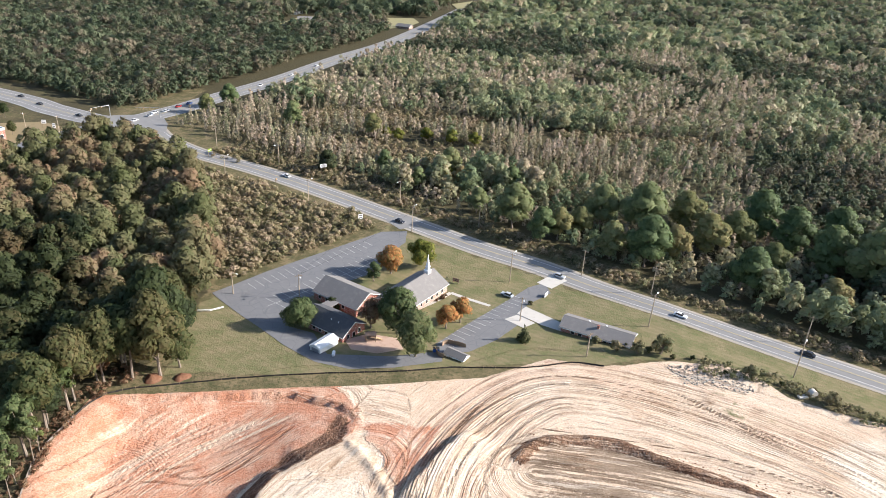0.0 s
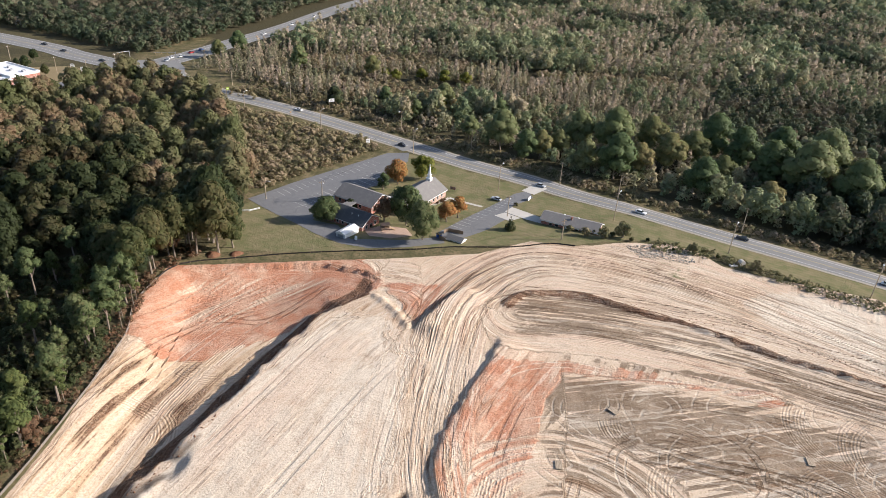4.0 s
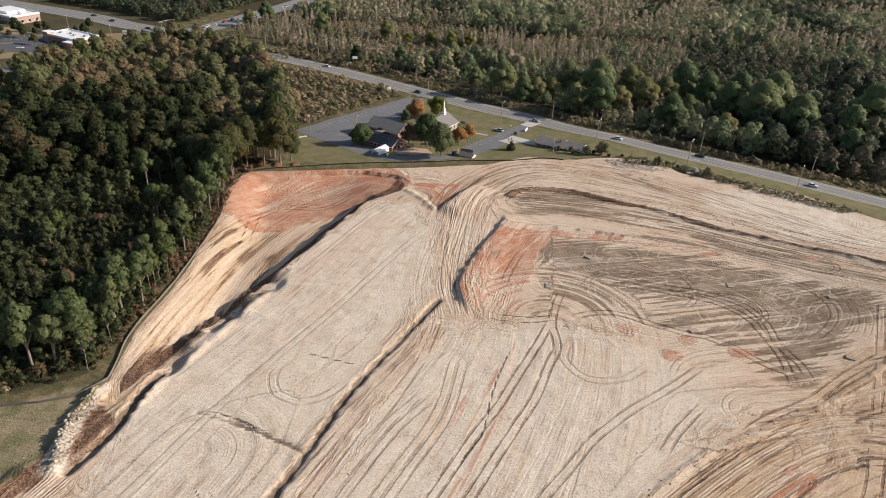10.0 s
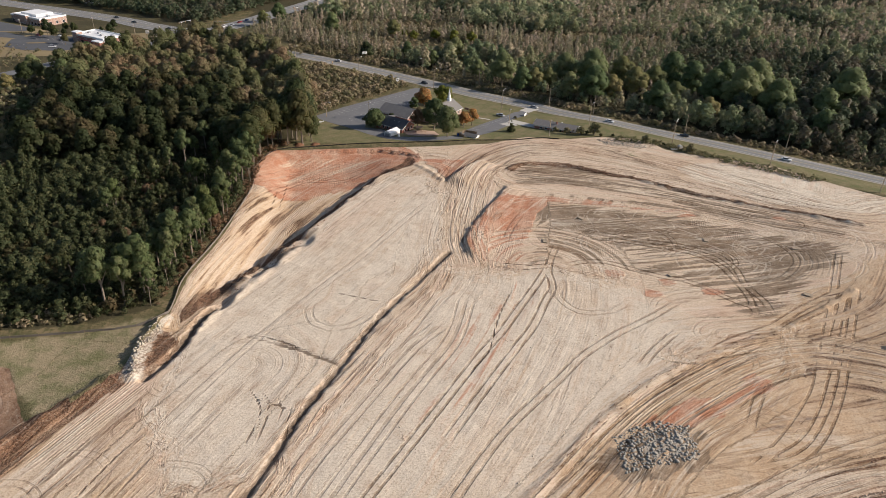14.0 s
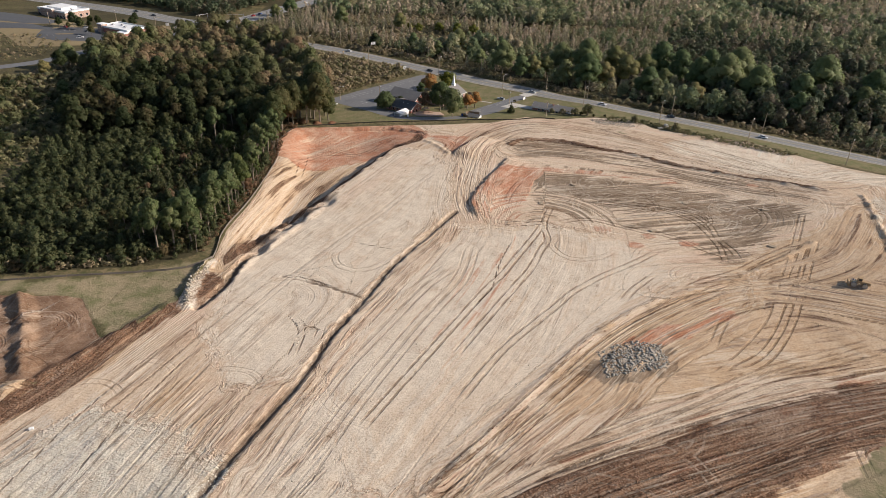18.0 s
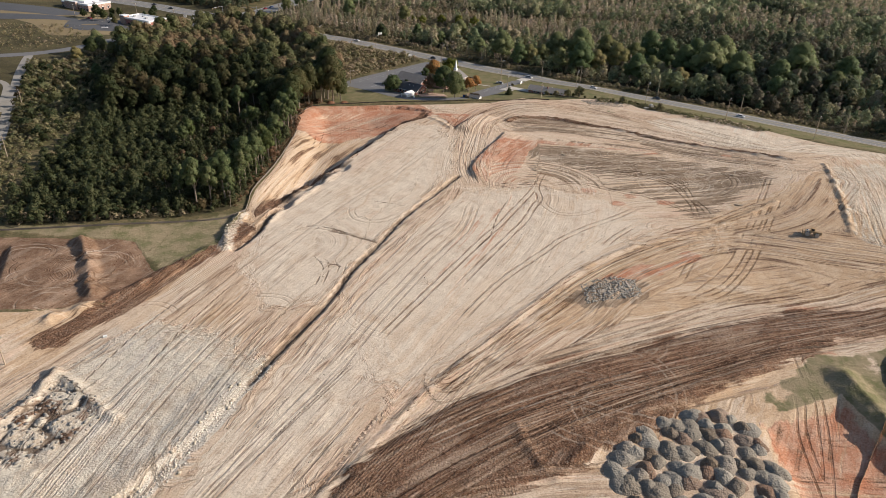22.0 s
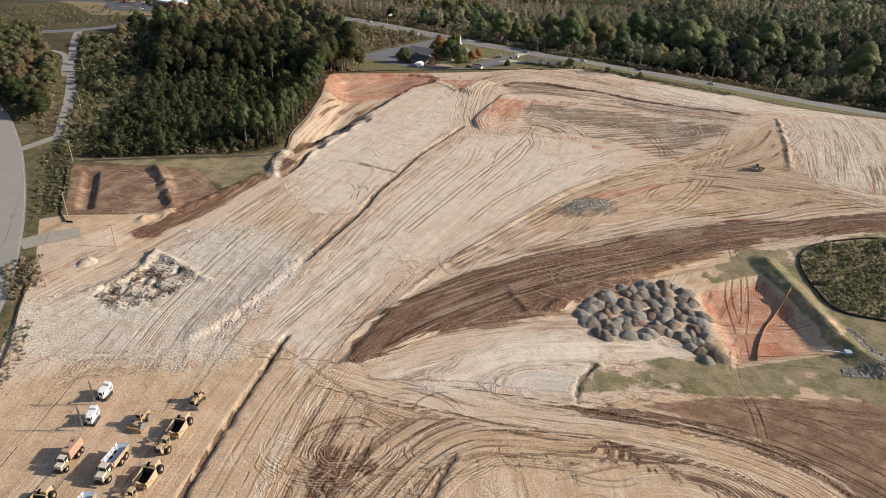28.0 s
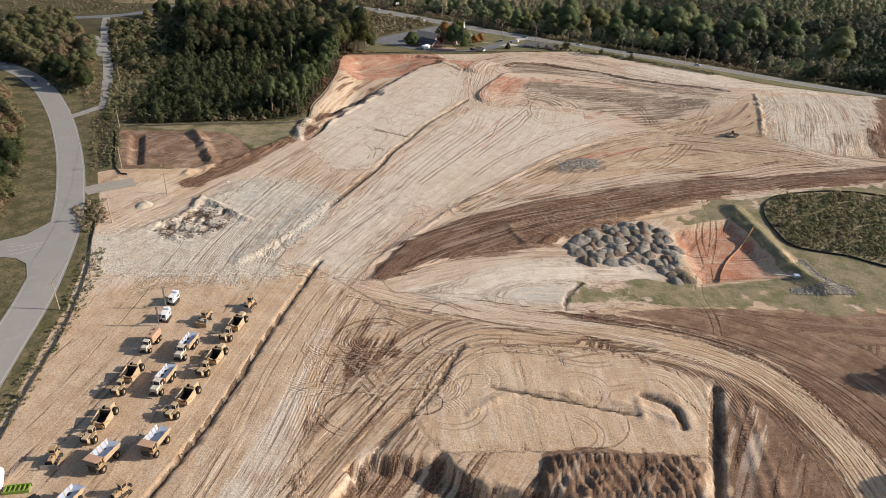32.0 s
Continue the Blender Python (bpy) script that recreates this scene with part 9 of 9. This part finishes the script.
ROADSIDE = [(-285, 52), (-252, 30), (-219, -8), (-190, -52), (-176, -84), (-168, -107), (-200, -118), (-250, -60), (-320, 30)]
for places, lab in ((scatter(rng, WEST_WOODS, 6.6), "olive and russet trees in a clump between two roads"), (scatter(rng, ROADSIDE, 6.6), "olive and russet trees beside the pale road")):
    near = places[np.argsort(np.hypot(places[:, 0] + 180, places[:, 1] + 60))]
    for k, (x, y) in enumerate(near[:18]):
        plant(OAKS[k % 5], x, y, rng.uniform(0.55, 0.85), k * 1.9, "green tree in the edge of a roadside wood", "trees west of the road")
    joined("woods", [(back[i], [(x, y, rng.uniform(0.5, 0.85), k * 1.7, 1.15) for k, (x, y) in enumerate(near[18:]) if k % 2 == i]) for i in range(2)], lab, "woods", M["autumn"])
for k, (x, y, s) in enumerate(((149, -149, 1.2), (149, -157, 1.3), (146, -165, 1.3), (145, -173, 1.15), (132, -186, 1.1), (133, -194, 1.15), (130, -201, 1.2), (128, -209, 1.2), (126, -217, 1.2))):
    plant(OAKS[k % 4], x, y, s, k * 1.1, "green tree on the far edge of the site", "trees east of the site")
for k, (x, y) in enumerate(scatter(rng, [(-262, 300), (-252, 288), (-300, 318), (-330, 330), (-322, 352), (-296, 380), (-262, 365), (-255, 345)], 14)):
    if abs(x + 272) + abs(y - 328) > 26:
        plant(OAKS[k % 4], x, y, 0.4 + 0.2 * (k % 3) / 2, k, "small tree in the car park beds", "car park trees")

bush = [rough_crown(50 + i, h, r, 0.0, 3, c, s) for i, (h, r, c, s) in enumerate(((2.2, 1.4, 36, 0.42), (1.4, 1.1, 28, 0.36), (3.0, 1.6, 40, 0.5)))]


def thicket(poly, gap, scale, label, seed, leaf="scrub", room=0.0):
    g = np.random.default_rng(seed)
    p = scatter(g, poly, gap, room)
    k = g.integers(0, 3, len(p))
    joined("scrub", [(bush[i], [(x, y, g.uniform(*scale), g.uniform(0, 6.3), g.uniform(0.9, 1.4)) for x, y in p[k == i]]) for i in range(3)], label, "scrub", M[leaf])


SCRUB_FIELD = [(-97, 216), (-88, 221), (-66, 253), (-50, 275), (-62, 285), (-90, 297), (-122, 313), (-146, 322), (-150, 312), (-128, 278), (-112, 250)]
thicket(SCRUB_FIELD, 2.4, (0.6, 1.4), "tan and green scrub beside the highway", 1)
thicket([(-150, 350), (-120, 338), (-86, 322), (-44, 297), (-6, 274), (30, 256), (62, 236), (98, 215), (150, 188), (260, 130), (262, 138), (150, 198), (100, 224), (64, 246), (32, 266), (-5, 287), (-45, 312), (-85, 336), (-140, 368)], 2.3, (0.5, 1.1), "pale scrub and weeds along the highway verge", 2)
thicket(WETLAND, 1.7, (0.35, 0.8), "dense green scrub in the fenced wetland", 3, "weedy", 1.0)
thicket([(-103, -205), (-108, -182), (-114, -155), (-124, -124), (-120, -116), (-111, -138), (-107, -162), (-100, -198)], 1.6, (0.2, 0.45), "weeds along the roadside ditch", 4, "weedy")
thicket([(-146, -92), (-130, -112), (-128, -100), (-138, -84)], 1.6, (0.3, 0.8), "weeds beside the site entrance", 5)
thicket([(-155, -62), (-175, -24), (-186, -4), (-176, -2), (-166, -16), (-148, -52)], 1.9, (0.2, 0.55), "weeds between the road and the bare plot", 6, "weedy")
thicket([(-180, -5), (-165, -4), (-186, 40), (-205, 85), (-238, 150), (-250, 150), (-205, 50)], 2.4, (0.4, 1.0), "scrub along the edge of the wood", 7, "weedy")
thicket([(60, 186), (82, 183), (100, 171), (140, 150), (150, 152), (104, 177), (84, 190), (64, 194)], 1.25, (0.2, 0.6), "weeds along the ditch below the highway", 8, "weedy")
thicket([(-150, 340), (-150, 420), (-60, 430), (60, 415), (60, 330), (-40, 310)], 5.0, (0.6, 1.3), "scrub among the young pines", 9)
thicket([(-92, 20), (-91, 60), (-91, 100), (-97, 140), (-90, 155), (-96, 160), (-102, 140), (-97, 100), (-96, 50)], 1.8, (0.3, 0.8), "brown undergrowth at the foot of the trees", 10, "russet")
thicket([(-108, 12), (-135, 3), (-164, -5), (-168, 2), (-136, 10), (-106, 20)], 1.7, (0.4, 1.0), "undergrowth along the edge of the wood", 11)
thicket([(-192, 62), (-231, 101), (-253, 143), (-272, 178), (-285, 200), (-262, 205), (-240, 212), (-214, 182), (-203, 140), (-195, 105)], 3.0, (0.4, 1.5), "olive and tan scrub in the meadow by the lane", 13, "weedy")
thicket([(-192, 62), (-231, 101), (-253, 143), (-272, 178), (-262, 205), (-240, 212), (-214, 182), (-203, 140)], 6.0, (0.9, 2.2), "tall scrub in the meadow by the lane", 14, "mixed_oak")
for k, (x, y) in enumerate(((-253, 225), (-250, 248), (-258, 207), (-242, 262), (-236, 276), (-243, 223), (-232, 220), (-252, 215), (-222, 200), (-226, 172), (-212, 150))):
    plant((VERGE[0], OAKS[1], VERGE[1])[k % 3], x, y, (0.75, 0.9, 0.65)[k % 3] * (1.0 if k < 8 else 0.6), k * 1.7, "broad green tree at the edge of the meadow", "trees west of the road")
thicket([(-236, 88), (-258, 118), (-292, 165), (-318, 196), (-350, 180), (-340, 118), (-280, 74)], 3.6, (0.8, 2.0), "dark scrub west of the lane", 15, "mixed_oak")
thicket([(-300, 228), (-284, 248), (-290, 290), (-320, 305), (-380, 290), (-390, 215), (-340, 205)], 4.5, (0.25, 0.8), "tan weeds in the field before the shops", 16)
thicket([(-94, 100), (-93, 39), (-94, 22), (-108, 14), (-136, 4), (-162, -3), (-176, 25), (-188, 80), (-196, 130), (-150, 150), (-110, 140)], 2.9, (0.6, 1.5), "dark undergrowth between the young pines", 17, "mixed_oak")
thicket([(-252, 165), (-268, 200), (-262, 245), (-240, 265), (-236, 215), (-242, 168)], 3.2, (0.5, 1.2), "tan scrub behind the wood", 12)
for c, wide in clearings:
    thicket([tuple(p) for p in offset(c, np.full(len(c), wide + 3.0))] + [tuple(p) for p in offset(c, np.full(len(c), -wide - 3.0))][::-1], 2.6, (0.5, 1.3), "tan grass and scrub in a clearing of the woods", int(abs(c[0][0])) + 200)
thicket(WEST_WOODS, 3.0, (0.6, 1.6), "brown and olive undergrowth of the clump between two roads", 18, "weedy")
thicket([(-290, 46), (-250, 24), (-214, -14), (-186, -56), (-171, -86), (-163, -106), (-200, -122), (-250, -70), (-320, 20)], 2.8, (0.6, 1.5), "brown and olive undergrowth beside the pale road", 19, "autumn")
thicket([(-241, 62), (-205, 22), (-200, 14), (-193, 20), (-212, 56), (-226, 78)], 2.2, (0.2, 0.6), "dry weeds on the corner between road and lane", 20)
for k, (x, y, s) in enumerate(((-62, 397, 0.9), (-46, 401, 1.0), (-31, 399, 1.1), (-18, 400, 1.0), (-70, 402, 0.8), (-25, 352, 1.0))):
    plant(gold, x, y, s, k * 1.9, "golden yellow tree among saplings", "trees beyond the highway", 1.2)
for outline, lab in (([(-244, 744), (-262, 790), (-258, 850), (-230, 880), (-205, 815), (-223, 745)], "pale mown lawn among distant houses"), ([(-160, 835), (-165, 900), (-130, 915), (-118, 880), (-124, 843), (-142, 814)], "pale mown lawn beside the far road"),
                     ([(36, 1071), (89, 1134), (99, 1039), (53, 987)], "pale hay field in the distant woods"), ([(-100, 1105), (-54, 1208), (-60, 1094), (-86, 1044)], "pale hay field beyond the far road")):
    flat("field", outline, M["field"], 0.6, lab, "field")
